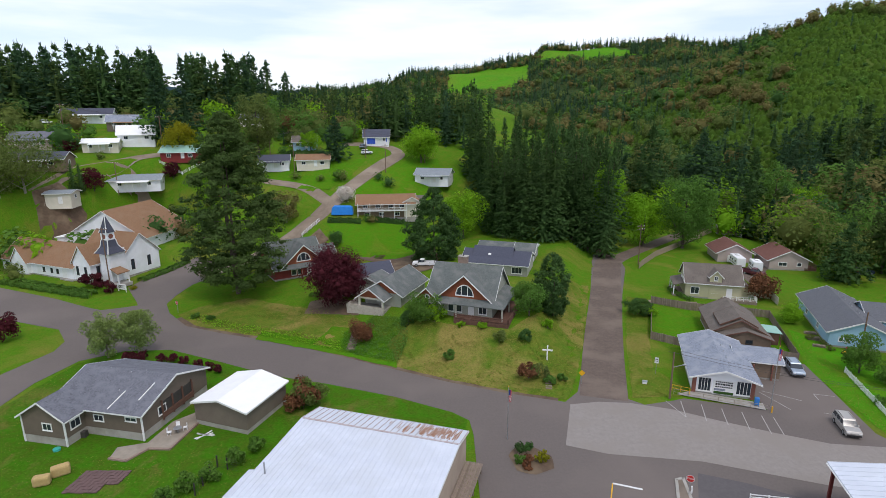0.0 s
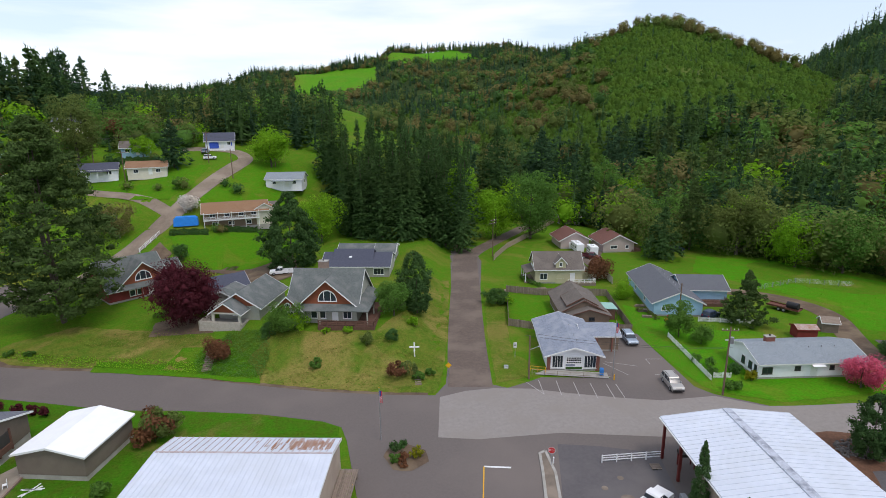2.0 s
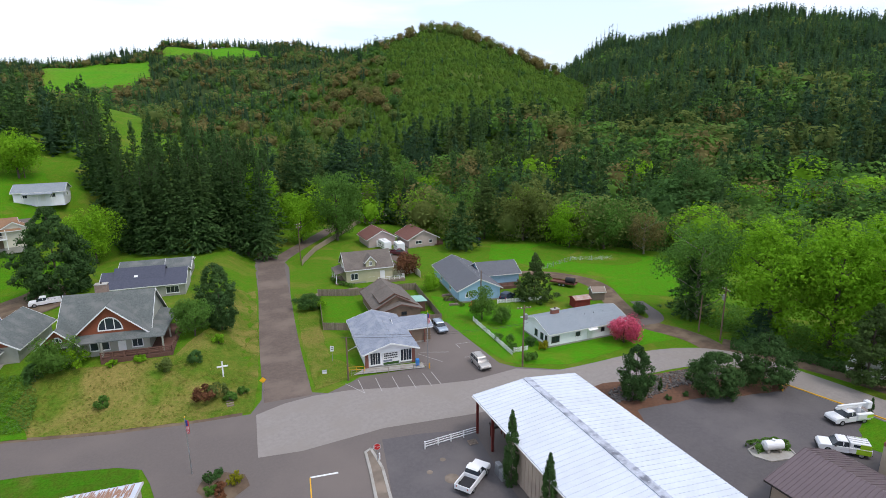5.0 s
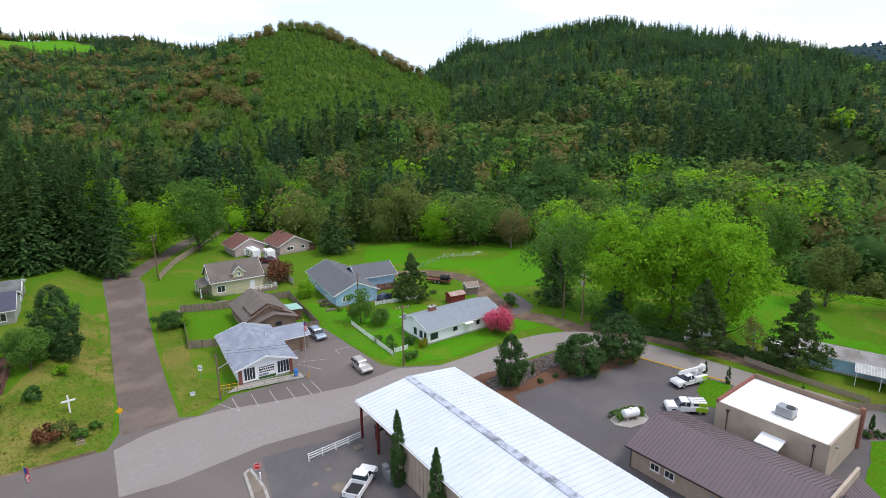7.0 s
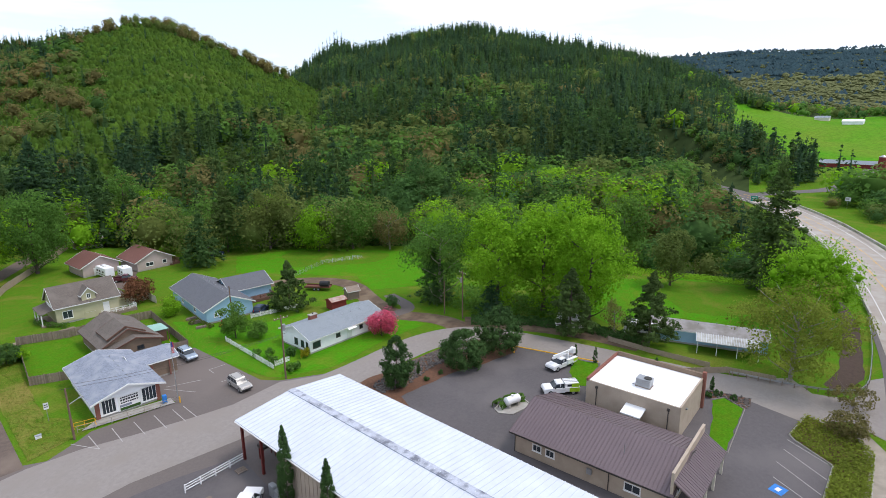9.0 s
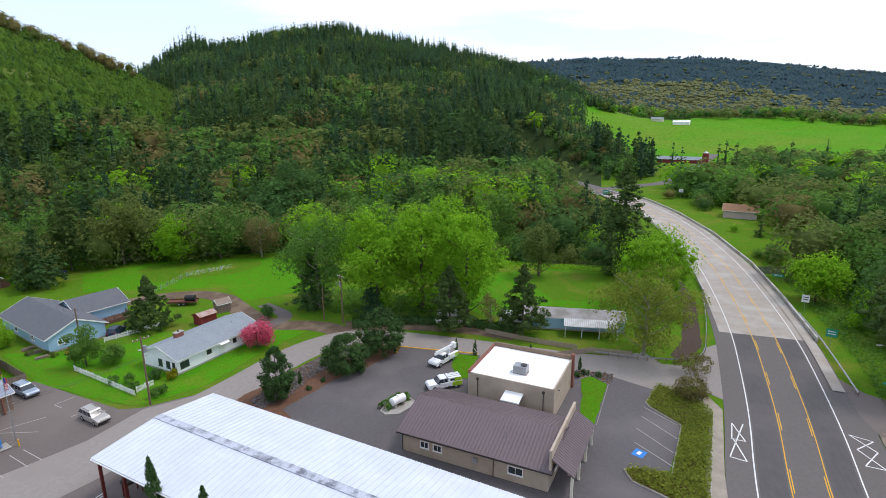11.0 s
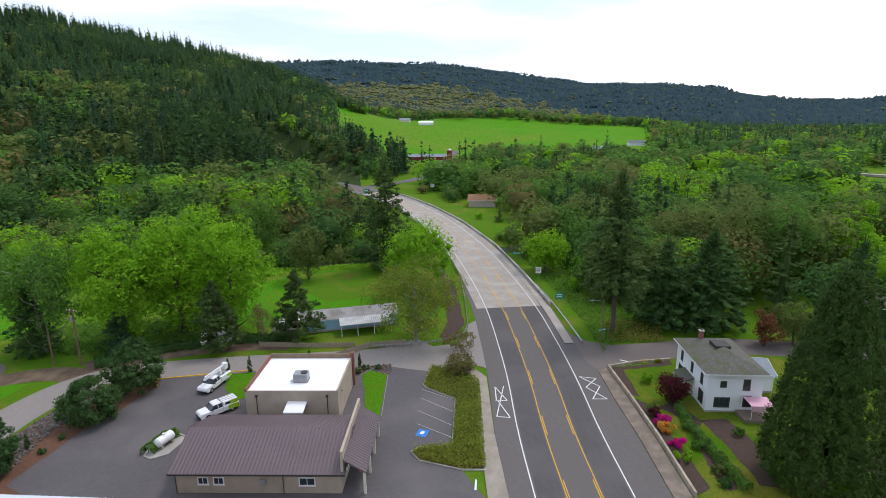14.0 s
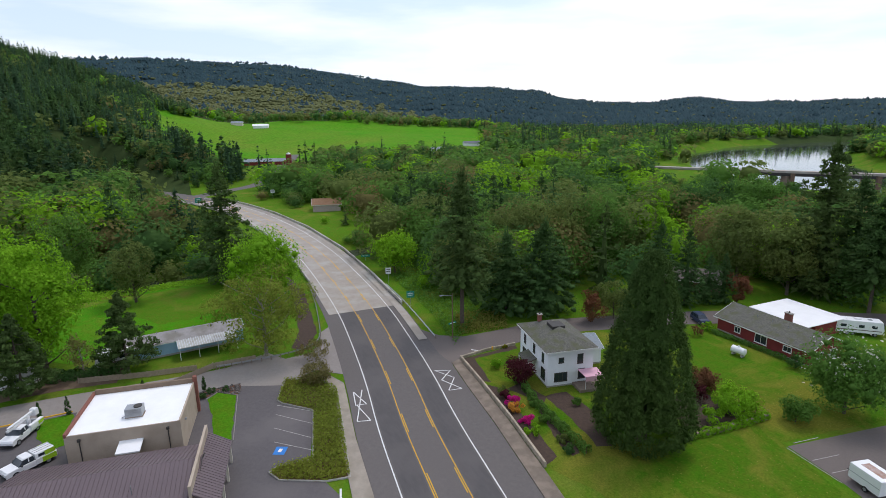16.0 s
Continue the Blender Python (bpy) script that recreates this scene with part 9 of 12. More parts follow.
def conifer(x, y, h, r, material="conifer_mid", base=None, n=1500, label="", size=0.55, name="conifer", power=0.9, droop=0.35, ragged=0.25, z=None, trunk=None, group=""):
    base = h * 0.08 if base is None else base
    z = float(height(x, y)) if z is None else z
    t = thing(name, pose(x, y, z, rz=rng.uniform(0, 360)), label or "dark green conifer with drooping branches", "tree", group)
    part("trunk", tubed((0, 0, -0.3), (0, 0, h * 0.96), trunk or 0.016 * h, 0.03, n=7), "bark", t)
    if power < 0.5:
        v, f = star_tiers(h * 0.94, r * 0.42, max(6, int(h / 1.2)), 8, base + 0.08 * h, 0.2, 0.3, power)
        sets = [needles(h, r, n, base, size, power, droop, ragged), (v, np.c_[f, f[:, 2]])]
    else:
        near = math.hypot(x, y) < 165
        sets = list(cone_points(min(n, 6500) if near else min(n // 2, 2600), r, h, base, int(110 + 14 * r), 0.17 * r, power * 0.88, 0.1, 0.62, 0.42, size * (0.52 if near else 0.64), 0.16 + 0.5 * ragged, near))
        sets.append(fronds(h, r * 0.86, base, max(12, int(h / (1.1 if near else 1.6))), 8, power * 0.8, droop, ragged, 3 if near else 2, 0.15, core=0.2))
    crown_mesh(sets, material, t)
    return t


def fronds(h, r, base, whorls, per, power=0.85, droop=0.3, ragged=0.25, split=1, wide=0.3, low=0.75, core=0.3):
    """A conifer crown of folded, feathered boughs in whorls round a slim inner cone: verts and quads."""
    m = whorls * per
    row = np.repeat(np.arange(whorls), per)
    k = np.clip((row + rng.uniform(-0.3, 1.0, m)) / whorls, 0, 0.97)
    a = np.tile(np.arange(per), whorls) * (math.tau / per) + row * 2.4 + rng.normal(0, 0.25, m)
    shape = np.minimum(low + (1 - low) * k / 0.14, 1.0) * (1 - k) ** power
    lobes = 1 - ragged * (0.5 + 0.5 * np.sin(a * 2 + k * 19 + rng.uniform(0, 6.28))) - ragged * 0.6 * (rng.random(m) < 0.2)
    tip = np.clip((k - 0.72) / 0.25, 0, 1)
    ln = r * shape * lobes * rng.uniform(0.8, 1.15, m) + (0.022 + 0.012 * tip) * h
    z0 = base + (h - base) * np.minimum(k, 0.95)
    # boughs droop low on the trunk and close upright round the leader
    rise = 0.55 * k - droop * (1 - k) + rng.normal(0, 0.06, m) + 1.7 * tip
    reach = 1 - 0.62 * tip
    vs = []
    for j in range(split):
        s0 = 0.1 + 0.9 * max(j - 0.35, 0) / split
        s1 = 0.1 + 0.9 * (j + 1) / split
        sm = s0 + (s1 - s0) * 0.58
        aj = a + rng.normal(0, 0.1, m) * (j > 0)
        w = wide * ln * (1.0 if split == 1 else 1.25 - 0.75 * (j + 0.5) / split) * rng.uniform(0.75, 1.25, m)
        d, side = np.c_[np.cos(aj), np.sin(aj)], np.c_[-np.sin(aj), np.cos(aj)]

        def spot(q, off, sink):
            return np.c_[d * (ln * reach * q)[:, None] + side * (off * reach)[:, None], z0 + ln * (rise * q - 0.2 * q * q) - sink]
        nil = np.zeros(m)
        vs.append(np.stack([spot(s0, nil, nil), spot(sm, -w, w * rng.uniform(0.3, 0.8, m)), spot(s1, rng.normal(0, 0.15, m) * w, nil), spot(sm, w, w * rng.uniform(0.3, 0.8, m))], 1).reshape(-1, 3))
    v = np.vstack(vs)
    f = np.arange(len(v)).reshape(-1, 4)
    ring = [(math.cos(t) * r * core, math.sin(t) * r * core, base + 0.03 * h) for t in np.arange(6) * math.tau / 6]
    o = len(v)
    v = np.vstack([v, ring, [(0, 0, base + (h - base) * 0.86)]])
    return v, np.vstack([f, [(o + i, o + (i + 1) % 6, o + 6, o + 6) for i in range(6)]])


class Wood:
    """Collects many far trees of one colour into one mesh."""
    def __init__(self, name, material, label, category="trees"):
        self.name, self.material, self.label, self.category = name, material, label, category
        self.v, self.f, self.n = [], [], 0

    def add(self, v, f):
        if f.shape[1] == 3:
            f = np.c_[f, f[:, 2]]
        self.v.append(v)
        self.f.append(f + self.n)
        self.n += len(v)

    def joined(self):
        v, f = np.vstack(self.v), np.vstack(self.f)
        tri = f[:, 2] == f[:, 3]
        if tri.any():
            f = f[:, :3] if tri.all() else np.vstack([f[tri][:, :3], f[~tri][:, [0, 1, 2]], f[~tri][:, [0, 2, 3]]])
        return v, f

    def done(self):
        if not self.v:
            return
        v, f = self.joined()
        raw_mesh(self.name, v, f, self.material, label=self.label, category=self.category)


def bough_kit(whorls, per, split, wide, count, core=0.3):
    return [fronds(1.0, rng.uniform(0.165, 0.225), 0.03, whorls, per, rng.uniform(0.5, 0.72), 0.3, 0.35, split, wide, core=core) for _ in range(count)]


def fir_kit(n, lumps, card, count):
    """Firs of ragged needle clumps round a slim feathered cone."""
    kit = []
    for i in range(count):
        r, power = rng.uniform(0.19, 0.27), rng.uniform(0.62, 0.9)
        w = Wood("fir", "", "")
        for v, f in cone_points(n, r, 0.99, 0.04 + 0.1 * (i % 3 == 0), lumps, 0.055, power, 0.12, 0.6, 0.4, card, 0.32, False):
            w.add(v, f)
        w.add(*fronds(1.0, r * 0.75, 0.06, 10, 6, power, 0.3, 0.35, 1, 0.24, core=0.25))
        kit.append((np.vstack(w.v), np.vstack(w.f)))
    return kit


CON_KIT = fir_kit(64, 15, 0.036, 10)
CON_NEAR = fir_kit(170, 26, 0.025, 10)
CON_FAR = bough_kit(6, 5, 1, 0.44, 12, 0.45)


def leaf_kit(n, leaf, count=8, lumps=14, bulge=0.2):
    """Rounded leaf-tree crowns of height 1: leaf clumps over a bulging dome round a dense heart."""
    kit = []
    for _ in range(count):
        lobe = rng.normal(size=(lumps, 3)) + np.array([0, 0, 0.3])
        lobe /= np.linalg.norm(lobe, axis=1)[:, None]
        size = rng.uniform(0.5, 1.0, lumps)

        def reach(u):
            """How far the crown bulges out towards u."""
            near = np.clip((u @ lobe.T - 0.78) / 0.22, 0, 1) * size
            return 1 - bulge + 2 * bulge * near.max(1)
        u = rng.normal(size=(n, 3)) + np.array([0, 0, 0.25])
        u /= np.linalg.norm(u, axis=1)[:, None]
        axes = np.array([0.46 * rng.uniform(0.85, 1.1), 0.46 * rng.uniform(0.85, 1.1), 0.5])
        p = u * axes * (reach(u) * (1.08 - 0.3 * rng.random(n) ** 1.4))[:, None] + np.array([0, 0, 0.5])
        v, f = cards(p, leaf, u + np.array([0, 0, 0.3]), 0.55)
        cv = FINE_V * axes * (reach(FINE_V) * 0.66 * rng.uniform(0.7, 1.15, len(FINE_V)))[:, None] + np.array([0, 0, 0.5])
        kit.append((np.vstack([v, cv]), np.vstack([f, np.c_[FINE_F, FINE_F[:, 2]] + len(v)])))
    return kit


LEAF_BIG = leaf_kit(1150, 0.03, 8, 34, 0.26)
LEAF_NEAR = leaf_kit(430, 0.043, 10, 24, 0.24)
LEAF_MID = leaf_kit(140, 0.074, 10, 18, 0.22)
LEAF_FAR = leaf_kit(28, 0.13, 10, 10, 0.2)
BUSH_KIT = []
for _ in range(14):
    t = np.arange(6) * math.tau / 6 + rng.uniform(0, 1)
    low = np.c_[np.cos(t) * 0.62, np.sin(t) * 0.62, np.full(6, -0.1)] * rng.uniform(0.7, 1.25, (6, 1))
    mid = np.c_[np.cos(t + 0.5) * 0.42, np.sin(t + 0.5) * 0.42, np.full(6, 0.5)] * rng.uniform(0.65, 1.3, (6, 1))
    tip = np.array([[rng.normal(0, 0.1), rng.normal(0, 0.1), rng.uniform(0.75, 1.1)]])
    q = [(i, (i + 1) % 6, 6 + (i + 1) % 6, 6 + i) for i in range(6)] + [(6 + i, 6 + (i + 1) % 6, 12, 12) for i in range(6)]
    BUSH_KIT.append((np.vstack([low, mid, tip]), np.array(q)))


FAR_CONE, FAR_BLOB = [], []
for _ in range(12):
    FAR_CONE.append(star_tiers(1.0, rng.uniform(0.2, 0.27), 1, 4, 0.1, 0.3, 0.4))
    c = np.c_[rng.normal(0, 0.16, (3, 2)), rng.uniform(0.3, 0.6, 3)]
    v, f = cores(c, rng.uniform(0.26, 0.36, 3), False)
    FAR_BLOB.append((v, f))


def put(wood, kit, x, y, z, h, wide=1.0):
    v, f = kit[int(rng.integers(len(kit)))]
    a = rng.uniform(0, 6.28)
    c, s = math.cos(a), math.sin(a)
    q = np.c_[(v[:, 0] * c - v[:, 1] * s) * h * wide + x, (v[:, 0] * s + v[:, 1] * c) * h * wide + y, v[:, 2] * h + z - 0.3]
    wood.add(q, f)


def polar(n, a0, a1, r0, r1):
    r = np.sqrt(rng.uniform(r0 * r0, r1 * r1, n))
    a = np.radians(rng.uniform(a0, a1, n))
    return np.c_[r * np.sin(a), r * np.cos(a)]


def clear_of(p):
    """Leaves out water, the highway and the far meadow."""
    x, y = p[:, 0], p[:, 1]
    ok = (line_distance(x, y, STREAM) > 8) & (line_distance(x, y, RIVER) > 84) & (line_distance(x, y, HWY) > 17)
    ok &= (line_distance(x, y, [(84, -38), (83.4, -46), (82.9, -54), (83, -65), (78, -80), (74, -92), (66, -108), (52, -130), (30, -160)]) > 9) & (line_distance(x, y, [(98, -101), (82, -114)]) > 9)
    for hx, hy, gap in ((236, -58, 12), (243, -60, 10), (290, -203, 13), (370, -202, 14), (325, -188, 12), (600, -372, 20)):
        ok &= np.hypot(x - hx, y - hy) > gap
    ok &= line_distance(x, y, [(318, -8), (336, -26), (352, -44), (385, -58), (455, -74), (520, -96)]) > 17
    ok &= ~((x > 96) & (x < 150) & (y > -26) & (y < 34)) & ~((np.hypot(x - 128, y + 132) < 24))
    return p[ok]


def meadow_patch(x, y):
    r, az = math.hypot(x, y), math.degrees(math.atan2(x, y))
    if 89 < az < 120 and 540 < r < 880:
        return True
    if 95.8 < az < 103 and 400 < r < 545:
        return True
    if 0.5 < az < 8.5 and 835 + az * 12 < r < 1210:
        return True
    if 9.5 < az < 18 and 1110 < r < 1250:
        return True
    return False


W = {k: Wood(*v) for k, v in {
    "fir": ("forest", "conifer_dark", "dense dark fir forest covering the hills"),
    "firm": ("forest", "conifer_mid", "mixed green conifer forest on the slopes"),
    "fol": ("forest", "conifer_olive", "olive-tinged conifers among the forest"),
    "lg": ("woods", "leaf_green", "green broadleaf woods along the valley"),
    "ls": ("woods", "leaf_spring", "bright spring-green broadleaf woods"),
    "ld": ("woods", "leaf_deep", "deep green broadleaf woods"),
    "lo": ("woods", "leaf_olive", "olive and yellowish broadleaf woods"),
    "lt": ("woods", "leaf_tan", "tan budding broadleaf woods"),
    "scrub": ("scrub", "scrub_green", "regrown green scrub over the logged hill"),
    "far": ("far_forest", "far_forest", "distant ridge forest, its colour tinted blue for haze"),
    "farl": ("far_woods", "far_leaf", "pale green woods on distant slopes"),
}.items()}


def scatter(pts, mix, hmin, hmax, con, leaf, wide=1.0):
    z = height(pts[:, 0], pts[:, 1])
    keys, w = list(mix), np.array(list(mix.values()), float)
    # kinds grow in clumps: leaf trees in some hollows, each kind drifting over the slope
    x, y = pts[:, :1], pts[:, 1:]
    leaf_like = np.array([k not in ("fir", "firm", "fol", "far") for k in keys], float)
    drift = np.sin(x * 0.031 + 0.7 * np.sin(y * 0.02)) + np.sin(y * 0.037 + 1 + 0.8 * np.sin(x * 0.024))
    own = np.sin(x * 0.055 + np.arange(len(keys)) * 2.1) + np.sin(y * 0.061 + np.arange(len(keys)) * 3.7)
    odds = w * np.exp(0.75 * drift * (leaf_like - 0.5) * 2 + 0.55 * own)
    odds = np.cumsum(odds / odds.sum(1, keepdims=True), 1)
    pick = np.minimum((rng.random((len(pts), 1)) > odds).sum(1), len(keys) - 1)
    verge = line_distance(pts[:, 0], pts[:, 1], HWY)
    for (x, y), zz, k, edge in zip(pts, z, pick, verge):
        if meadow_patch(x, y):
            continue
        key = keys[k]
        h = rng.uniform(hmin, hmax)
        if edge < 34 and y > -60:
            # roadside growth stays low
            h = min(h, 2 + (edge - 14) * 0.55)
            if h < 3:
                continue
        r, az = math.hypot(x, y), math.degrees(math.atan2(x, y))
        if 137 < az < 160 and 190 < r < 470 and rng.random() < 0.85:
            # low alder scrub along the flood plain
            h = min(h, (40 - 0.098 * r - zz) / 1.2)
            if h < 3:
                continue
        if key in ("fir", "firm", "fol", "far"):
            put(W[key], con, x, y, zz, h * 1.2, wide)
        else:
            put(W[key], leaf, x, y, zz, h * 0.8, wide)


FOOT = {"ld": 4, "lo": 3, "lt": 0.8, "firm": 3.5, "fir": 2, "fol": 2, "lg": 1.4}
LEAFS = {"lg": 5, "ls": 2.4, "ld": 3.4, "lo": 3, "lt": 0.9, "firm": 0.35, "fol": 0.35}


def forests():
    # wooded hill, foot and slope
    p = polar(4300, 44, 92, 620, 1060)
    scatter(clear_of(p[~on_scrub(p[:, 0], p[:, 1])]), {"fir": 6, "firm": 3, "fol": 0.8, "lo": 0.2, "lg": 0.12}, 12, 19, CON_FAR, LEAF_FAR, 1.3)
    for a0, a1, part_of, few in ((44, 73, 0.6, 1.0), (73, 92, 0.4, 0.3)):
        p = polar(int(1500 * part_of), a0, a1, 420, 630)
        scatter(clear_of(p[~on_scrub(p[:, 0], p[:, 1])]), {"fir": 4.5, "firm": 4, "fol": 1.8 * few, "lo": 1.2 * few, "lg": 0.6 * few, "lt": 0.3 * few}, 10, 19, CON_FAR, LEAF_FAR, 1.3)
        p = polar(int(850 * part_of), a0, a1, 262, 430)
        scatter(clear_of(p[~on_scrub(p[:, 0], p[:, 1])]), {"fir": 3.5, "firm": 4.5, "fol": 2.5 * few, "lg": 1.2 * few, "ld": 1.2, "lo": 1.7 * few, "lt": 0.6 * few}, 13, 24, CON_KIT, LEAF_MID, 1.25)
    # lone tall firs in the saddle
    for az, h in ((49.2, 20), (49.6, 24), (49.9, 27), (50.3, 30), (50.7, 34), (51.0, 33), (51.4, 38), (51.7, 36), (52.1, 34)):
        x, y = 1040 * math.sin(radians(az)), 1040 * math.cos(radians(az))
        put(W["fir"], CON_FAR, x, y, float(height(x, y)), h, 0.8)
    # mature trees over the foot of the logged hill
    p = polar(520, 20, 62, 262, 430)
    far_edge = np.interp(np.degrees(np.arctan2(p[:, 0], p[:, 1])), (20, 30, 36, 42, 50, 62), (300, 305, 345, 395, 420, 430))
    scatter(p[(np.hypot(p[:, 0], p[:, 1]) < far_edge) & on_scrub(p[:, 0], p[:, 1])], {"fir": 3, "firm": 4, "fol": 2.5, "lg": 1.5, "ls": 0.6, "lo": 1.6, "lt": 0.8}, 13, 22, CON_KIT, LEAF_MID, 1.25)
    # belt of trees between the field and the hill
    scatter(clear_of(polar(300, 32, 86, 200, 266)), {"lg": 3, "ls": 1.2, "ld": 3, "lo": 3.5, "lt": 0.8, "firm": 2.5, "fol": 1.5}, 13, 24, CON_NEAR, LEAF_NEAR, 1.2)
    scatter(polar(190, 17, 52, 205, 275), {"fir": 4, "firm": 4, "fol": 1, "lg": 1.6, "ls": 0.8, "lo": 1.2}, 12, 20, CON_NEAR, LEAF_NEAR, 1.15)
    # scrub hill
    p = polar(21000, 9, 58, 285, 700)
    p = p[on_scrub(p[:, 0], p[:, 1])]
    z = height(p[:, 0], p[:, 1])
    for (x, y), zz in zip(p, z):
        put(W["scrub"], BUSH_KIT, x, y, zz + 0.2, rng.uniform(1.3, 3.4) if rng.random() < 0.95 else rng.uniform(3.5, 6))
    p = polar(420, 12, 56, 330, 660)
    p = p[on_scrub(p[:, 0], p[:, 1])]
    scatter(p, {"fir": 3, "firm": 4, "ld": 2, "lg": 2}, 3, 6.5, CON_FAR, LEAF_FAR, 1.3)
    scatter(polar(230, 8, 31, 290, 520), {"lo": 3, "lt": 4, "firm": 1, "ld": 1}, 7, 14, CON_FAR, LEAF_MID, 1.2)
    scatter(polar(90, 29, 47, 662, 700), {"lo": 2, "lt": 4}, 9, 17, CON_FAR, LEAF_MID)
    # ridge with meadows
    scatter(polar(4600, -14, 30, 520, 1290), {"fir": 4, "firm": 2.5, "lg": 0.8, "lo": 2.4, "lt": 2.6, "ld": 1.5}, 9, 15, CON_FAR, LEAF_FAR, 1.35)
    scatter(polar(900, -12, 33, 1150, 1340), {"fir": 6, "firm": 2, "lt": 0.7}, 11, 17, CON_FAR, LEAF_FAR, 1.5)
    # hill behind the upper houses
    p = polar(420, -46, -16.6, 285, 380)
    az = np.degrees(np.arctan2(p[:, 0], p[:, 1]))
    stand = (az < -26.2) | ((az > -24.1) & (az < -21.5)) | ((az > -20.8) & (az < -17.0))
    scatter(p[stand], {"fir": 3, "firm": 4, "fol": 1}, 16, 26, CON_NEAR, LEAF_MID, 1.25)
    scatter(p[~stand][::3], {"lg": 2, "lo": 2, "firm": 1}, 9, 13, CON_NEAR, LEAF_MID, 1.15)
    scatter(polar(5, -16.0, -15.2, 290, 310), {"fir": 1, "firm": 1}, 15, 18, CON_NEAR, LEAF_MID, 1.1)
    scatter(polar(110, -17, -6, 232, 330), {"lg": 3, "ls": 1.6, "lo": 2.4, "lt": 1, "fir": 0.7, "fol": 0.7}, 8, 13, CON_NEAR, LEAF_NEAR, 1.2)
    scatter(polar(190, -16, 4, 300, 430), {"fir": 1.5, "firm": 2, "lg": 3, "ls": 1.5, "lo": 2.5, "lt": 1.5}, 9, 14, CON_KIT, LEAF_MID, 1.25)
    scatter(polar(70, -7, 4, 232, 300), {"fir": 2, "firm": 2.5, "fol": 1, "lg": 1.5, "lo": 1.5}, 12, 18, CON_NEAR, LEAF_NEAR, 1.2)
    scatter(clear_of(polar(90, 74, 93, 178, 270)), FOOT, 11, 20, CON_NEAR, LEAF_NEAR, 1.2)
    scatter(clear_of(polar(190, 74, 93, 270, 420)), FOOT, 11, 20, CON_KIT, LEAF_MID, 1.2)
    scatter(clear_of(polar(50, 43, 74, 186, 204)), {"lg": 4, "ls": 3, "ld": 2, "lo": 2, "lt": 0.8, "firm": 0.8}, 12, 20, CON_KIT, LEAF_NEAR, 1.25)
    # trees between the hillside houses
    p = polar(250, -42, -6, 170, 285)
    x, y = p[:, 0], p[:, 1]
    ok = np.ones(len(p), bool)
    for ob in scene.objects:
        if ob.parent is None and ob.name.split(".")[0] in ("house", "church", "church_hall", "car", "tarpaulin", "shrub"):
            ok &= np.hypot(x - ob.location.x, y - ob.location.y) > 10
    for line in ([(-62, 135), (-55, 150), (-46, 159), (-40, 170), (-32, 180), (-26, 193), (-20, 206), (-16, 214), (-21, 224)], [(-120, 160), (-118, 176), (-112, 183), (-104, 197), (-90, 205)], [(-90, 176), (-103, 187)], [(-36, 175), (-62, 190)]):
        ok &= line_distance(x, y, line) > 5
    ok &= ~((x > -68) & (x < 2) & (y > 164) & (y < 212))
    scatter(p[ok], {"lg": 3, "ls": 1.5, "lo": 3, "lt": 1.2, "firm": 2, "fir": 1, "ld": 2}, 5, 13, CON_KIT, LEAF_MID, 1.1)
    # garden shrubs and low hedgerows about the hillside houses
    p = polar(330, -42, -5, 166, 262)
    x, y = p[:, 0], p[:, 1]
    ok = np.ones(len(p), bool)
    for ob in scene.objects:
        if ob.parent is None and ob.name.split(".")[0] in ("house", "church", "church_hall", "car", "tarpaulin"):
            ok &= np.hypot(x - ob.location.x, y - ob.location.y) > 8.5
    for line in ([(-62, 135), (-55, 150), (-46, 159), (-40, 170), (-32, 180), (-26, 193), (-20, 206), (-16, 214), (-21, 224)], [(-120, 160), (-118, 176), (-112, 183), (-104, 197), (-90, 205)], [(-90, 176), (-103, 187)], [(-36, 175), (-62, 190)]):
        ok &= line_distance(x, y, line) > 4.5
    ok &= np.sin(x * 0.21 + 1) + np.sin(y * 0.33 + x * 0.1) > -0.1
    for (x, y), zz in zip(p[ok], height(p[ok][:, 0], p[ok][:, 1])):
        put(W[("ld", "lo", "lg", "lt", "ld")[int(rng.integers(5))]], LEAF_MID, x, y, zz, rng.uniform(1.6, 4.2), 1.25)
    # valley beyond the bridge
    scatter(clear_of(polar(85, 98, 138, 122, 165)), LEAFS, 12, 19, CON_NEAR, LEAF_BIG, 1.15)
    scatter(clear_of(polar(150, 98, 138, 165, 210)), LEAFS, 12, 20, CON_NEAR, LEAF_NEAR, 1.2)
    scatter(clear_of(polar(32, 136, 160, 142, 172)), LEAFS, 10, 17, CON_NEAR, LEAF_BIG, 1.15)
    scatter(clear_of(polar(85, 136, 160, 172, 230)), LEAFS, 10, 18, CON_NEAR, LEAF_NEAR, 1.2)
    scatter(clear_of(polar(210, 92, 160, 200, 300)), LEAFS, 12, 21, CON_NEAR, LEAF_NEAR, 1.3)
    scatter(clear_of(polar(330, 92, 160, 300, 420)), LEAFS, 12, 21, CON_KIT, LEAF_MID, 1.3)
    scatter(clear_of(polar(1900, 84, 160, 420, 1250)), {"lg": 4, "ld": 3, "lo": 3, "lt": 1.2, "firm": 1.2, "ls": 2}, 12, 21, CON_FAR, LEAF_FAR, 1.25)
    # front row along the field edge, each tree distinct
    row = ["lo", "lg", "ls", "lg", "lo", "lo", "ls", "lg", "ld", "lo"]
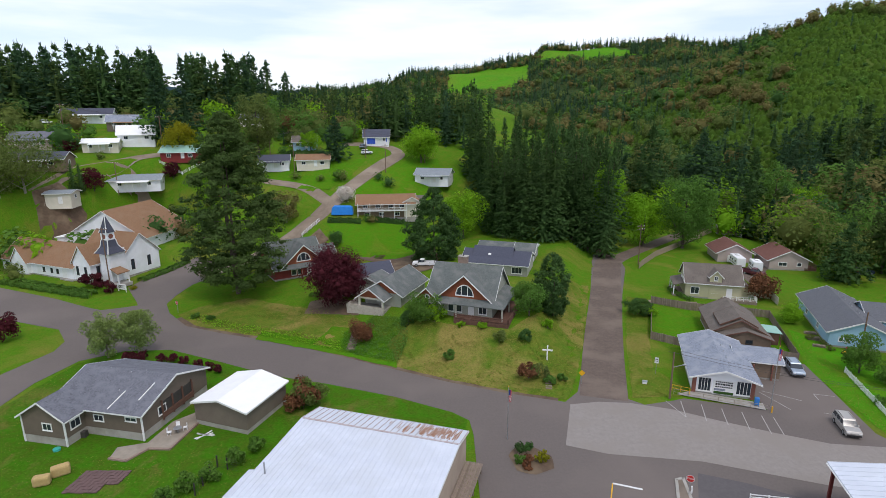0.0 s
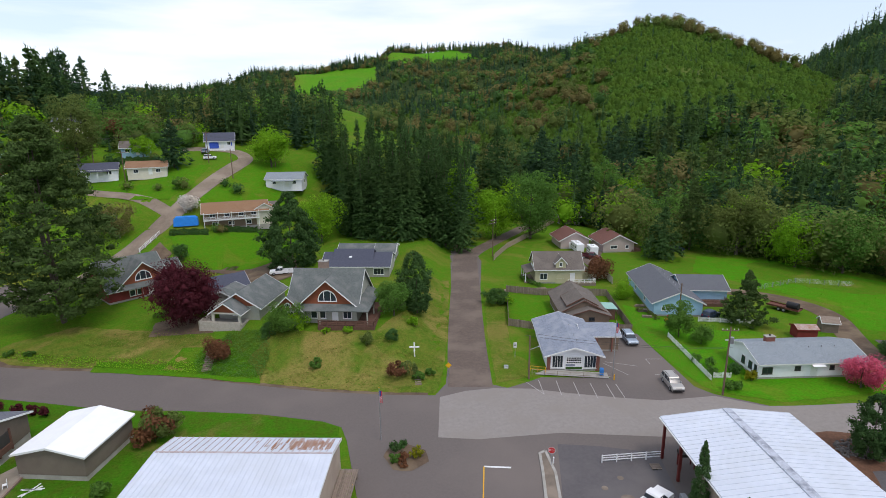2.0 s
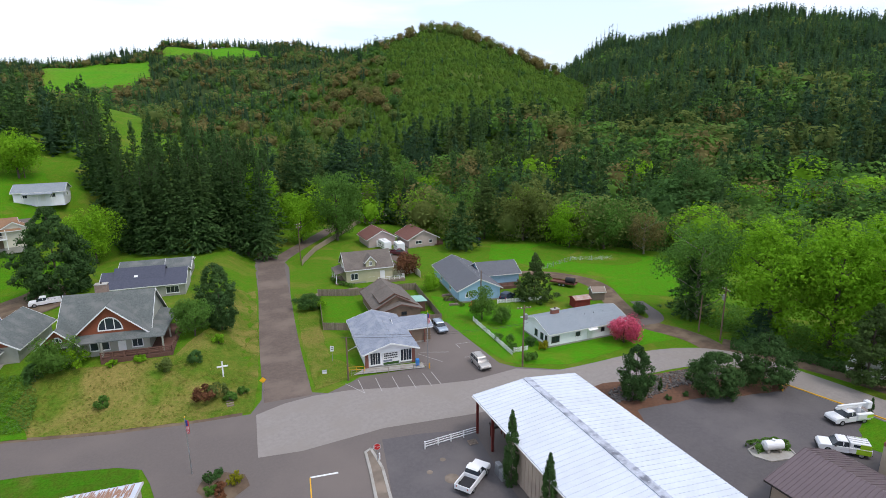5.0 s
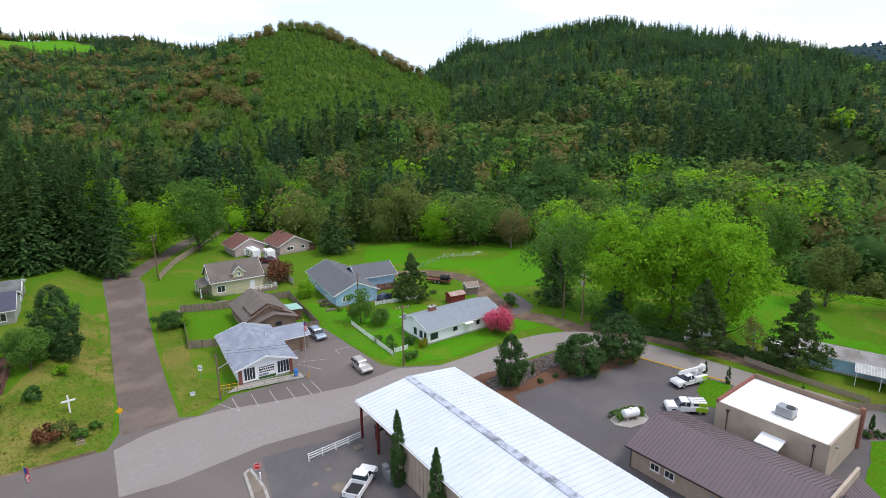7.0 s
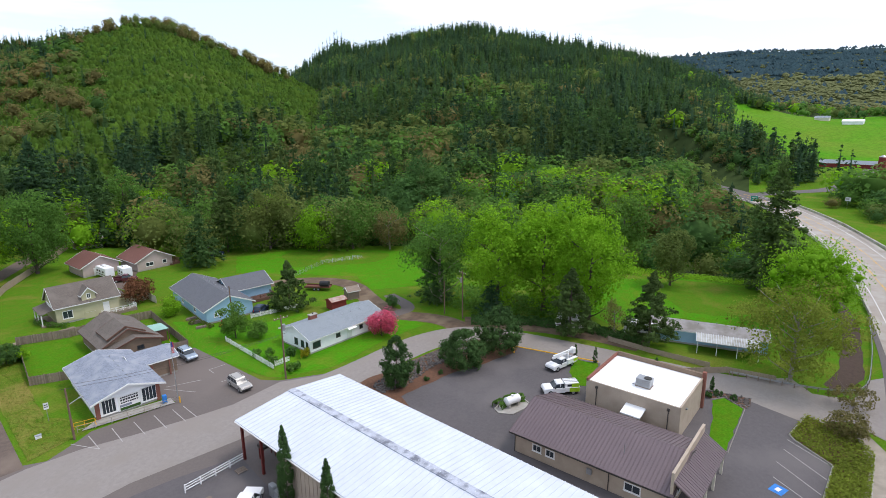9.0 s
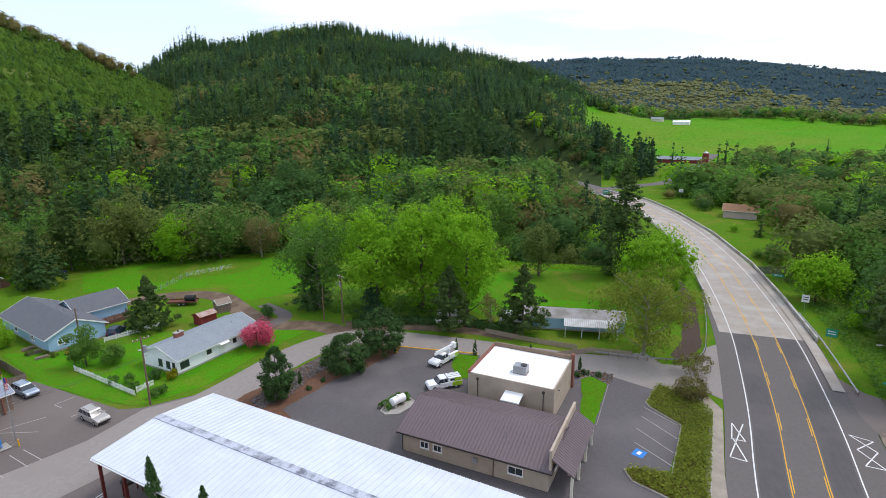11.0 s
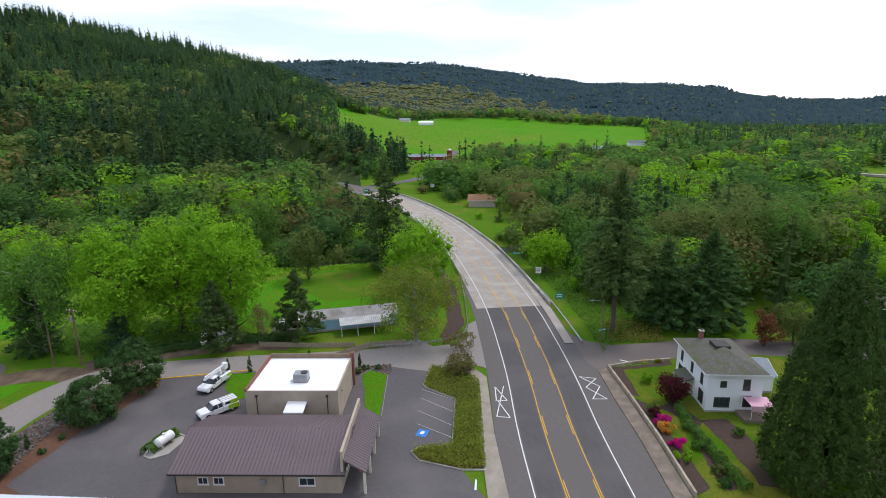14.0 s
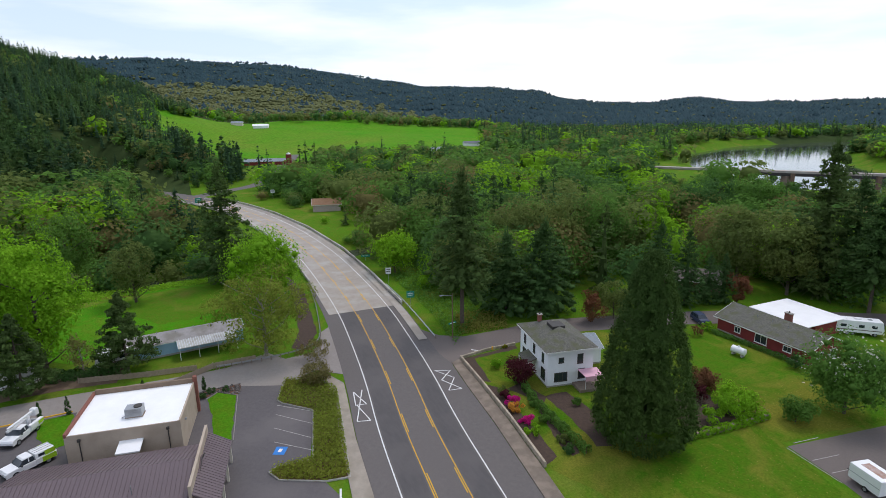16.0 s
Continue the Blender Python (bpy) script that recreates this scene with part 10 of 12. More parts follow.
    for i, az in enumerate(np.arange(33.5, 74, 1.75)):
        r = 184 + 9 * math.sin(i * 2.3) + rng.uniform(-3, 3)
        x, y = r * math.sin(radians(az)), r * math.cos(radians(az))
        put(W[row[(i * 7) % 10]], LEAF_BIG, x, y, float(height(x, y)), rng.uniform(12, 19), rng.uniform(0.9, 1.25))
    for i, az in enumerate(np.arange(101.8, 136, 2.6)):
        r = 150 + 22 * math.sin(i * 2.9) + rng.uniform(-5, 5)
        q = clear_of(np.array([[r * math.sin(radians(az)), r * math.cos(radians(az))]]))
        for x, y in q:
            put(W[row[(i * 3) % 10]], LEAF_BIG, x, y, float(height(x, y)), rng.uniform(12, 18), rng.uniform(1.0, 1.3))
    # stream banks, field edges beyond the bridge
    line = np.array(STREAM, float)
    for (ax, ay), (bx, by) in zip(line[:-1], line[1:]):
        n = int(math.hypot(bx - ax, by - ay) / 3.2)
        k = rng.random(n)
        side = rng.choice([-1, 1], n) * rng.uniform(5.5, 10, n)
        d = math.hypot(bx - ax, by - ay)
        q = np.c_[ax + (bx - ax) * k - (by - ay) / d * side, ay + (by - ay) * k + (bx - ax) / d * side]
        q = q[(line_distance(q[:, 0], q[:, 1], HWY) > 17)]
        scatter(q, {"lg": 3, "ls": 2, "ld": 2, "lo": 2}, 7, 13, CON_KIT, LEAF_NEAR, 1.25)
    for az, r, h in ((90.4, 395, 31), (91.2, 410, 25), (92.6, 400, 30), (93.2, 415, 24), (94.4, 405, 29), (95.1, 420, 26), (97.6, 440, 20), (98.4, 440, 17)):
        x, y = r * math.sin(radians(az)), r * math.cos(radians(az))
        put(W["fir"], CON_KIT, x, y, float(height(x, y)), h, 1.25)
    scatter(np.array([(x + a, y + b) for x, y in ((600, -148), (560, -160), (590, -190)) for a, b in ((0, 0), (9, -7), (-8, -12), (4, -20))]), {"ld": 3, "lo": 2, "firm": 2}, 9, 14, CON_KIT, LEAF_MID, 1.2)
    scatter(clear_of(polar(34, 91.5, 96.5, 350, 470)), {"fir": 4, "firm": 2}, 15, 22, CON_KIT, LEAF_MID, 1.3)
    scatter(clear_of(polar(70, 99.5, 118, 430, 560)), {"lg": 3, "ld": 2, "fir": 2, "lo": 2}, 11, 18, CON_KIT, LEAF_MID, 1.3)
    scatter(polar(60, 100, 119, 880, 960), {"lo": 3, "lt": 2, "ld": 2}, 14, 20, CON_FAR, LEAF_FAR, 1.3)
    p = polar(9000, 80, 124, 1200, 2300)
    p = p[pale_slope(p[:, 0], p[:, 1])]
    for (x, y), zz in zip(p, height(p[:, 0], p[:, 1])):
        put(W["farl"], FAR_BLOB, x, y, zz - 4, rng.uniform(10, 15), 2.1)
    # wooded river banks and the dark wood beyond the river
    line = smooth_line(RIVER, 3)
    k = rng.integers(0, len(line) - 1, 900)
    d = np.diff(line, axis=0)[k]
    d /= np.hypot(d[:, 0], d[:, 1])[:, None]
    side = np.where(rng.random(900) < 0.8, 1, -1) * rng.uniform(84, 135, 900)
    p = line[k] + np.c_[d[:, 1], -d[:, 0]] * side[:, None] + rng.normal(0, 6, (900, 2))
    scatter(p[(line_distance(p[:, 0], p[:, 1], RIVER) > 83) & (np.hypot(p[:, 0], p[:, 1]) > 480)], {"lg": 4, "ls": 2, "ld": 2, "lo": 2.5}, 12, 20, CON_FAR, LEAF_FAR, 1.4)
    scatter(clear_of(polar(420, 116, 137, 480, 900)), {"lg": 4, "ld": 3, "lo": 2, "ls": 1, "firm": 1}, 11, 17, CON_FAR, LEAF_FAR, 1.4)
    scatter(clear_of(polar(1300, 124, 166, 640, 1240)), {"fir": 6, "firm": 3, "lo": 0.8, "ld": 1}, 12, 20, CON_FAR, LEAF_FAR, 1.4)
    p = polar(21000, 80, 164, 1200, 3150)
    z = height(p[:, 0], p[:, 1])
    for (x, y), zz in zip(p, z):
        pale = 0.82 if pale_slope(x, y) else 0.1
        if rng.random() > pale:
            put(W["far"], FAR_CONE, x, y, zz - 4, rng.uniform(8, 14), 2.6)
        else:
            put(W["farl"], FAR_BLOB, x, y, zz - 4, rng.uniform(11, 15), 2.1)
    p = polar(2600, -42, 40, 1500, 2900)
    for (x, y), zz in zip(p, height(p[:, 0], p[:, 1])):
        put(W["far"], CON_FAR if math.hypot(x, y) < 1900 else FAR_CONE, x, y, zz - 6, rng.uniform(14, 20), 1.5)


forests()
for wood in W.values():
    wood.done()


# ---- single trees and shrubs ----
lumpy_conifer(-47.9, 121.4, 41.3, 12.0, "conifer_olive", 3.4, 40000, 520, 1.85, "big ragged old fir with several stems on the grass slope", "old_fir", power=0.58, belly=0.2, skin=0.45, card=0.25, trunk=0.55, stems=3, rough=0.3, flat=0.55)
broadleaf(-59.4, 89.3, 8.6, 3.3, "leaf_grey", base=0.5, n=6383, leaf=0.16, lumps=55, label="pale grey-green birch beside the street", name="tree", category="tree", bark="pale_bark", limbs=8, dense=0.35)
broadleaf(-54.6, 90.6, 9.6, 3.6, "leaf_grey", base=0.6, n=6995, leaf=0.16, lumps=58, label="pale grey-green birch beside the street", name="tree", category="tree", bark="pale_bark", limbs=8, dense=0.35)
broadleaf(-22.4, 109.1, 12.9, 6.9, "leaf_maroon", base=0.2, n=20000, leaf=0.17, lumps=110, label="dense dark maroon maple before the cottage", name="tree", category="tree", bark="bark", limbs=8, dense=0.64, lump=0.9)
lumpy_conifer(-2.6, 143.8, 19.2, 8.0, "conifer_mid", 0.6, 22000, 300, 1.15, "broad dense dark green pine on the lawn edge", "conifer", power=0.52, belly=0.3, skin=0.6, card=0.22, trunk=0.3, rough=0.2, flat=0.9)
broadleaf(6.3, 169.9, 15.7, 7.4, "leaf_spring", base=0.9, n=8000, leaf=0.24, lumps=80, label="bright green tree beside the fir", name="tree", category="tree", bark="bark", limbs=8)
broadleaf(51.4, 172.0, 27.5, 6.2, "leaf_spring", base=1.6, n=10400, leaf=0.29, lumps=90, label="tall bright spring-green tree at the edge of the fir grove", name="tree", category="tree", bark="bark", limbs=8)
broadleaf(64.0, 171.0, 16.5, 7.0, "leaf_spring", base=1.1, n=8800, leaf=0.24, lumps=80, label="low spreading yellow-green tree beside the track", name="tree", category="tree", bark="bark", limbs=8)
broadleaf(75.0, 167.0, 24.5, 9.0, "leaf_green", base=1.4, n=11200, leaf=0.29, lumps=100, label="large fresh green tree at the end of the lane", name="tree", category="tree", bark="bark", limbs=8)
conifer(76.0, 202.0, 36.0, 8.6, "conifer_mid", base=2.0, n=6000, size=0.58, power=0.75, ragged=0.3, label="broad dark fir behind the green trees")
conifer(109.0, 192.0, 31.0, 6.6, "conifer_mid", base=2.0, n=6000, size=0.55, power=0.8, ragged=0.3, label="dark fir beside the cone-shaped fir")
broadleaf(127.6, 193.6, 18.6, 8.9, "leaf_spring", base=1.1, n=8000, leaf=0.26, lumps=93, label="bright green tree behind the brown house", name="tree", category="tree", bark="bark", limbs=8)
broadleaf(121.5, 199.3, 27.8, 8.2, "leaf_green", base=1.7, n=8000, leaf=0.34, lumps=87, label="tall green tree behind the brown house", name="tree", category="tree", bark="bark", limbs=8)
broadleaf(-8.4, 209.3, 15.4, 7.1, "leaf_spring", base=0.9, n=8000, leaf=0.24, lumps=78, label="round bright green tree beside the lane", name="tree", category="tree", bark="bark", limbs=8, dense=0.64, lump=0.9)
conifer(-39.6, 204.0, 15.7, 6.1, "conifer_dark", base=0.9, n=4703, size=0.39, power=0.8, ragged=0.25, label="dark fir between hillside houses")
broadleaf(-68.3, 205.6, 25.0, 8.1, "leaf_olive", base=1.5, n=8000, leaf=0.32, lumps=87, label="tall pale green tree on the hill", name="tree", category="tree", bark="bark", limbs=8)
broadleaf(-94.6, 199.5, 12.5, 6.6, "leaf_yellow", base=0.6, n=5000, leaf=0.27, lumps=83, label="yellow-green tree by the green-roofed house", name="tree", category="tree", bark="bark", limbs=8)
conifer(-105.9, 209.6, 34.1, 6.2, "conifer_dark", base=2.0, n=7500, size=0.58, power=0.8, ragged=0.25, label="tall dark fir on the hill")
conifer(-99.1, 217.1, 31.2, 7.1, "conifer_dark", base=1.9, n=7500, size=0.55, power=0.8, ragged=0.25, label="tall dark fir on the hill")
broadleaf(-128.3, 190.8, 4.5, 3.3, "leaf_maroon", base=0.1, n=1676, leaf=0.21, lumps=43, label="maroon bush beside a hillside house", name="shrub", category="shrub", bark="bark", limbs=4, dense=0.64, lump=0.9)
broadleaf(-93.9, 190.9, 5.9, 3.3, "leaf_maroon", base=0.1, n=1938, leaf=0.22, lumps=43, label="maroon bush below the hill lane", name="shrub", category="shrub", bark="bark", limbs=4, dense=0.64, lump=0.9)
broadleaf(-112.1, 175.1, 7.2, 4.1, "leaf_maroon", base=0.4, n=2563, leaf=0.24, lumps=50, label="maroon shrubs beside a grey-roofed house", name="tree", category="tree", bark="bark", limbs=8)
conifer(-114.3, 168.5, 9.5, 1.4, "conifer_mid", base=0.1, n=1611, size=0.22, power=0.42, droop=-0.6, ragged=0.1, label="slim dark cypress on the hillside", name="cypress")
conifer(-113.4, 170.8, 9.3, 1.4, "conifer_mid", base=0.1, n=1582, size=0.22, power=0.42, droop=-0.6, ragged=0.1, label="slim dark cypress on the hillside", name="cypress")
broadleaf(-122.2, 159.2, 17.3, 11.1, "leaf_olive", base=1.0, n=6400, leaf=0.25, lumps=113, label="spreading bare-twigged olive tree", name="tree", category="tree", bark="pale_bark", limbs=14, dense=0.35)
broadleaf(-126.4, 154.6, 15.2, 9.0, "leaf_olive", base=0.9, n=6400, leaf=0.24, lumps=94, label="spreading bare-twigged olive tree", name="tree", category="tree", bark="pale_bark", limbs=14, dense=0.35)
broadleaf(-64.4, 240.5, 9.3, 6.8, "leaf_rust", base=0.6, n=4595, leaf=0.26, lumps=74, label="reddish budding tree on the hill", name="tree", category="tree", bark="bark", limbs=8)
broadleaf(-52.2, 218.3, 7.5, 4.9, "leaf_spring", base=0.5, n=3177, leaf=0.24, lumps=58, label="bright green tree behind the white bungalow", name="tree", category="tree", bark="bark", limbs=8)
broadleaf(-49.2, 168.6, 10.6, 4.9, "leaf_tan", base=0.6, n=2744, leaf=0.28, lumps=58, label="thin bare-branched tree by the lane", name="tree", category="tree", bark="pale_bark", limbs=14, dense=0.35)
broadleaf(-31.6, 176.0, 5.5, 3.1, "blossom_white", base=0.1, n=1746, leaf=0.22, lumps=41, label="white blossoming tree beside the balcony house", name="shrub", category="shrub", bark="bark", limbs=4, dense=0.64, lump=0.9)
broadleaf(-72.1, 186.1, 15.9, 6.4, "leaf_green", base=1.0, n=7294, leaf=0.24, lumps=71, label="green tree on the hillside", name="tree", category="tree", bark="bark", limbs=8)
lumpy_conifer(23.0, 111.1, 9.4, 4.1, "conifer_mid", 0.7, 9000, 150, 0.92, "dense rounded dark pine on the bank", "pine_tree", power=0.45, belly=0.4, skin=0.72, card=0.13, trunk=0.14, rough=0.2, flat=1.0)
lumpy_conifer(21.5, 101.5, 7.3, 2.9, "conifer_mid", 0.7, 9000, 150, 0.66, "shrubby rounded dark pine on the bank", "pine_tree", power=0.45, belly=0.4, skin=0.72, card=0.13, trunk=0.14, rough=0.2, flat=1.0)
broadleaf(-15.4, 94.4, 4.6, 2.3, "leaf_rust", base=0.1, n=3171, leaf=0.13, lumps=35, label="dark russet shrub beside the steps", name="shrub", category="shrub", bark="bark", limbs=4, dense=0.64, lump=0.9)
broadleaf(-3.4, 98.4, 5.6, 4.2, "leaf_green", base=0.1, n=6246, leaf=0.14, lumps=51, label="bright green shrubs below the cottage", name="shrub", category="shrub", bark="bark", limbs=4, dense=0.64, lump=0.9)
broadleaf(16.2, 98.4, 6.7, 3.3, "leaf_green", base=0.4, n=5291, leaf=0.15, lumps=43, label="green shrub thicket on the bank", name="tree", category="tree", bark="bark", limbs=8)
broadleaf(-31.3, 154.7, 4.7, 2.4, "leaf_deep", base=0.1, n=1261, leaf=0.21, lumps=35, label="clipped dark bush on the lawn", name="shrub", category="shrub", bark="bark", limbs=4, dense=0.64, lump=0.9)
broadleaf(41.2, 109.4, 3.9, 3.3, "leaf_deep", base=0.1, n=4154, leaf=0.13, lumps=43, label="low green shrub mound beside the lane", name="shrub", category="shrub", bark="bark", limbs=4, dense=0.64, lump=0.9)
broadleaf(70.6, 104.2, 4.4, 3.0, "leaf_spring", base=0.1, n=3989, leaf=0.13, lumps=40, label="small bright green tree by the blue house", name="shrub", category="shrub", bark="bark", limbs=4, dense=0.64, lump=0.9)
broadleaf(68.1, 82.2, 7.1, 3.2, "leaf_green", base=0.4, n=5181, leaf=0.15, lumps=42, label="airy green tree by the fence", name="tree", category="tree", bark="bark", limbs=8)
broadleaf(69.8, 78.1, 4.1, 2.5, "leaf_green", base=0.1, n=3139, leaf=0.13, lumps=36, label="airy green bush by the fence", name="shrub", category="shrub", bark="bark", limbs=4, dense=0.64, lump=0.9)
lumpy_conifer(84.9, 84.1, 11.2, 4.6, "conifer_olive", 0.4, 14000, 260, 0.62, "broad olive-green fir beside the ranch house", "conifer", power=0.85, belly=0.12, skin=0.55, card=0.17, trunk=0.2, rough=0.28, flat=0.75)
broadleaf(81.7, 57.4, 5.5, 3.5, "blossom_pink", base=0.1, n=5260, leaf=0.14, lumps=45, label="bright pink blossoming tree beside the ranch house", name="shrub", category="shrub", bark="bark", limbs=4, dense=0.64, lump=0.9)
broadleaf(96.2, 64.4, 2.9, 1.8, "leaf_deep", base=0.1, n=1869, leaf=0.12, lumps=30, label="green shrub beside the track", name="shrub", category="shrub", bark="bark", limbs=4, dense=0.64, lump=0.9)
broadleaf(72.5, 119.1, 6.1, 4.1, "leaf_rust", base=0.1, n=2456, leaf=0.23, lumps=51, label="russet budding tree behind the cream house", name="shrub", category="shrub", bark="bark", limbs=4, dense=0.64, lump=0.9)
broadleaf(125.7, 197.1, 17.0, 7.8, "leaf_spring", base=1.0, n=8000, leaf=0.25, lumps=83, label="bright green tree at the forest edge", name="tree", category="tree", bark="bark", limbs=8)
conifer(100.7, 132.0, 15.2, 6.8, "conifer_mid", base=0.9, n=5010, size=0.38, power=0.8, ragged=0.25, label="dark fir at the field edge")
conifer(106.8, 175.5, 14.9, 3.6, "conifer_dark", base=0.9, n=3168, size=0.38, power=0.8, ragged=0.25, label="slim dark fir at the forest edge")
conifer(97.4, 208.0, 33.8, 11.3, "conifer_dark", base=2.0, n=7500, size=0.58, power=0.8, ragged=0.25, label="tall dense dark cone-shaped fir")
conifer(115.5, 138.6, 21.1, 6.9, "conifer_olive", base=6.3, n=6591, size=0.44, power=0.8, ragged=0.25, label="tall fir with bare lower trunk")
broadleaf(124.8, 129.8, 22.7, 8.0, "leaf_olive", base=1.4, n=8000, leaf=0.30, lumps=86, label="olive-green tree at the field edge", name="tree", category="tree", bark="bark", limbs=8)
broadleaf(129.4, 113.8, 14.8, 5.9, "leaf_spring", base=0.9, n=6777, leaf=0.23, lumps=67, label="bright yellow-green tree at the field edge", name="tree", category="tree", bark="bark", limbs=8)
broadleaf(136.6, 105.9, 17.1, 7.5, "leaf_green", base=1.0, n=8000, leaf=0.25, lumps=81, label="green tree at the field edge", name="tree", category="tree", bark="bark", limbs=8)
broadleaf(141.3, 94.9, 13.4, 6.0, "leaf_tan", base=0.8, n=5459, leaf=0.22, lumps=67, label="tan budding tree at the field edge", name="tree", category="tree", bark="pale_bark", limbs=14, dense=0.35)
broadleaf(191.4, 111.4, 27.1, 10.3, "leaf_deep", base=1.6, n=8000, leaf=0.33, lumps=106, label="tall deep green tree at the stream", name="tree", category="tree", bark="bark", limbs=8)
broadleaf(103.7, 56.3, 22.3, 8.5, "leaf_green", base=1.3, n=9600, leaf=0.25, lumps=90, label="tall green tree with bare twigs beside the yard", name="tree", category="tree", bark="pale_bark", limbs=14, dense=0.35)
conifer(103.4, 57.6, 13.1, 5.0, "conifer_mid", base=0.8, n=5656, size=0.26, power=0.8, ragged=0.25, label="dark fir under the tall trees")
broadleaf(104.8, 42.8, 24.1, 8.1, "leaf_spring", base=1.4, n=12000, leaf=0.26, lumps=86, label="tall spring-green tree beside the side street", name="tree", category="tree", bark="bark", limbs=8)
broadleaf(109.1, 34.0, 25.3, 8.7, "leaf_spring", base=1.5, n=12000, leaf=0.27, lumps=92, label="tall spring-green tree beside the side street", name="tree", category="tree", bark="bark", limbs=8)
broadleaf(106.9, 23.6, 23.4, 7.6, "leaf_spring", base=1.4, n=12000, leaf=0.26, lumps=82, label="tall spring-green tree beside the side street", name="tree", category="tree", bark="bark", limbs=8)
broadleaf(118.5, 30.3, 24.1, 7.8, "leaf_spring", base=1.4, n=12000, leaf=0.26, lumps=84, label="tall spring-green tree beside the side street", name="tree", category="tree", bark="bark", limbs=8)
conifer(100.7, 42.5, 8.6, 3.5, "conifer_dark", base=0.5, n=3192, size=0.23, power=0.8, ragged=0.25, label="dark fir beside the dirt track")
lumpy_conifer(98.6, 25.2, 13.4, 4.9, "conifer_olive", 1.2, 10000, 210, 0.8, "ragged dark fir behind the side street", "conifer", power=0.8, belly=0.12, skin=0.4, card=0.2, trunk=0.26, rough=0.4, flat=0.6)
broadleaf(102.0, 17.6, 7.4, 2.6, "leaf_tan", base=1.2, n=1500, leaf=0.14, lumps=34, label="bare-twigged small tree beside the side street", name="tree", category="tree", bark="pale_bark", limbs=12, dense=0)
lumpy_conifer(100.3, 11.0, 14.2, 4.6, "conifer_olive", 1.6, 10000, 210, 0.76, "ragged dark fir beside the mobile home", "conifer", power=0.78, belly=0.12, skin=0.4, card=0.2, trunk=0.26, rough=0.4, flat=0.6)
broadleaf(140.5, 11.6, 15.4, 5.4, "leaf_olive", base=0.9, n=6185, leaf=0.24, lumps=62, label="olive green tree by the stream", name="tree", category="tree", bark="bark", limbs=8)
broadleaf(176.8, 29.5, 23.4, 10.0, "leaf_green", base=1.4, n=8000, leaf=0.30, lumps=104, label="green tree by the stream", name="tree", category="tree", bark="bark", limbs=8)
conifer(147.2, -9.4, 30.4, 9.1, "conifer_olive", base=1.8, n=7500, size=0.54, power=0.8, ragged=0.5, label="tall ragged fir near the bridge")
broadleaf(123.0, -15.5, 17.7, 9.2, "leaf_spring", base=1.1, n=12000, leaf=0.22, lumps=96, label="round bright green tree beside the highway", name="tree", category="tree", bark="bark", limbs=8, dense=0.64, lump=0.9)
broadleaf(95.8, -11.0, 16.2, 8.8, "leaf_moss", base=1.6, n=10500, leaf=0.2, lumps=110, label="mossy yellow-green budding maple with bare twigs beside the guard rail", name="tree", category="tree", bark="pale_bark", limbs=22, dense=0, lump=0.5)
broadleaf(89.6, -18.3, 3.6, 3.9, "leaf_tan", base=0.5, n=2600, leaf=0.12, lumps=50, label="tan budding spreading tree on the hedge island", name="tree", category="tree", bark="pale_bark", limbs=14, dense=0)
lumpy_conifer(66.0, 43.8, 8.4, 2.6, "conifer_mid", 0.7, 9000, 150, 0.58, "dense rounded dark pine in the mulch bed", "pine_tree", power=0.45, belly=0.4, skin=0.72, card=0.13, trunk=0.14, rough=0.2, flat=1.0)
lumpy_conifer(76.8, 37.5, 6.6, 3.9, "conifer_mid", 0.7, 9000, 150, 0.87, "dense rounded dark pine in the mulch bed", "pine_tree", power=0.45, belly=0.4, skin=0.72, card=0.13, trunk=0.14, rough=0.2, flat=1.0)
lumpy_conifer(85.6, 34.5, 8.4, 4.4, "conifer_mid", 0.7, 9000, 150, 0.98, "dense rounded dark pine in the mulch bed", "pine_tree", power=0.45, belly=0.4, skin=0.72, card=0.13, trunk=0.14, rough=0.2, flat=1.0)
broadleaf(134.2, -50.6, 11.5, 6.3, "leaf_spring", base=0.7, n=4422, leaf=0.29, lumps=70, label="round bright green tree below the bridge", name="tree", category="tree", bark="bark", limbs=8, dense=0.64, lump=0.9)
conifer(92.0, -48.8, 30.8, 7.3, "conifer_olive", base=9.2, n=7500, size=0.40, power=0.8, ragged=0.5, label="tall ragged fir with bare trunk beside the corner")
conifer(94.8, -61.0, 17.2, 8.6, "conifer_mid", base=1.0, n=7500, size=0.29, power=0.8, ragged=0.25, label="dark spreading fir beside the side street")
conifer(91.2, -68.1, 19.5, 9.3, "conifer_mid", base=1.2, n=7500, size=0.31, power=0.8, ragged=0.25, label="dark spreading fir beside the side street")
broadleaf(115.9, -93.8, 23.0, 11.2, "leaf_olive", base=1.4, n=8000, leaf=0.30, lumps=114, label="mossy olive tree in the woods", name="tree", category="tree", bark="bark", limbs=8)
broadleaf(122.4, -81.4, 20.1, 9.5, "leaf_olive", base=1.2, n=8000, leaf=0.27, lumps=99, label="mossy olive tree in the woods", name="tree", category="tree", bark="bark", limbs=8)
broadleaf(108.0, -99.0, 22.2, 8.0, "leaf_green", base=1.3, n=8000, leaf=0.29, lumps=85, label="green tree in the woods", name="tree", category="tree", bark="bark", limbs=8)
broadleaf(104.6, -114.0, 22.1, 5.6, "leaf_spring", base=1.3, n=6097, leaf=0.29, lumps=64, label="tall bright green tree behind the house", name="tree", category="tree", bark="bark", limbs=8)
conifer(82.8, -92.7, 18.2, 6.4, "conifer_mid", base=1.1, n=7500, size=0.30, power=0.8, ragged=0.25, label="dark fir behind the sequoia")
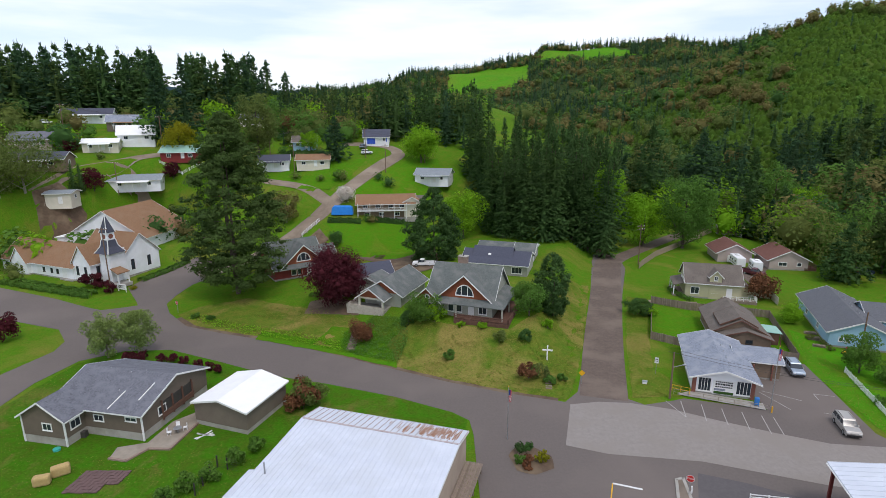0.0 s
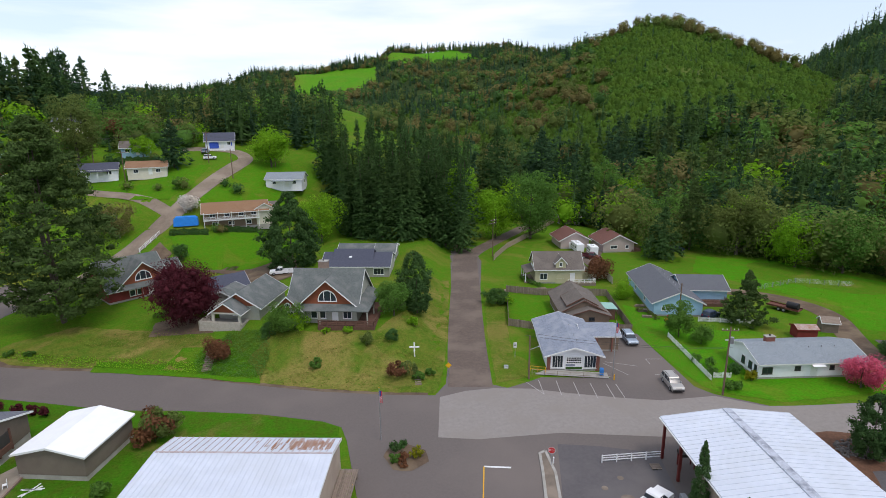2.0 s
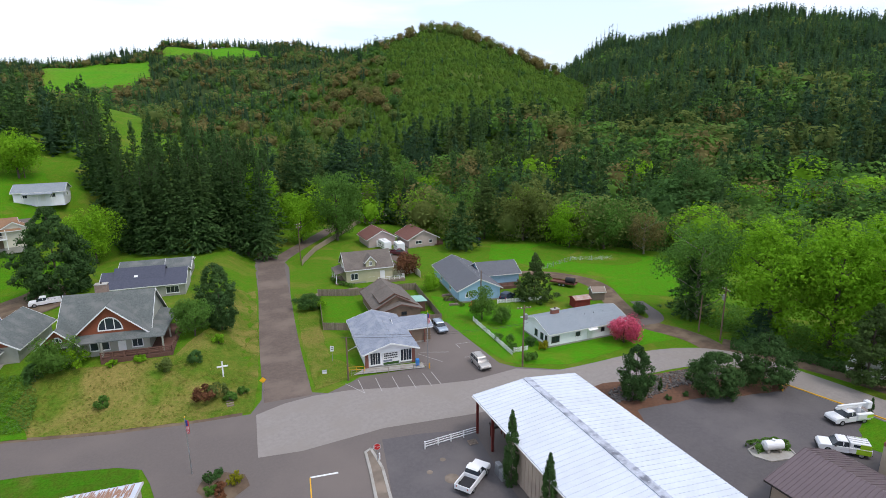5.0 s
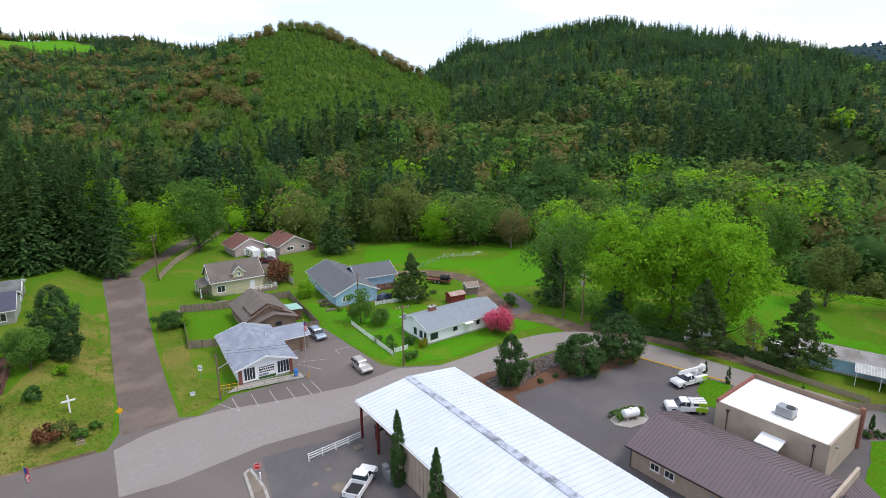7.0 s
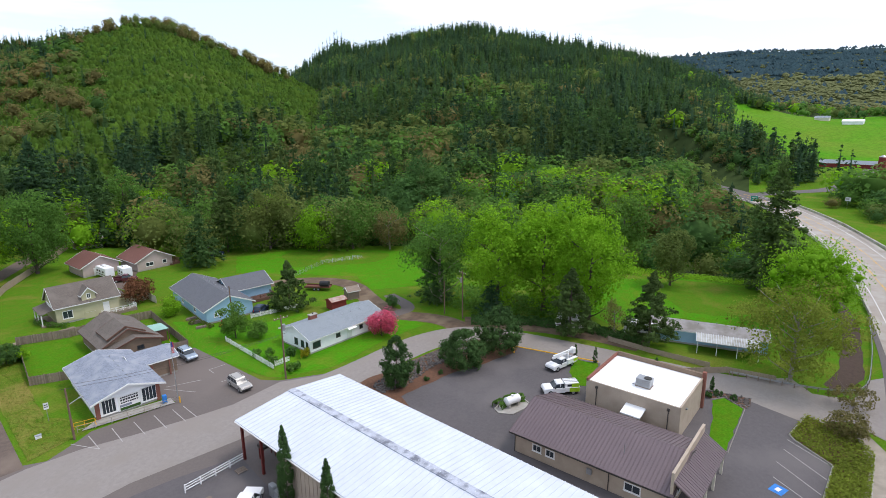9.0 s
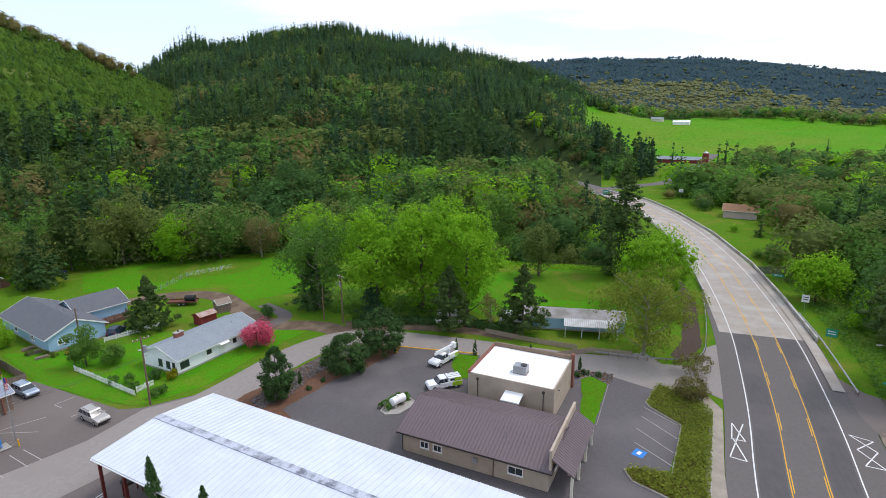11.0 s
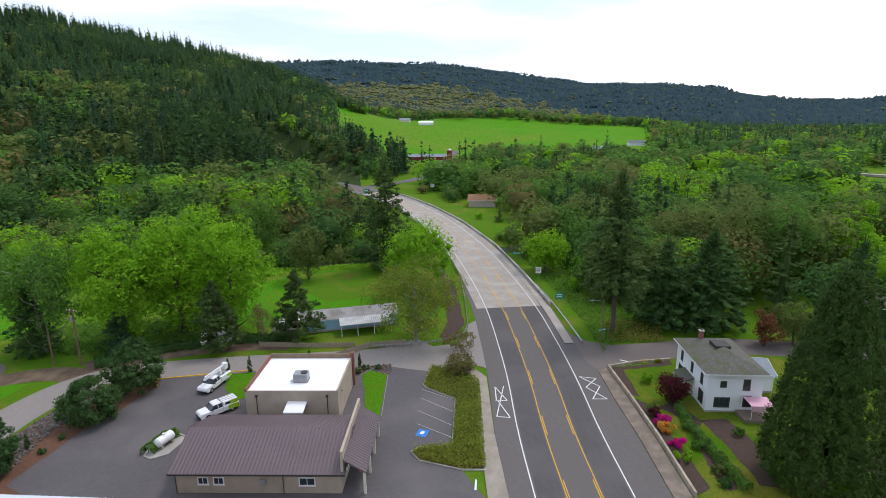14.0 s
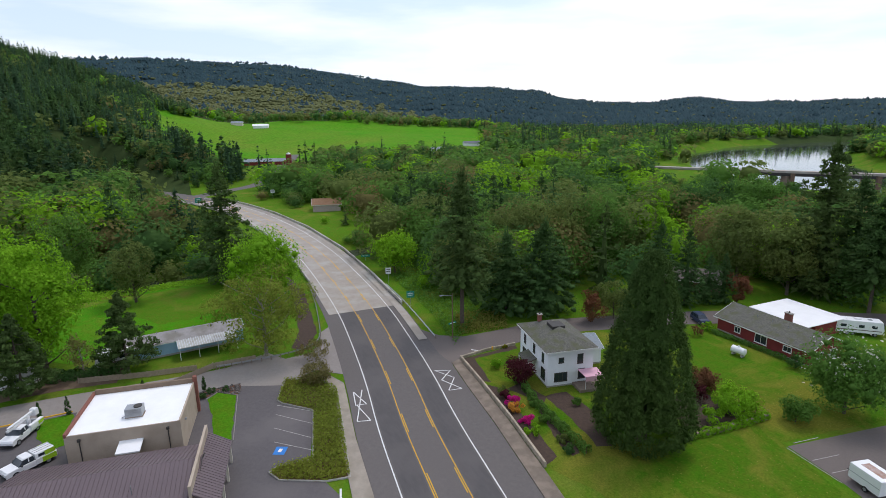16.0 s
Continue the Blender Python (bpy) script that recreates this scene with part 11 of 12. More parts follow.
conifer(79.7, -97.9, 16.9, 4.8, "conifer_mid", base=1.0, n=6817, size=0.29, power=0.8, ragged=0.25, label="dark fir beside the side street")
conifer(78.2, -103.3, 10.9, 3.7, "conifer_mid", base=0.7, n=3896, size=0.24, power=0.8, ragged=0.25, label="young dark fir by the street")
conifer(76.7, -106.2, 11.5, 3.3, "conifer_mid", base=0.7, n=3716, size=0.25, power=0.8, ragged=0.25, label="young dark fir by the street")
broadleaf(75.0, -108.8, 7.7, 2.9, "leaf_rust", base=0.5, n=4932, leaf=0.15, lumps=40, label="dark red bush by the street", name="tree", category="tree", bark="bark", limbs=8)
broadleaf(81.2, -73.2, 6.6, 2.9, "leaf_rust", base=0.4, n=4606, leaf=0.14, lumps=39, label="dark red bush by the street", name="tree", category="tree", bark="bark", limbs=8)
broadleaf(80.5, -78.3, 8.4, 3.9, "leaf_olive", base=0.5, n=6733, leaf=0.16, lumps=49, label="yellowish bush by the street", name="tree", category="tree", bark="bark", limbs=8)
broadleaf(84.0, -120.6, 20.0, 6.8, "leaf_olive", base=1.5, n=8000, leaf=0.32, lumps=96, dense=0.3, label="large olive-green tree beyond the street", name="tree", category="tree", bark="bark", limbs=8)
broadleaf(73.3, -123.8, 19.0, 6.4, "leaf_olive", base=1.7, n=8000, leaf=0.35, lumps=111, dense=0.3, label="large olive-green tree beyond the street", name="tree", category="tree", bark="bark", limbs=8)
conifer(70.1, -129.1, 34.5, 9.1, "conifer_olive", base=2.1, n=7500, size=0.59, power=0.8, ragged=0.5, label="tall dark ragged fir beyond the street")
conifer(58.2, -127.5, 24.4, 6.8, "conifer_mid", base=7.3, n=7445, size=0.48, power=0.8, ragged=0.25, label="dark fir with bare trunk beyond the street")
conifer(66.0, -134.0, 27.0, 7.0, "conifer_mid", base=5.0, n=6000, size=0.45, power=0.75, ragged=0.4, label="dark fir beyond the residential street")
conifer(50.5, -132.0, 28.0, 7.6, "conifer_mid", base=6.0, n=6000, size=0.45, power=0.75, ragged=0.4, label="dark fir with bare lower trunk beyond the street")
broadleaf(137.8, -177.3, 18.0, 11.7, "leaf_deep", base=1.4, n=8000, leaf=0.30, lumps=119, label="deep green tree near the river", name="tree", category="tree", bark="bark", limbs=8)
broadleaf(129.6, -191.4, 17.5, 10.5, "leaf_green", base=1.5, n=8000, leaf=0.31, lumps=108, label="green tree near the river", name="tree", category="tree", bark="bark", limbs=8)
broadleaf(81.4, -16.5, 3.6, 3.2, "leaf_tan", base=0.1, n=2600, leaf=0.13, lumps=54, label="yellowish spreading shrub tree on the hedge island", name="shrub", category="shrub", bark="bark", limbs=4, dense=0.64, lump=0.9)
broadleaf(37.7, -80.9, 12.1, 6.1, "leaf_green", base=0.7, n=11287, leaf=0.18, lumps=69, label="round horse chestnut tree with white flower spikes", name="tree", category="tree", bark="bark", limbs=8, dense=0.64, lump=0.9)
broadleaf(39.4, -72.7, 4.1, 2.4, "leaf_green", base=0.1, n=3050, leaf=0.13, lumps=35, label="round green bush on the lawn", name="shrub", category="shrub", bark="bark", limbs=4, dense=0.64, lump=0.9)
broadleaf(65.7, -44.8, 4.7, 2.7, "leaf_maroon", base=0.1, n=3745, leaf=0.13, lumps=38, label="dark maroon japanese maple beside the white house", name="shrub", category="shrub", bark="bark", limbs=4, dense=0.64, lump=0.9)
broadleaf(51.0, -68.9, 3.7, 2.9, "leaf_rust", base=0.1, n=3447, leaf=0.12, lumps=39, label="russet and maroon maple in the garden", name="shrub", category="shrub", bark="bark", limbs=4, dense=0.64, lump=0.9)
broadleaf(44.5, -67.4, 4.2, 4.4, "leaf_spring", base=0.1, n=5687, leaf=0.13, lumps=53, label="bright green spreading shrub in the garden", name="shrub", category="shrub", bark="bark", limbs=4, dense=0.64, lump=0.9)
broadleaf(49.6, -88.9, 2.6, 1.6, "leaf_deep", base=0.1, n=1516, leaf=0.12, lumps=28, label="green bush by the red house wall", name="shrub", category="shrub", bark="bark", limbs=4, dense=0.64, lump=0.9)
lumpy_conifer(46.0, -50.8, 25.8, 6.7, "sequoia_green", 0.6, 60000, 2000, 0.58, "dense dark green giant sequoia cone on the lawn", "sequoia", power=0.55, belly=0.1, skin=0.85, card=0.1, trunk=0.8, rough=0.08, flat=1.5)

# fir grove behind the craftsman houses
GROVE = [conifer(10 + 6 * i, 190, 30 + i, 4.6 + 0.25 * i, "conifer_mid", 1.2, 900, "tall dark fir in a dense grove", 0.6, power=0.8, ragged=0.3, trunk=0.4, group="fir grove") for i in range(5)]
for k in range(84):
    r = rng.uniform(163, 226)
    az = radians(rng.uniform(np.interp(r, (164, 226), (5.4, 1.2)), 17.6))
    x, y = r * math.sin(az), r * math.cos(az)
    o = GROVE[k] if k < 5 else copy_thing(GROVE[k % 5], Matrix())
    s = rng.uniform(0.78, 1.0)
    o.matrix_basis = pose(x, y, float(height(x, y)) - 0.3, rz=rng.uniform(0, 360)) @ Matrix.Diagonal((s * 1.15, s * 1.15, s, 1))

# cypresses against the shed wall
for x, y, hh in ((37.9, 40.2, 9.6), (36.0, 32.6, 9.2)):
    lumpy_conifer(x, y, hh, 1.05, "conifer_mid", 0.2, 8000, 190, 0.27, "tall slim dark cypress against the shed wall", "cypress", power=0.62, belly=0.3, skin=0.7, card=0.075, trunk=0.1, rough=0.06, flat=1.8, z=0.0)


# ---- hedges, beds, weeds ----
def inside(x, y, poly):
    ok = np.zeros(np.shape(x), bool)
    p = np.array(poly, float)
    for (ax, ay), (bx, by) in zip(p, np.roll(p, -1, 0)):
        hit = (ay > y) != (by > y)
        with np.errstate(divide="ignore", invalid="ignore"):
            ok ^= hit & (x < (bx - ax) * (y - ay) / (by - ay + 1e-12) + ax)
    return ok


def over(poly, n):
    """n points spread over an outline."""
    p = np.array(poly, float)
    lo, hi = p.min(0), p.max(0)
    q = rng.uniform(lo, hi, (n * 4, 2))
    return q[inside(q[:, 0], q[:, 1], p)][:n]


def tufts(name, poly, n, size, tall, material, label, category="weeds", clump=0):
    q = over(poly, n)
    if clump:
        c = over(poly, clump)
        q = c[rng.integers(0, len(c), n)] + rng.normal(0, 0.8, (n, 2))
        q = q[inside(q[:, 0], q[:, 1], poly)]
    z = height(q[:, 0], q[:, 1]) + rng.uniform(0, 1, len(q)) ** 2 * tall + 0.03
    up = np.tile(np.array([0, 0, 1.3]), (len(q), 1))
    v, f = cards(np.c_[q, z], size * (0.62 if name == "weeds" else 1.0), up, 0.4 if name == "weeds" else 0.8)
    return raw_mesh(name, v, f, material, label=label, category=category)


def hedge(pts, w, h, material, label, name="hedge", n=260, leaf=0.16):
    """A clipped hedge along a line: leafy box over a twiggy core."""
    p = np.array(pts, float)
    seg = np.r_[0, np.cumsum(np.hypot(*np.diff(p, axis=0).T))]
    m = int(n * seg[-1] * (w + 2 * h) / 3)
    s = rng.uniform(0, seg[-1], m)
    c = np.c_[np.interp(s, seg, p[:, 0]), np.interp(s, seg, p[:, 1])]
    d = np.c_[np.interp(s + 0.1, seg, p[:, 0]), np.interp(s + 0.1, seg, p[:, 1])] - np.c_[np.interp(s - 0.1, seg, p[:, 0]), np.interp(s - 0.1, seg, p[:, 1])]
    d /= np.hypot(d[:, 0], d[:, 1])[:, None] + 1e-9
    a = rng.uniform(-0.15, math.pi + 0.15, m)
    wob = 1 + 0.12 * np.sin(s * 2.1) + 0.08 * np.sin(s * 5.3)
    off = np.sign(np.cos(a)) * np.abs(np.cos(a)) ** 0.5 * w / 2 * wob
    up = np.abs(np.sin(a)) ** 0.5 * h * wob
    q = c + np.c_[-d[:, 1], d[:, 0]] * off[:, None]
    z = height(q[:, 0], q[:, 1]) + up
    w3 = np.c_[-d[:, 1] * np.cos(a), d[:, 0] * np.cos(a), np.sin(a) + 0.2]
    v, f = cards(np.c_[q, z], leaf, w3, 0.6)
    t = thing(name, pose(0, 0, 0), label, "hedge")
    raw_mesh("foliage", v, f, material, parent=t)
    bm = bmesh.new()
    for (x0, y0), (x1, y1) in zip(p[:-1], p[1:]):
        k = max(1, int(math.hypot(x1 - x0, y1 - y0) / 0.8))
        for i in range(k):
            x, y = x0 + (x1 - x0) * (i + 0.5) / k, y0 + (y1 - y0) * (i + 0.5) / k
            z0 = float(height(x, y))
            tube(bm, (x, y, z0 - 0.1), (x, y, z0 + h * 0.8), 0.05, 0.02, 5)
    part("stems", bm, "bark", t)
    return t


def shrub(x, y, h, r, material, label, n=420, leaf=0.15, category="shrub"):
    return broadleaf(x, y, h, r, material, base=0.02, n=n, leaf=leaf, lumps=12, label=label, name="shrub", category=category, limbs=3, trunk=0.05, lump=1.0, dense=0.7)


# street side
for i, (x, y) in enumerate(((-48.9, 87.2), (-47.2, 87.4), (-44.8, 86.3), (-41.6, 85.0), (-39.5, 84.1), (-37.4, 83.3))):
    shrub(x, y, 1.7, 1.05, "leaf_maroon", "clipped round maroon bush in a row by the street", 900, 0.11)
hedge([(-55.5, 87.2), (-52, 88.2)], 1.6, 1.6, "leaf_maroon", "dark maroon shrubs under the birch trees")
shrub(-20.6, 71.8, 4.6, 3.2, "leaf_rust", "large olive and rust-tipped shrub beside the shed", 1800, 0.2)
shrub(-19.9, 72.6, 4.4, 3.2, "leaf_olive", "large olive shrub beside the shed", 1600, 0.2)
for x, y, r in ((-27.5, 56.0, 1.7), (-25.6, 59.0, 1.6), (-29.5, 54.0, 1.5), (-24.0, 61.5, 1.5), (-31.0, 52.0, 1.4)):
    shrub(x, y, 2.2, r, "leaf_green", "wild green shrub along the wire fence", 600, 0.17)
shrub(-83.5, 97.2, 5.5, 3.0, "leaf_maroon", "dark maroon tree on the corner lawn", 1400, 0.22)
hedge([(-107, 128.0), (-95, 124.6), (-86, 122.4), (-82, 121.4)], 3.2, 1.0, "leaf_green", "low green hedge before the church", n=160, leaf=0.2)
shrub(-84.5, 126.4, 4.6, 3.4, "leaf_maroon", "tall maroon shrubs beside the church steps", 2600, 0.17)
shrub(-80.0, 124.0, 3.0, 2.4, "leaf_maroon", "maroon shrubs beside the church steps", 1300, 0.17)
shrub(-75.0, 126.0, 1.2, 1.2, "leaf_yellow", "small yellow shrub by the church sign", 300)
hedge([(-76, 131), (-72.5, 140), (-71.0, 146)], 2.0, 0.9, "leaf_green", "green hedge beside the church wall", n=160, leaf=0.18)
hedge([(-36.0, 167.2), (-25.6, 167.0)], 1.6, 1.1, "leaf_deep", "clipped dark green hedge on the lawn edge", n=160, leaf=0.18)
hedge([(-24.5, 168.4), (-12.2, 171.0)], 1.6, 1.1, "leaf_deep", "clipped dark green hedge below the balcony house", n=160, leaf=0.18)
hedge([(-62, 211), (-54, 212), (-46, 209)], 1.8, 2.0, "leaf_deep", "tall dark hedge behind the bungalow", n=140, leaf=0.2)
hedge([(-104, 166.5), (-95, 167.6), (-87, 172)], 2.0, 1.8, "leaf_maroon", "maroon hedge before the mobile home", n=120, leaf=0.2)
# bank
for x, y, h, r, m in ((-14.8, 94.3, 3.6, 1.9, "leaf_rust"), (0.9, 86.9, 1.8, 1.0, "leaf_green"), (9.9, 89.8, 2.4, 1.3, "leaf_olive"), (13.6, 80.2, 2.8, 2.2, "leaf_rust"), (15.2, 80.6, 2.4, 1.9, "leaf_olive"), (14.4, 89.4, 2.2, 1.4, "leaf_deep"),
                      (7.0, 94.2, 1.3, 1.0, "leaf_spring"), (3.2, 95.2, 1.2, 1.0, "leaf_spring"), (19.2, 94.6, 1.8, 1.2, "leaf_spring"), (17.4, 101.0, 3.6, 2.6, "leaf_green"), (16.2, 106.0, 4.5, 3.0, "leaf_green"), (-4.2, 98.4, 3.6, 2.6, "leaf_green"), (-1.8, 97.6, 3.6, 2.4, "leaf_spring"), (-6.8, 97.6, 3.0, 2.2, "leaf_deep"),
                      (16.8, 79.0, 1.4, 1.2, "leaf_green"), (18.8, 79.8, 1.2, 1.0, "leaf_green"), (-52.3, 108.2, 1.2, 1.2, "leaf_green"), (-48.5, 106.6, 1.2, 1.4, "leaf_green"), (-30.5, 127, 1.4, 1.4, "leaf_green"), (-28.5, 123, 1.4, 1.4, "leaf_green"), (41.5, 109.0, 2.4, 3.0, "leaf_green"), (43.2, 108.6, 2.2, 2.4, "leaf_spring")):
    shrub(x, y, h, r, m, {"leaf_rust": "rust-brown shrub on the grass bank", "leaf_green": "green shrub on the grass bank", "leaf_olive": "olive shrub on the grass bank", "leaf_deep": "dark green shrub on the grass bank", "leaf_spring": "bright green shrub on the grass bank"}[m], int(500 + 90 * r * h), 0.17)
hedge([(-29.5, 116), (-27, 120), (-25.5, 125), (-25, 130)], 1.8, 0.8, "leaf_green", "low green hedge beside the path", n=150)
BANK = [(-13, 88.4), (-7.7, 85), (1.6, 80.2), (10.2, 76.7), (18.1, 74.1), (20, 77), (26, 95), (35.8, 129), (30, 128), (22, 104), (12, 93), (2, 96), (-6, 100)]
tufts("weeds", BANK, 5200, 0.2, 0.35, "weed_green", "tangled green weeds over the bank")
tufts("weeds", BANK, 4200, 0.18, 0.3, "weed_dry", "dry yellow grass tufts over the bank", clump=90)
tufts("weeds", [(-14, 89), (-18.6, 91.4), (-19.5, 97), (-14, 102), (-8, 100.5), (-6.5, 94), (-8, 86.5)], 4200, 0.26, 0.7, "leaf_green", "lush green ground cover on the bank")
SLOPE = [(-50, 103.8), (-42, 100.5), (-30, 96.4), (-18.5, 91), (-14, 95), (-18, 104), (-30, 110), (-44, 118), (-54, 114), (-57, 110)]
tufts("weeds", SLOPE, 3600, 0.2, 0.25, "weed_green", "green grass tufts on the slope")
tufts("weeds", [(-54, 108), (-42, 100.8), (-30, 96.6), (-18.6, 91.2), (-17.5, 93.6), (-29, 99.6), (-42, 104.5), (-52, 110)], 3600, 0.24, 0.4, "leaf_spring", "long bright grass along the street")
tufts("weeds", [(-40, 108), (-24, 101), (-17, 97.5), (-17, 102), (-28, 108), (-38, 113)], 2400, 0.18, 0.2, "weed_dry", "dry yellow grass on the slope")
tufts("weeds", [(28.4, 74.6), (33.2, 92), (42.7, 121.6), (47, 119), (39, 97), (35, 84), (37.5, 77.5), (36, 75)], 2200, 0.16, 0.15, "weed_dry", "dry verge grass")
tufts("weeds", [(28.4, 74.6), (33.2, 92), (42.7, 121.6), (47, 119), (39, 97), (35, 84), (37.5, 77.5), (36, 75)], 2200, 0.16, 0.15, "weed_green", "green verge grass")
tufts("weeds", [(60.5, 83), (58.8, 64.5), (61, 63.2), (66, 82), (68, 100)], 1500, 0.15, 0.12, "weed_dry", "yellowing grass strip beside the fence")
tufts("weeds", [(100, 118), (112, 131), (130, 120), (140, 92), (140, 83), (133, 66), (114, 66), (104, 76), (112, 86), (108, 98)], 4200, 0.2, 0.2, "weed_lush", "long lush meadow grass")
tufts("weeds", [(108, 20), (116, 30), (140, 24), (150, 8), (146, -18), (128, -20), (112, -12), (118, 6)], 3200, 0.2, 0.2, "weed_lush", "long lush meadow grass by the stream")
tufts("weeds", [(-64, 86), (-64, 60), (-42, 42), (-24, 48), (-22, 60), (-30, 64), (-36, 62), (-50, 60), (-57, 66), (-57, 82)], 3000, 0.13, 0.08, "weed_dry", "uneven yellowing grass round the bungalow")
tufts("weeds", [(28, -63), (37, -66), (34, -84), (46, -112), (60, -100), (48, -88), (46, -72), (42, -58), (40, -46), (26, -46)], 1400, 0.15, 0.1, "weed_dry", "mossy yellowish patches in the lawn")
# ranch house
shrub(67.5, 64.0, 1.8, 1.2, "leaf_yellow", "yellow-flowering bush at the ranch house corner", 500)
shrub(66.9, 66.8, 2.2, 1.3, "leaf_deep", "dark bush at the ranch house", 500)
for x, y in ((63.8, 72.0), (62.8, 67.2), (64.6, 70.0), (61.8, 62.6), (63.0, 62.2)):
    shrub(x, y, 1.7, 1.1, "leaf_green", "round green bush by the picket fence", 420)
shrub(84.5, 57.4, 2.0, 1.6, "leaf_deep", "dark shrub beside the pink tree", 400)
for x, y in ((69.5, 91), (70.2, 93.5), (69.0, 96)):
    shrub(x, y, 1.0, 1.0, "leaf_olive", "low garden shrub beside the blue house", 260)
hedge([(56.2, 117.2), (54.6, 121.5), (54.5, 126)], 1.0, 0.9, "leaf_green", "small shrubs beside the cream house", n=130)
# mulch bed rocks and shrubs
def rocks(poly, n, label):
    q = over(poly, n)
    s = rng.uniform(0.1, 0.34, n)[: len(q)]
    oc = np.array([(1, 0, 0), (0, 1, 0), (-1, 0, 0), (0, -1, 0), (0, 0, 0.7), (0, 0, -0.5)], float)
    v = (oc[None] * rng.uniform(0.7, 1.3, (len(q), 6, 3))) * s[:, None, None] + np.c_[q, np.full(len(q), 0.1)][:, None, :]
    f = np.array([(0, 1, 4), (1, 2, 4), (2, 3, 4), (3, 0, 4), (1, 0, 5), (2, 1, 5), (3, 2, 5), (0, 3, 5)])
    raw_mesh("rocks", v.reshape(-1, 3), (f[None] + 6 * np.arange(len(q))[:, None, None]).reshape(-1, 3), "river_rock", label=label, category="rocks")


rocks([(64.0, 47.0), (65.1, 47.4), (74.3, 46.6), (83, 43.8), (87.5, 40.2), (80, 40.0), (74, 42.2), (67, 42.5), (63, 44.6)], 1500, "grey river rocks over the planting bed")
rocks([(84.2, 0.6), (86.6, 0.4), (86.9, -5.5), (84.2, -5.4), (83.2, -4.7), (85.3, -2)], 160, "grey rocks by the office lawn")
for x, y, h, r in ((72.8, 39.6, 0.9, 0.6), (71.2, 43.0, 1.9, 0.45), (77.5, 42.2, 0.8, 0.7), (69.8, 40.6, 0.7, 0.7), (87.9, 33.4, 2.4, 0.5), (88.9, 21.5, 2.3, 0.45), (88.5, 18.0, 2.6, 0.55), (91.0, 8.4, 1.8, 0.45), (87.2, -0.2, 2.0, 0.45), (85.6, -1.0, 1.0, 0.8), (85.2, -3.2, 0.9, 0.8), (84.4, 0.2, 1.0, 0.7)):
    if h > 1.7:
        lumpy_conifer(x, y, h * 1.15, r * 0.85, "conifer_mid", 0.05, 1300, 60, 0.16, "small upright clipped evergreen in the planting bed", "evergreen_shrub", power=0.55, belly=0.35, skin=0.6, card=0.06, trunk=0.05, rough=0.06, flat=1.5)
    else:
        shrub(x, y, h, r, "conifer_mid", "small low evergreen in the planting bed", 420, 0.11)
hedge([(66.8, 27.2), (69.6, 26.4), (71.2, 24.6)], 1.6, 0.9, "leaf_green", "clipped green hedge behind the gas tank", n=170)
# hedge island
tufts("ground_cover", HEDGE_EDGE[:-1], 15000, 0.15, 0.75, "leaf_moss", "dense yellow-green juniper ground cover on the island", "hedge")
tufts("ground_cover", [(62, -8), (61.6, -11.6), (73, -14.4), (77.2, -18.4), (66, -16.2), (56.2, -14.2), (57, -11.4), (59.6, -7.2)], 2600, 0.16, 0.8, "leaf_moss", "yellow-green juniper patches on the island", "hedge")
# garden of the white house
sheet("planting_bed", [(47.2, -36.6), (58, -38.7), (68.4, -40.2), (66.5, -41.6), (58, -40.4), (48, -38.8)], "bark_dark", 0.06, "dark soil bed along the wall", "bed")
sheet("planting_bed", [(78.2, -41.6), (69.5, -40.4), (68.5, -41.6), (77.2, -43.4), (77.4, -52.5), (78.7, -52.8)], "bark_dark", 0.06, "dark soil bed along the wall", "bed")
sheet("planting_bed", [(65.5, -42.4), (66.4, -45.6), (60.9, -46.5), (54, -46), (47.4, -44.6), (46.6, -46.5), (53, -50), (60.6, -50.2), (61, -47.6), (58.5, -43.4), (52, -41.2), (47.2, -40.6), (47.3, -41.8), (54, -43.4), (59.5, -44.6), (62.6, -43.8)], "bark_dark", 0.055, "dark soil vegetable beds", "bed")
hedge([(64.3, -45.0), (59.0, -43.6), (53.3, -43.0), (46.4, -42.4)], 0.9, 1.3, "leaf_green", "clipped green garden hedge on a wire fence", n=240, leaf=0.13)
hedge([(43.4, -55.6), (42.4, -62.5), (41.8, -70.4)], 1.0, 0.9, "leaf_spring", "bright green hedge over the garden wall", n=220, leaf=0.15)
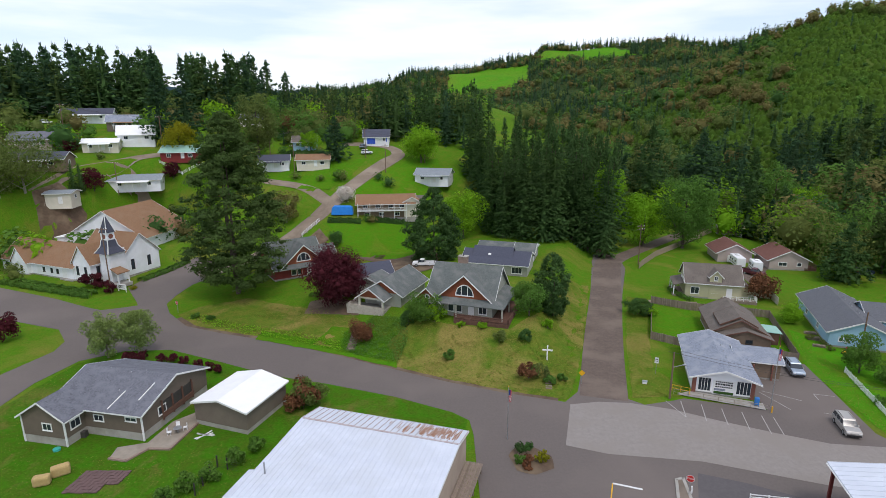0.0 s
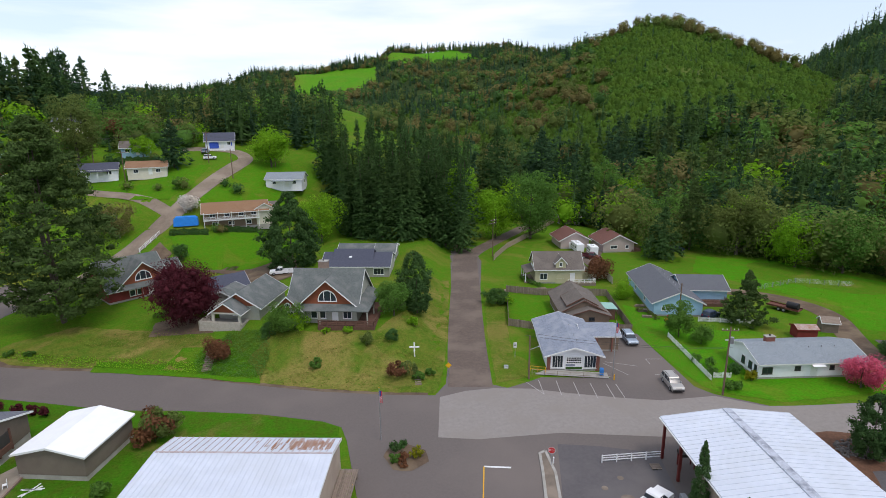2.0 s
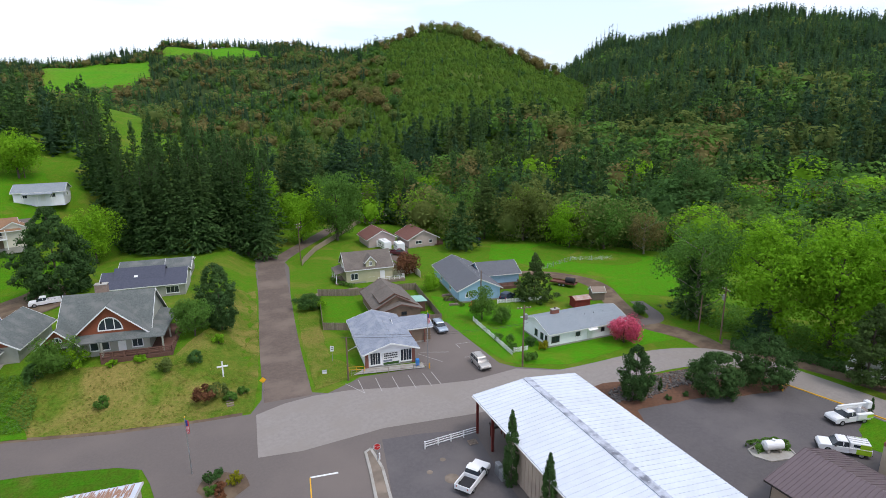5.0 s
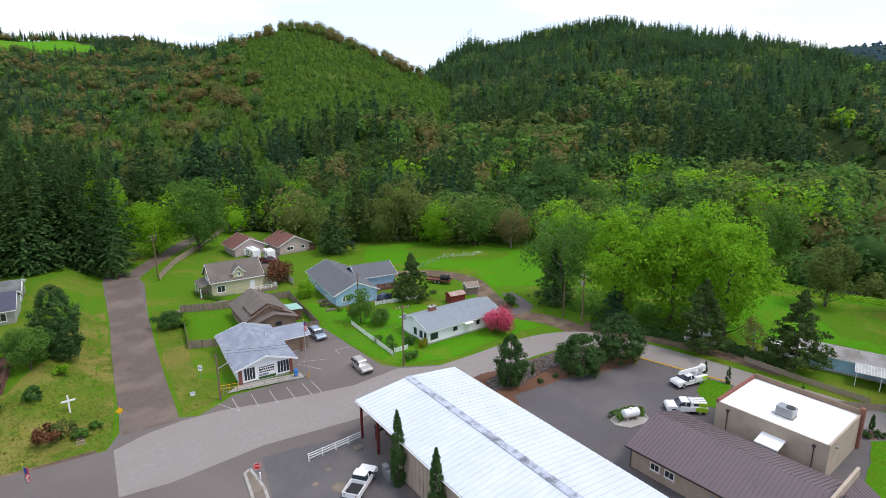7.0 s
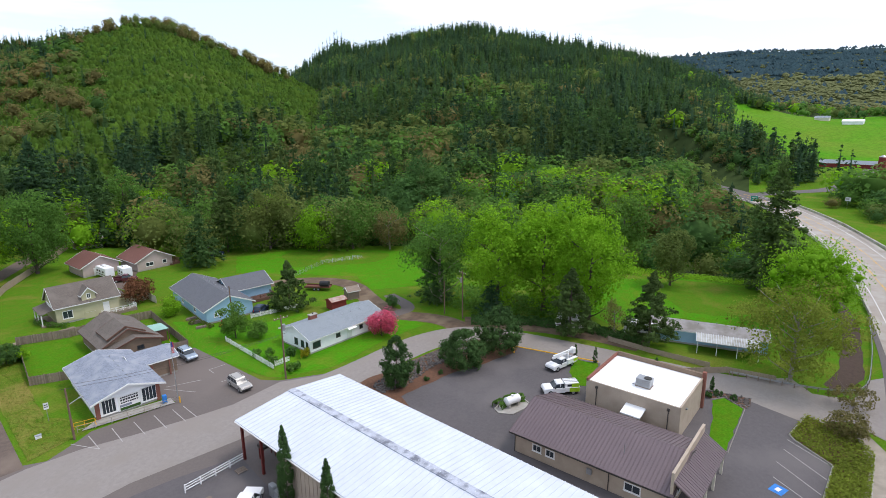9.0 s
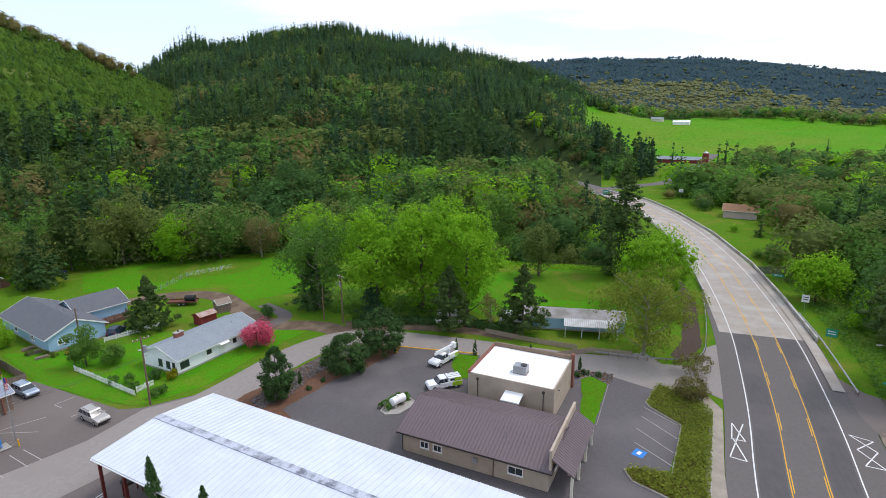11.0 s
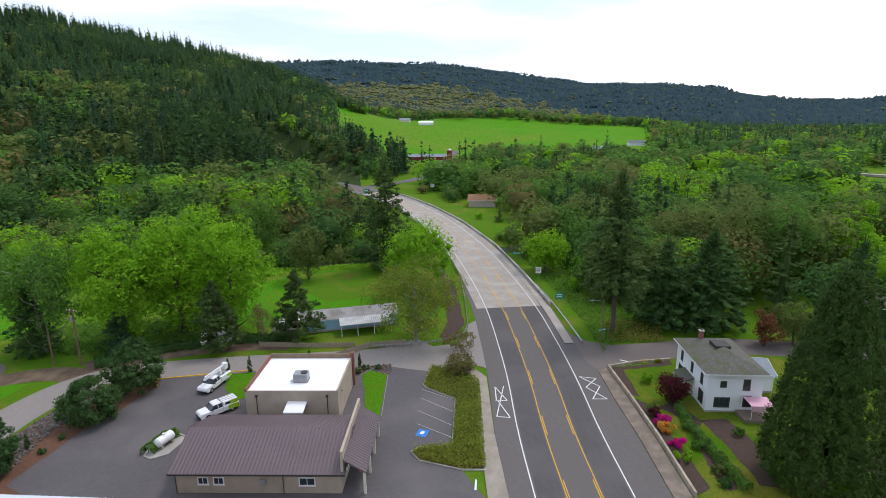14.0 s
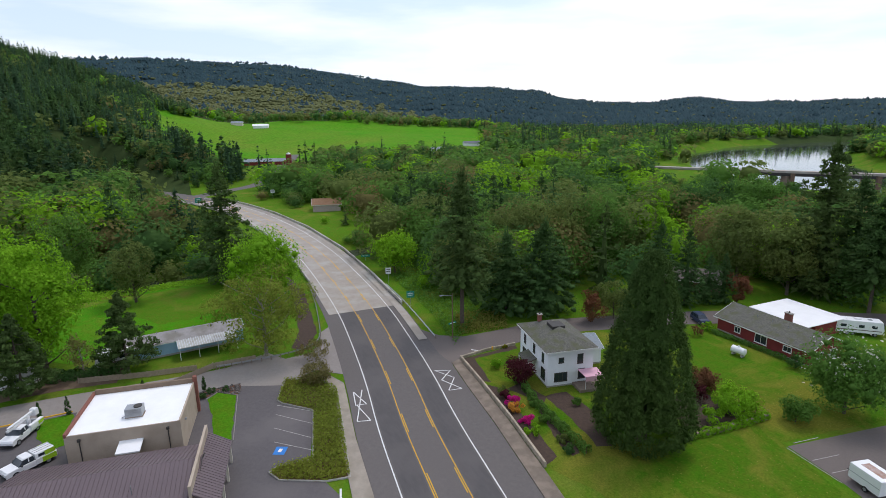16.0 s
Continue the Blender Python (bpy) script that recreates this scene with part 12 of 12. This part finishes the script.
for x, y, h, r, m, lab in ((64.2, -41.0, 1.3, 1.0, "leaf_olive", "olive-yellow azalea above the wall"), (62.9, -40.9, 1.4, 1.1, "leaf_maroon", "dark red azalea above the wall"), (61.0, -40.6, 1.5, 1.15, "blossom_magenta", "magenta azalea in full bloom above the wall"), (59.4, -40.2, 1.4, 1.1, "blossom_orange", "orange azalea in bloom above the wall"),
                           (56.0, -39.5, 1.5, 1.15, "blossom_magenta", "magenta azalea in full bloom above the wall"), (53.6, -39.0, 1.4, 1.2, "leaf_spring", "bright green round shrub above the wall"), (59.7, -43.0, 1.3, 0.9, "leaf_green", "green shrub in the garden bed"), (55.1, -42.2, 1.1, 0.8, "leaf_green", "green rose bushes in the bed"), (50.2, -41.4, 1.0, 0.9, "leaf_olive", "low rose bush with pale blooms"), (47.9, -40.6, 1.0, 0.9, "leaf_deep", "dark green shrub at the bed end"),
                           (72.5, -44.8, 1.6, 0.8, "leaf_spring", "small young tree on the lawn"), (78.6, -50.5, 0.6, 0.6, "leaf_yellow", "yellow flowers by the corner"), (66.5, -45.6, 1.0, 1.2, "leaf_green", "green shrub by the house wall"), (48.3, -49.0, 1.4, 1.2, "leaf_green", "green shrubs under the sequoia"), (56.8, -49.2, 1.0, 0.9, "leaf_green", "pale flowering shrub in the bed")):
    shrub(x, y, h * 1.1, r * 1.25, m, lab, 1100, 0.11)
sheet("planting_bed", [(43.6, -58), (52, -60), (52.5, -68), (42.6, -70)], "bark_dark", 0.05, "brown kitchen garden soil", "bed")
for x, y, m in ((50, -66, "leaf_maroon"), (52, -69.0, "leaf_rust"), (46, -66.5, "leaf_spring"), (44.5, -62.5, "leaf_spring"), (49.0, -60.5, "leaf_green"), (54.5, -64.5, "leaf_green")):
    shrub(x, y, 2.4, 1.9, m, {"leaf_maroon": "maroon maple in the kitchen garden", "leaf_rust": "russet maple in the kitchen garden", "leaf_spring": "bright green shrub in the garden", "leaf_green": "green shrub in the garden"}[m], 700, 0.17)
hedge([(66, -89.6), (60, -90.2), (52, -90.4)], 1.0, 0.7, "leaf_green", "low shrubs under the red house windows", n=140)
shrub(67.2, -90.0, 1.8, 1.5, "leaf_spring", "bright green shrub at the red house corner", 500)
shrub(66.4, -86.0, 2.6, 1.3, "leaf_rust", "small russet tree on the lawn", 300)
v, f = cards(blob_points(260, 5.6, 12.0, 2.0, 22, 0.05)[0] * 1.02 + np.array([37.9, -80.9, 0.2]), 0.22)
raw_mesh("blossom_spikes", v, f, "blossom_white", label="white flower spikes over the chestnut crown", category="blossom")
# planter in the street
for x, y, h, r, m in ((9.4, 60.8, 2.2, 0.8, "conifer_mid"), (11.8, 59.2, 1.5, 1.5, "leaf_yellow"), (10.3, 59.0, 1.2, 1.0, "leaf_rust"), (9.2, 59.0, 1.2, 0.9, "leaf_green"), (10.6, 61.2, 1.3, 0.9, "leaf_deep"), (10.0, 57.8, 0.8, 0.8, "leaf_rust")):
    shrub(x, y, h, r, m, {"conifer_mid": "small upright evergreen in the planter", "leaf_yellow": "yellow-green leafy shrub in the planter", "leaf_rust": "reddish shrub in the planter", "leaf_green": "green shrub in the planter", "leaf_deep": "dark shrub in the planter"}[m], 420, 0.13)
# under the trees by the side street and along the bridge
hedge([(96, 45), (101, 34), (102.5, 22), (101, 12)], 3.0, 1.2, "leaf_deep", "wild undergrowth below the tall trees", n=150, leaf=0.18)
for poly, n, m in (([(104, 62), (100, 44), (106, 30), (116, 34), (118, 56), (112, 66)], 2600, "leaf_green"), ([(112, -14), (128, -22), (160, -24), (158, -12), (130, -10)], 2200, "leaf_green"), ([(84, -43), (100, -46), (128, -48), (160, -50), (165, -70), (120, -70), (96, -56)], 5200, "leaf_green"), ([(150, 40), (165, 10), (164, -16), (152, -14), (146, 20)], 2600, "leaf_spring"), ([(88, -46), (98, -50), (94, -60), (86, -56)], 900, "weed_dry")):
    tufts("undergrowth", poly, int(n * 2.2), 0.24, 1.1, m, "tangled green undergrowth", "undergrowth")
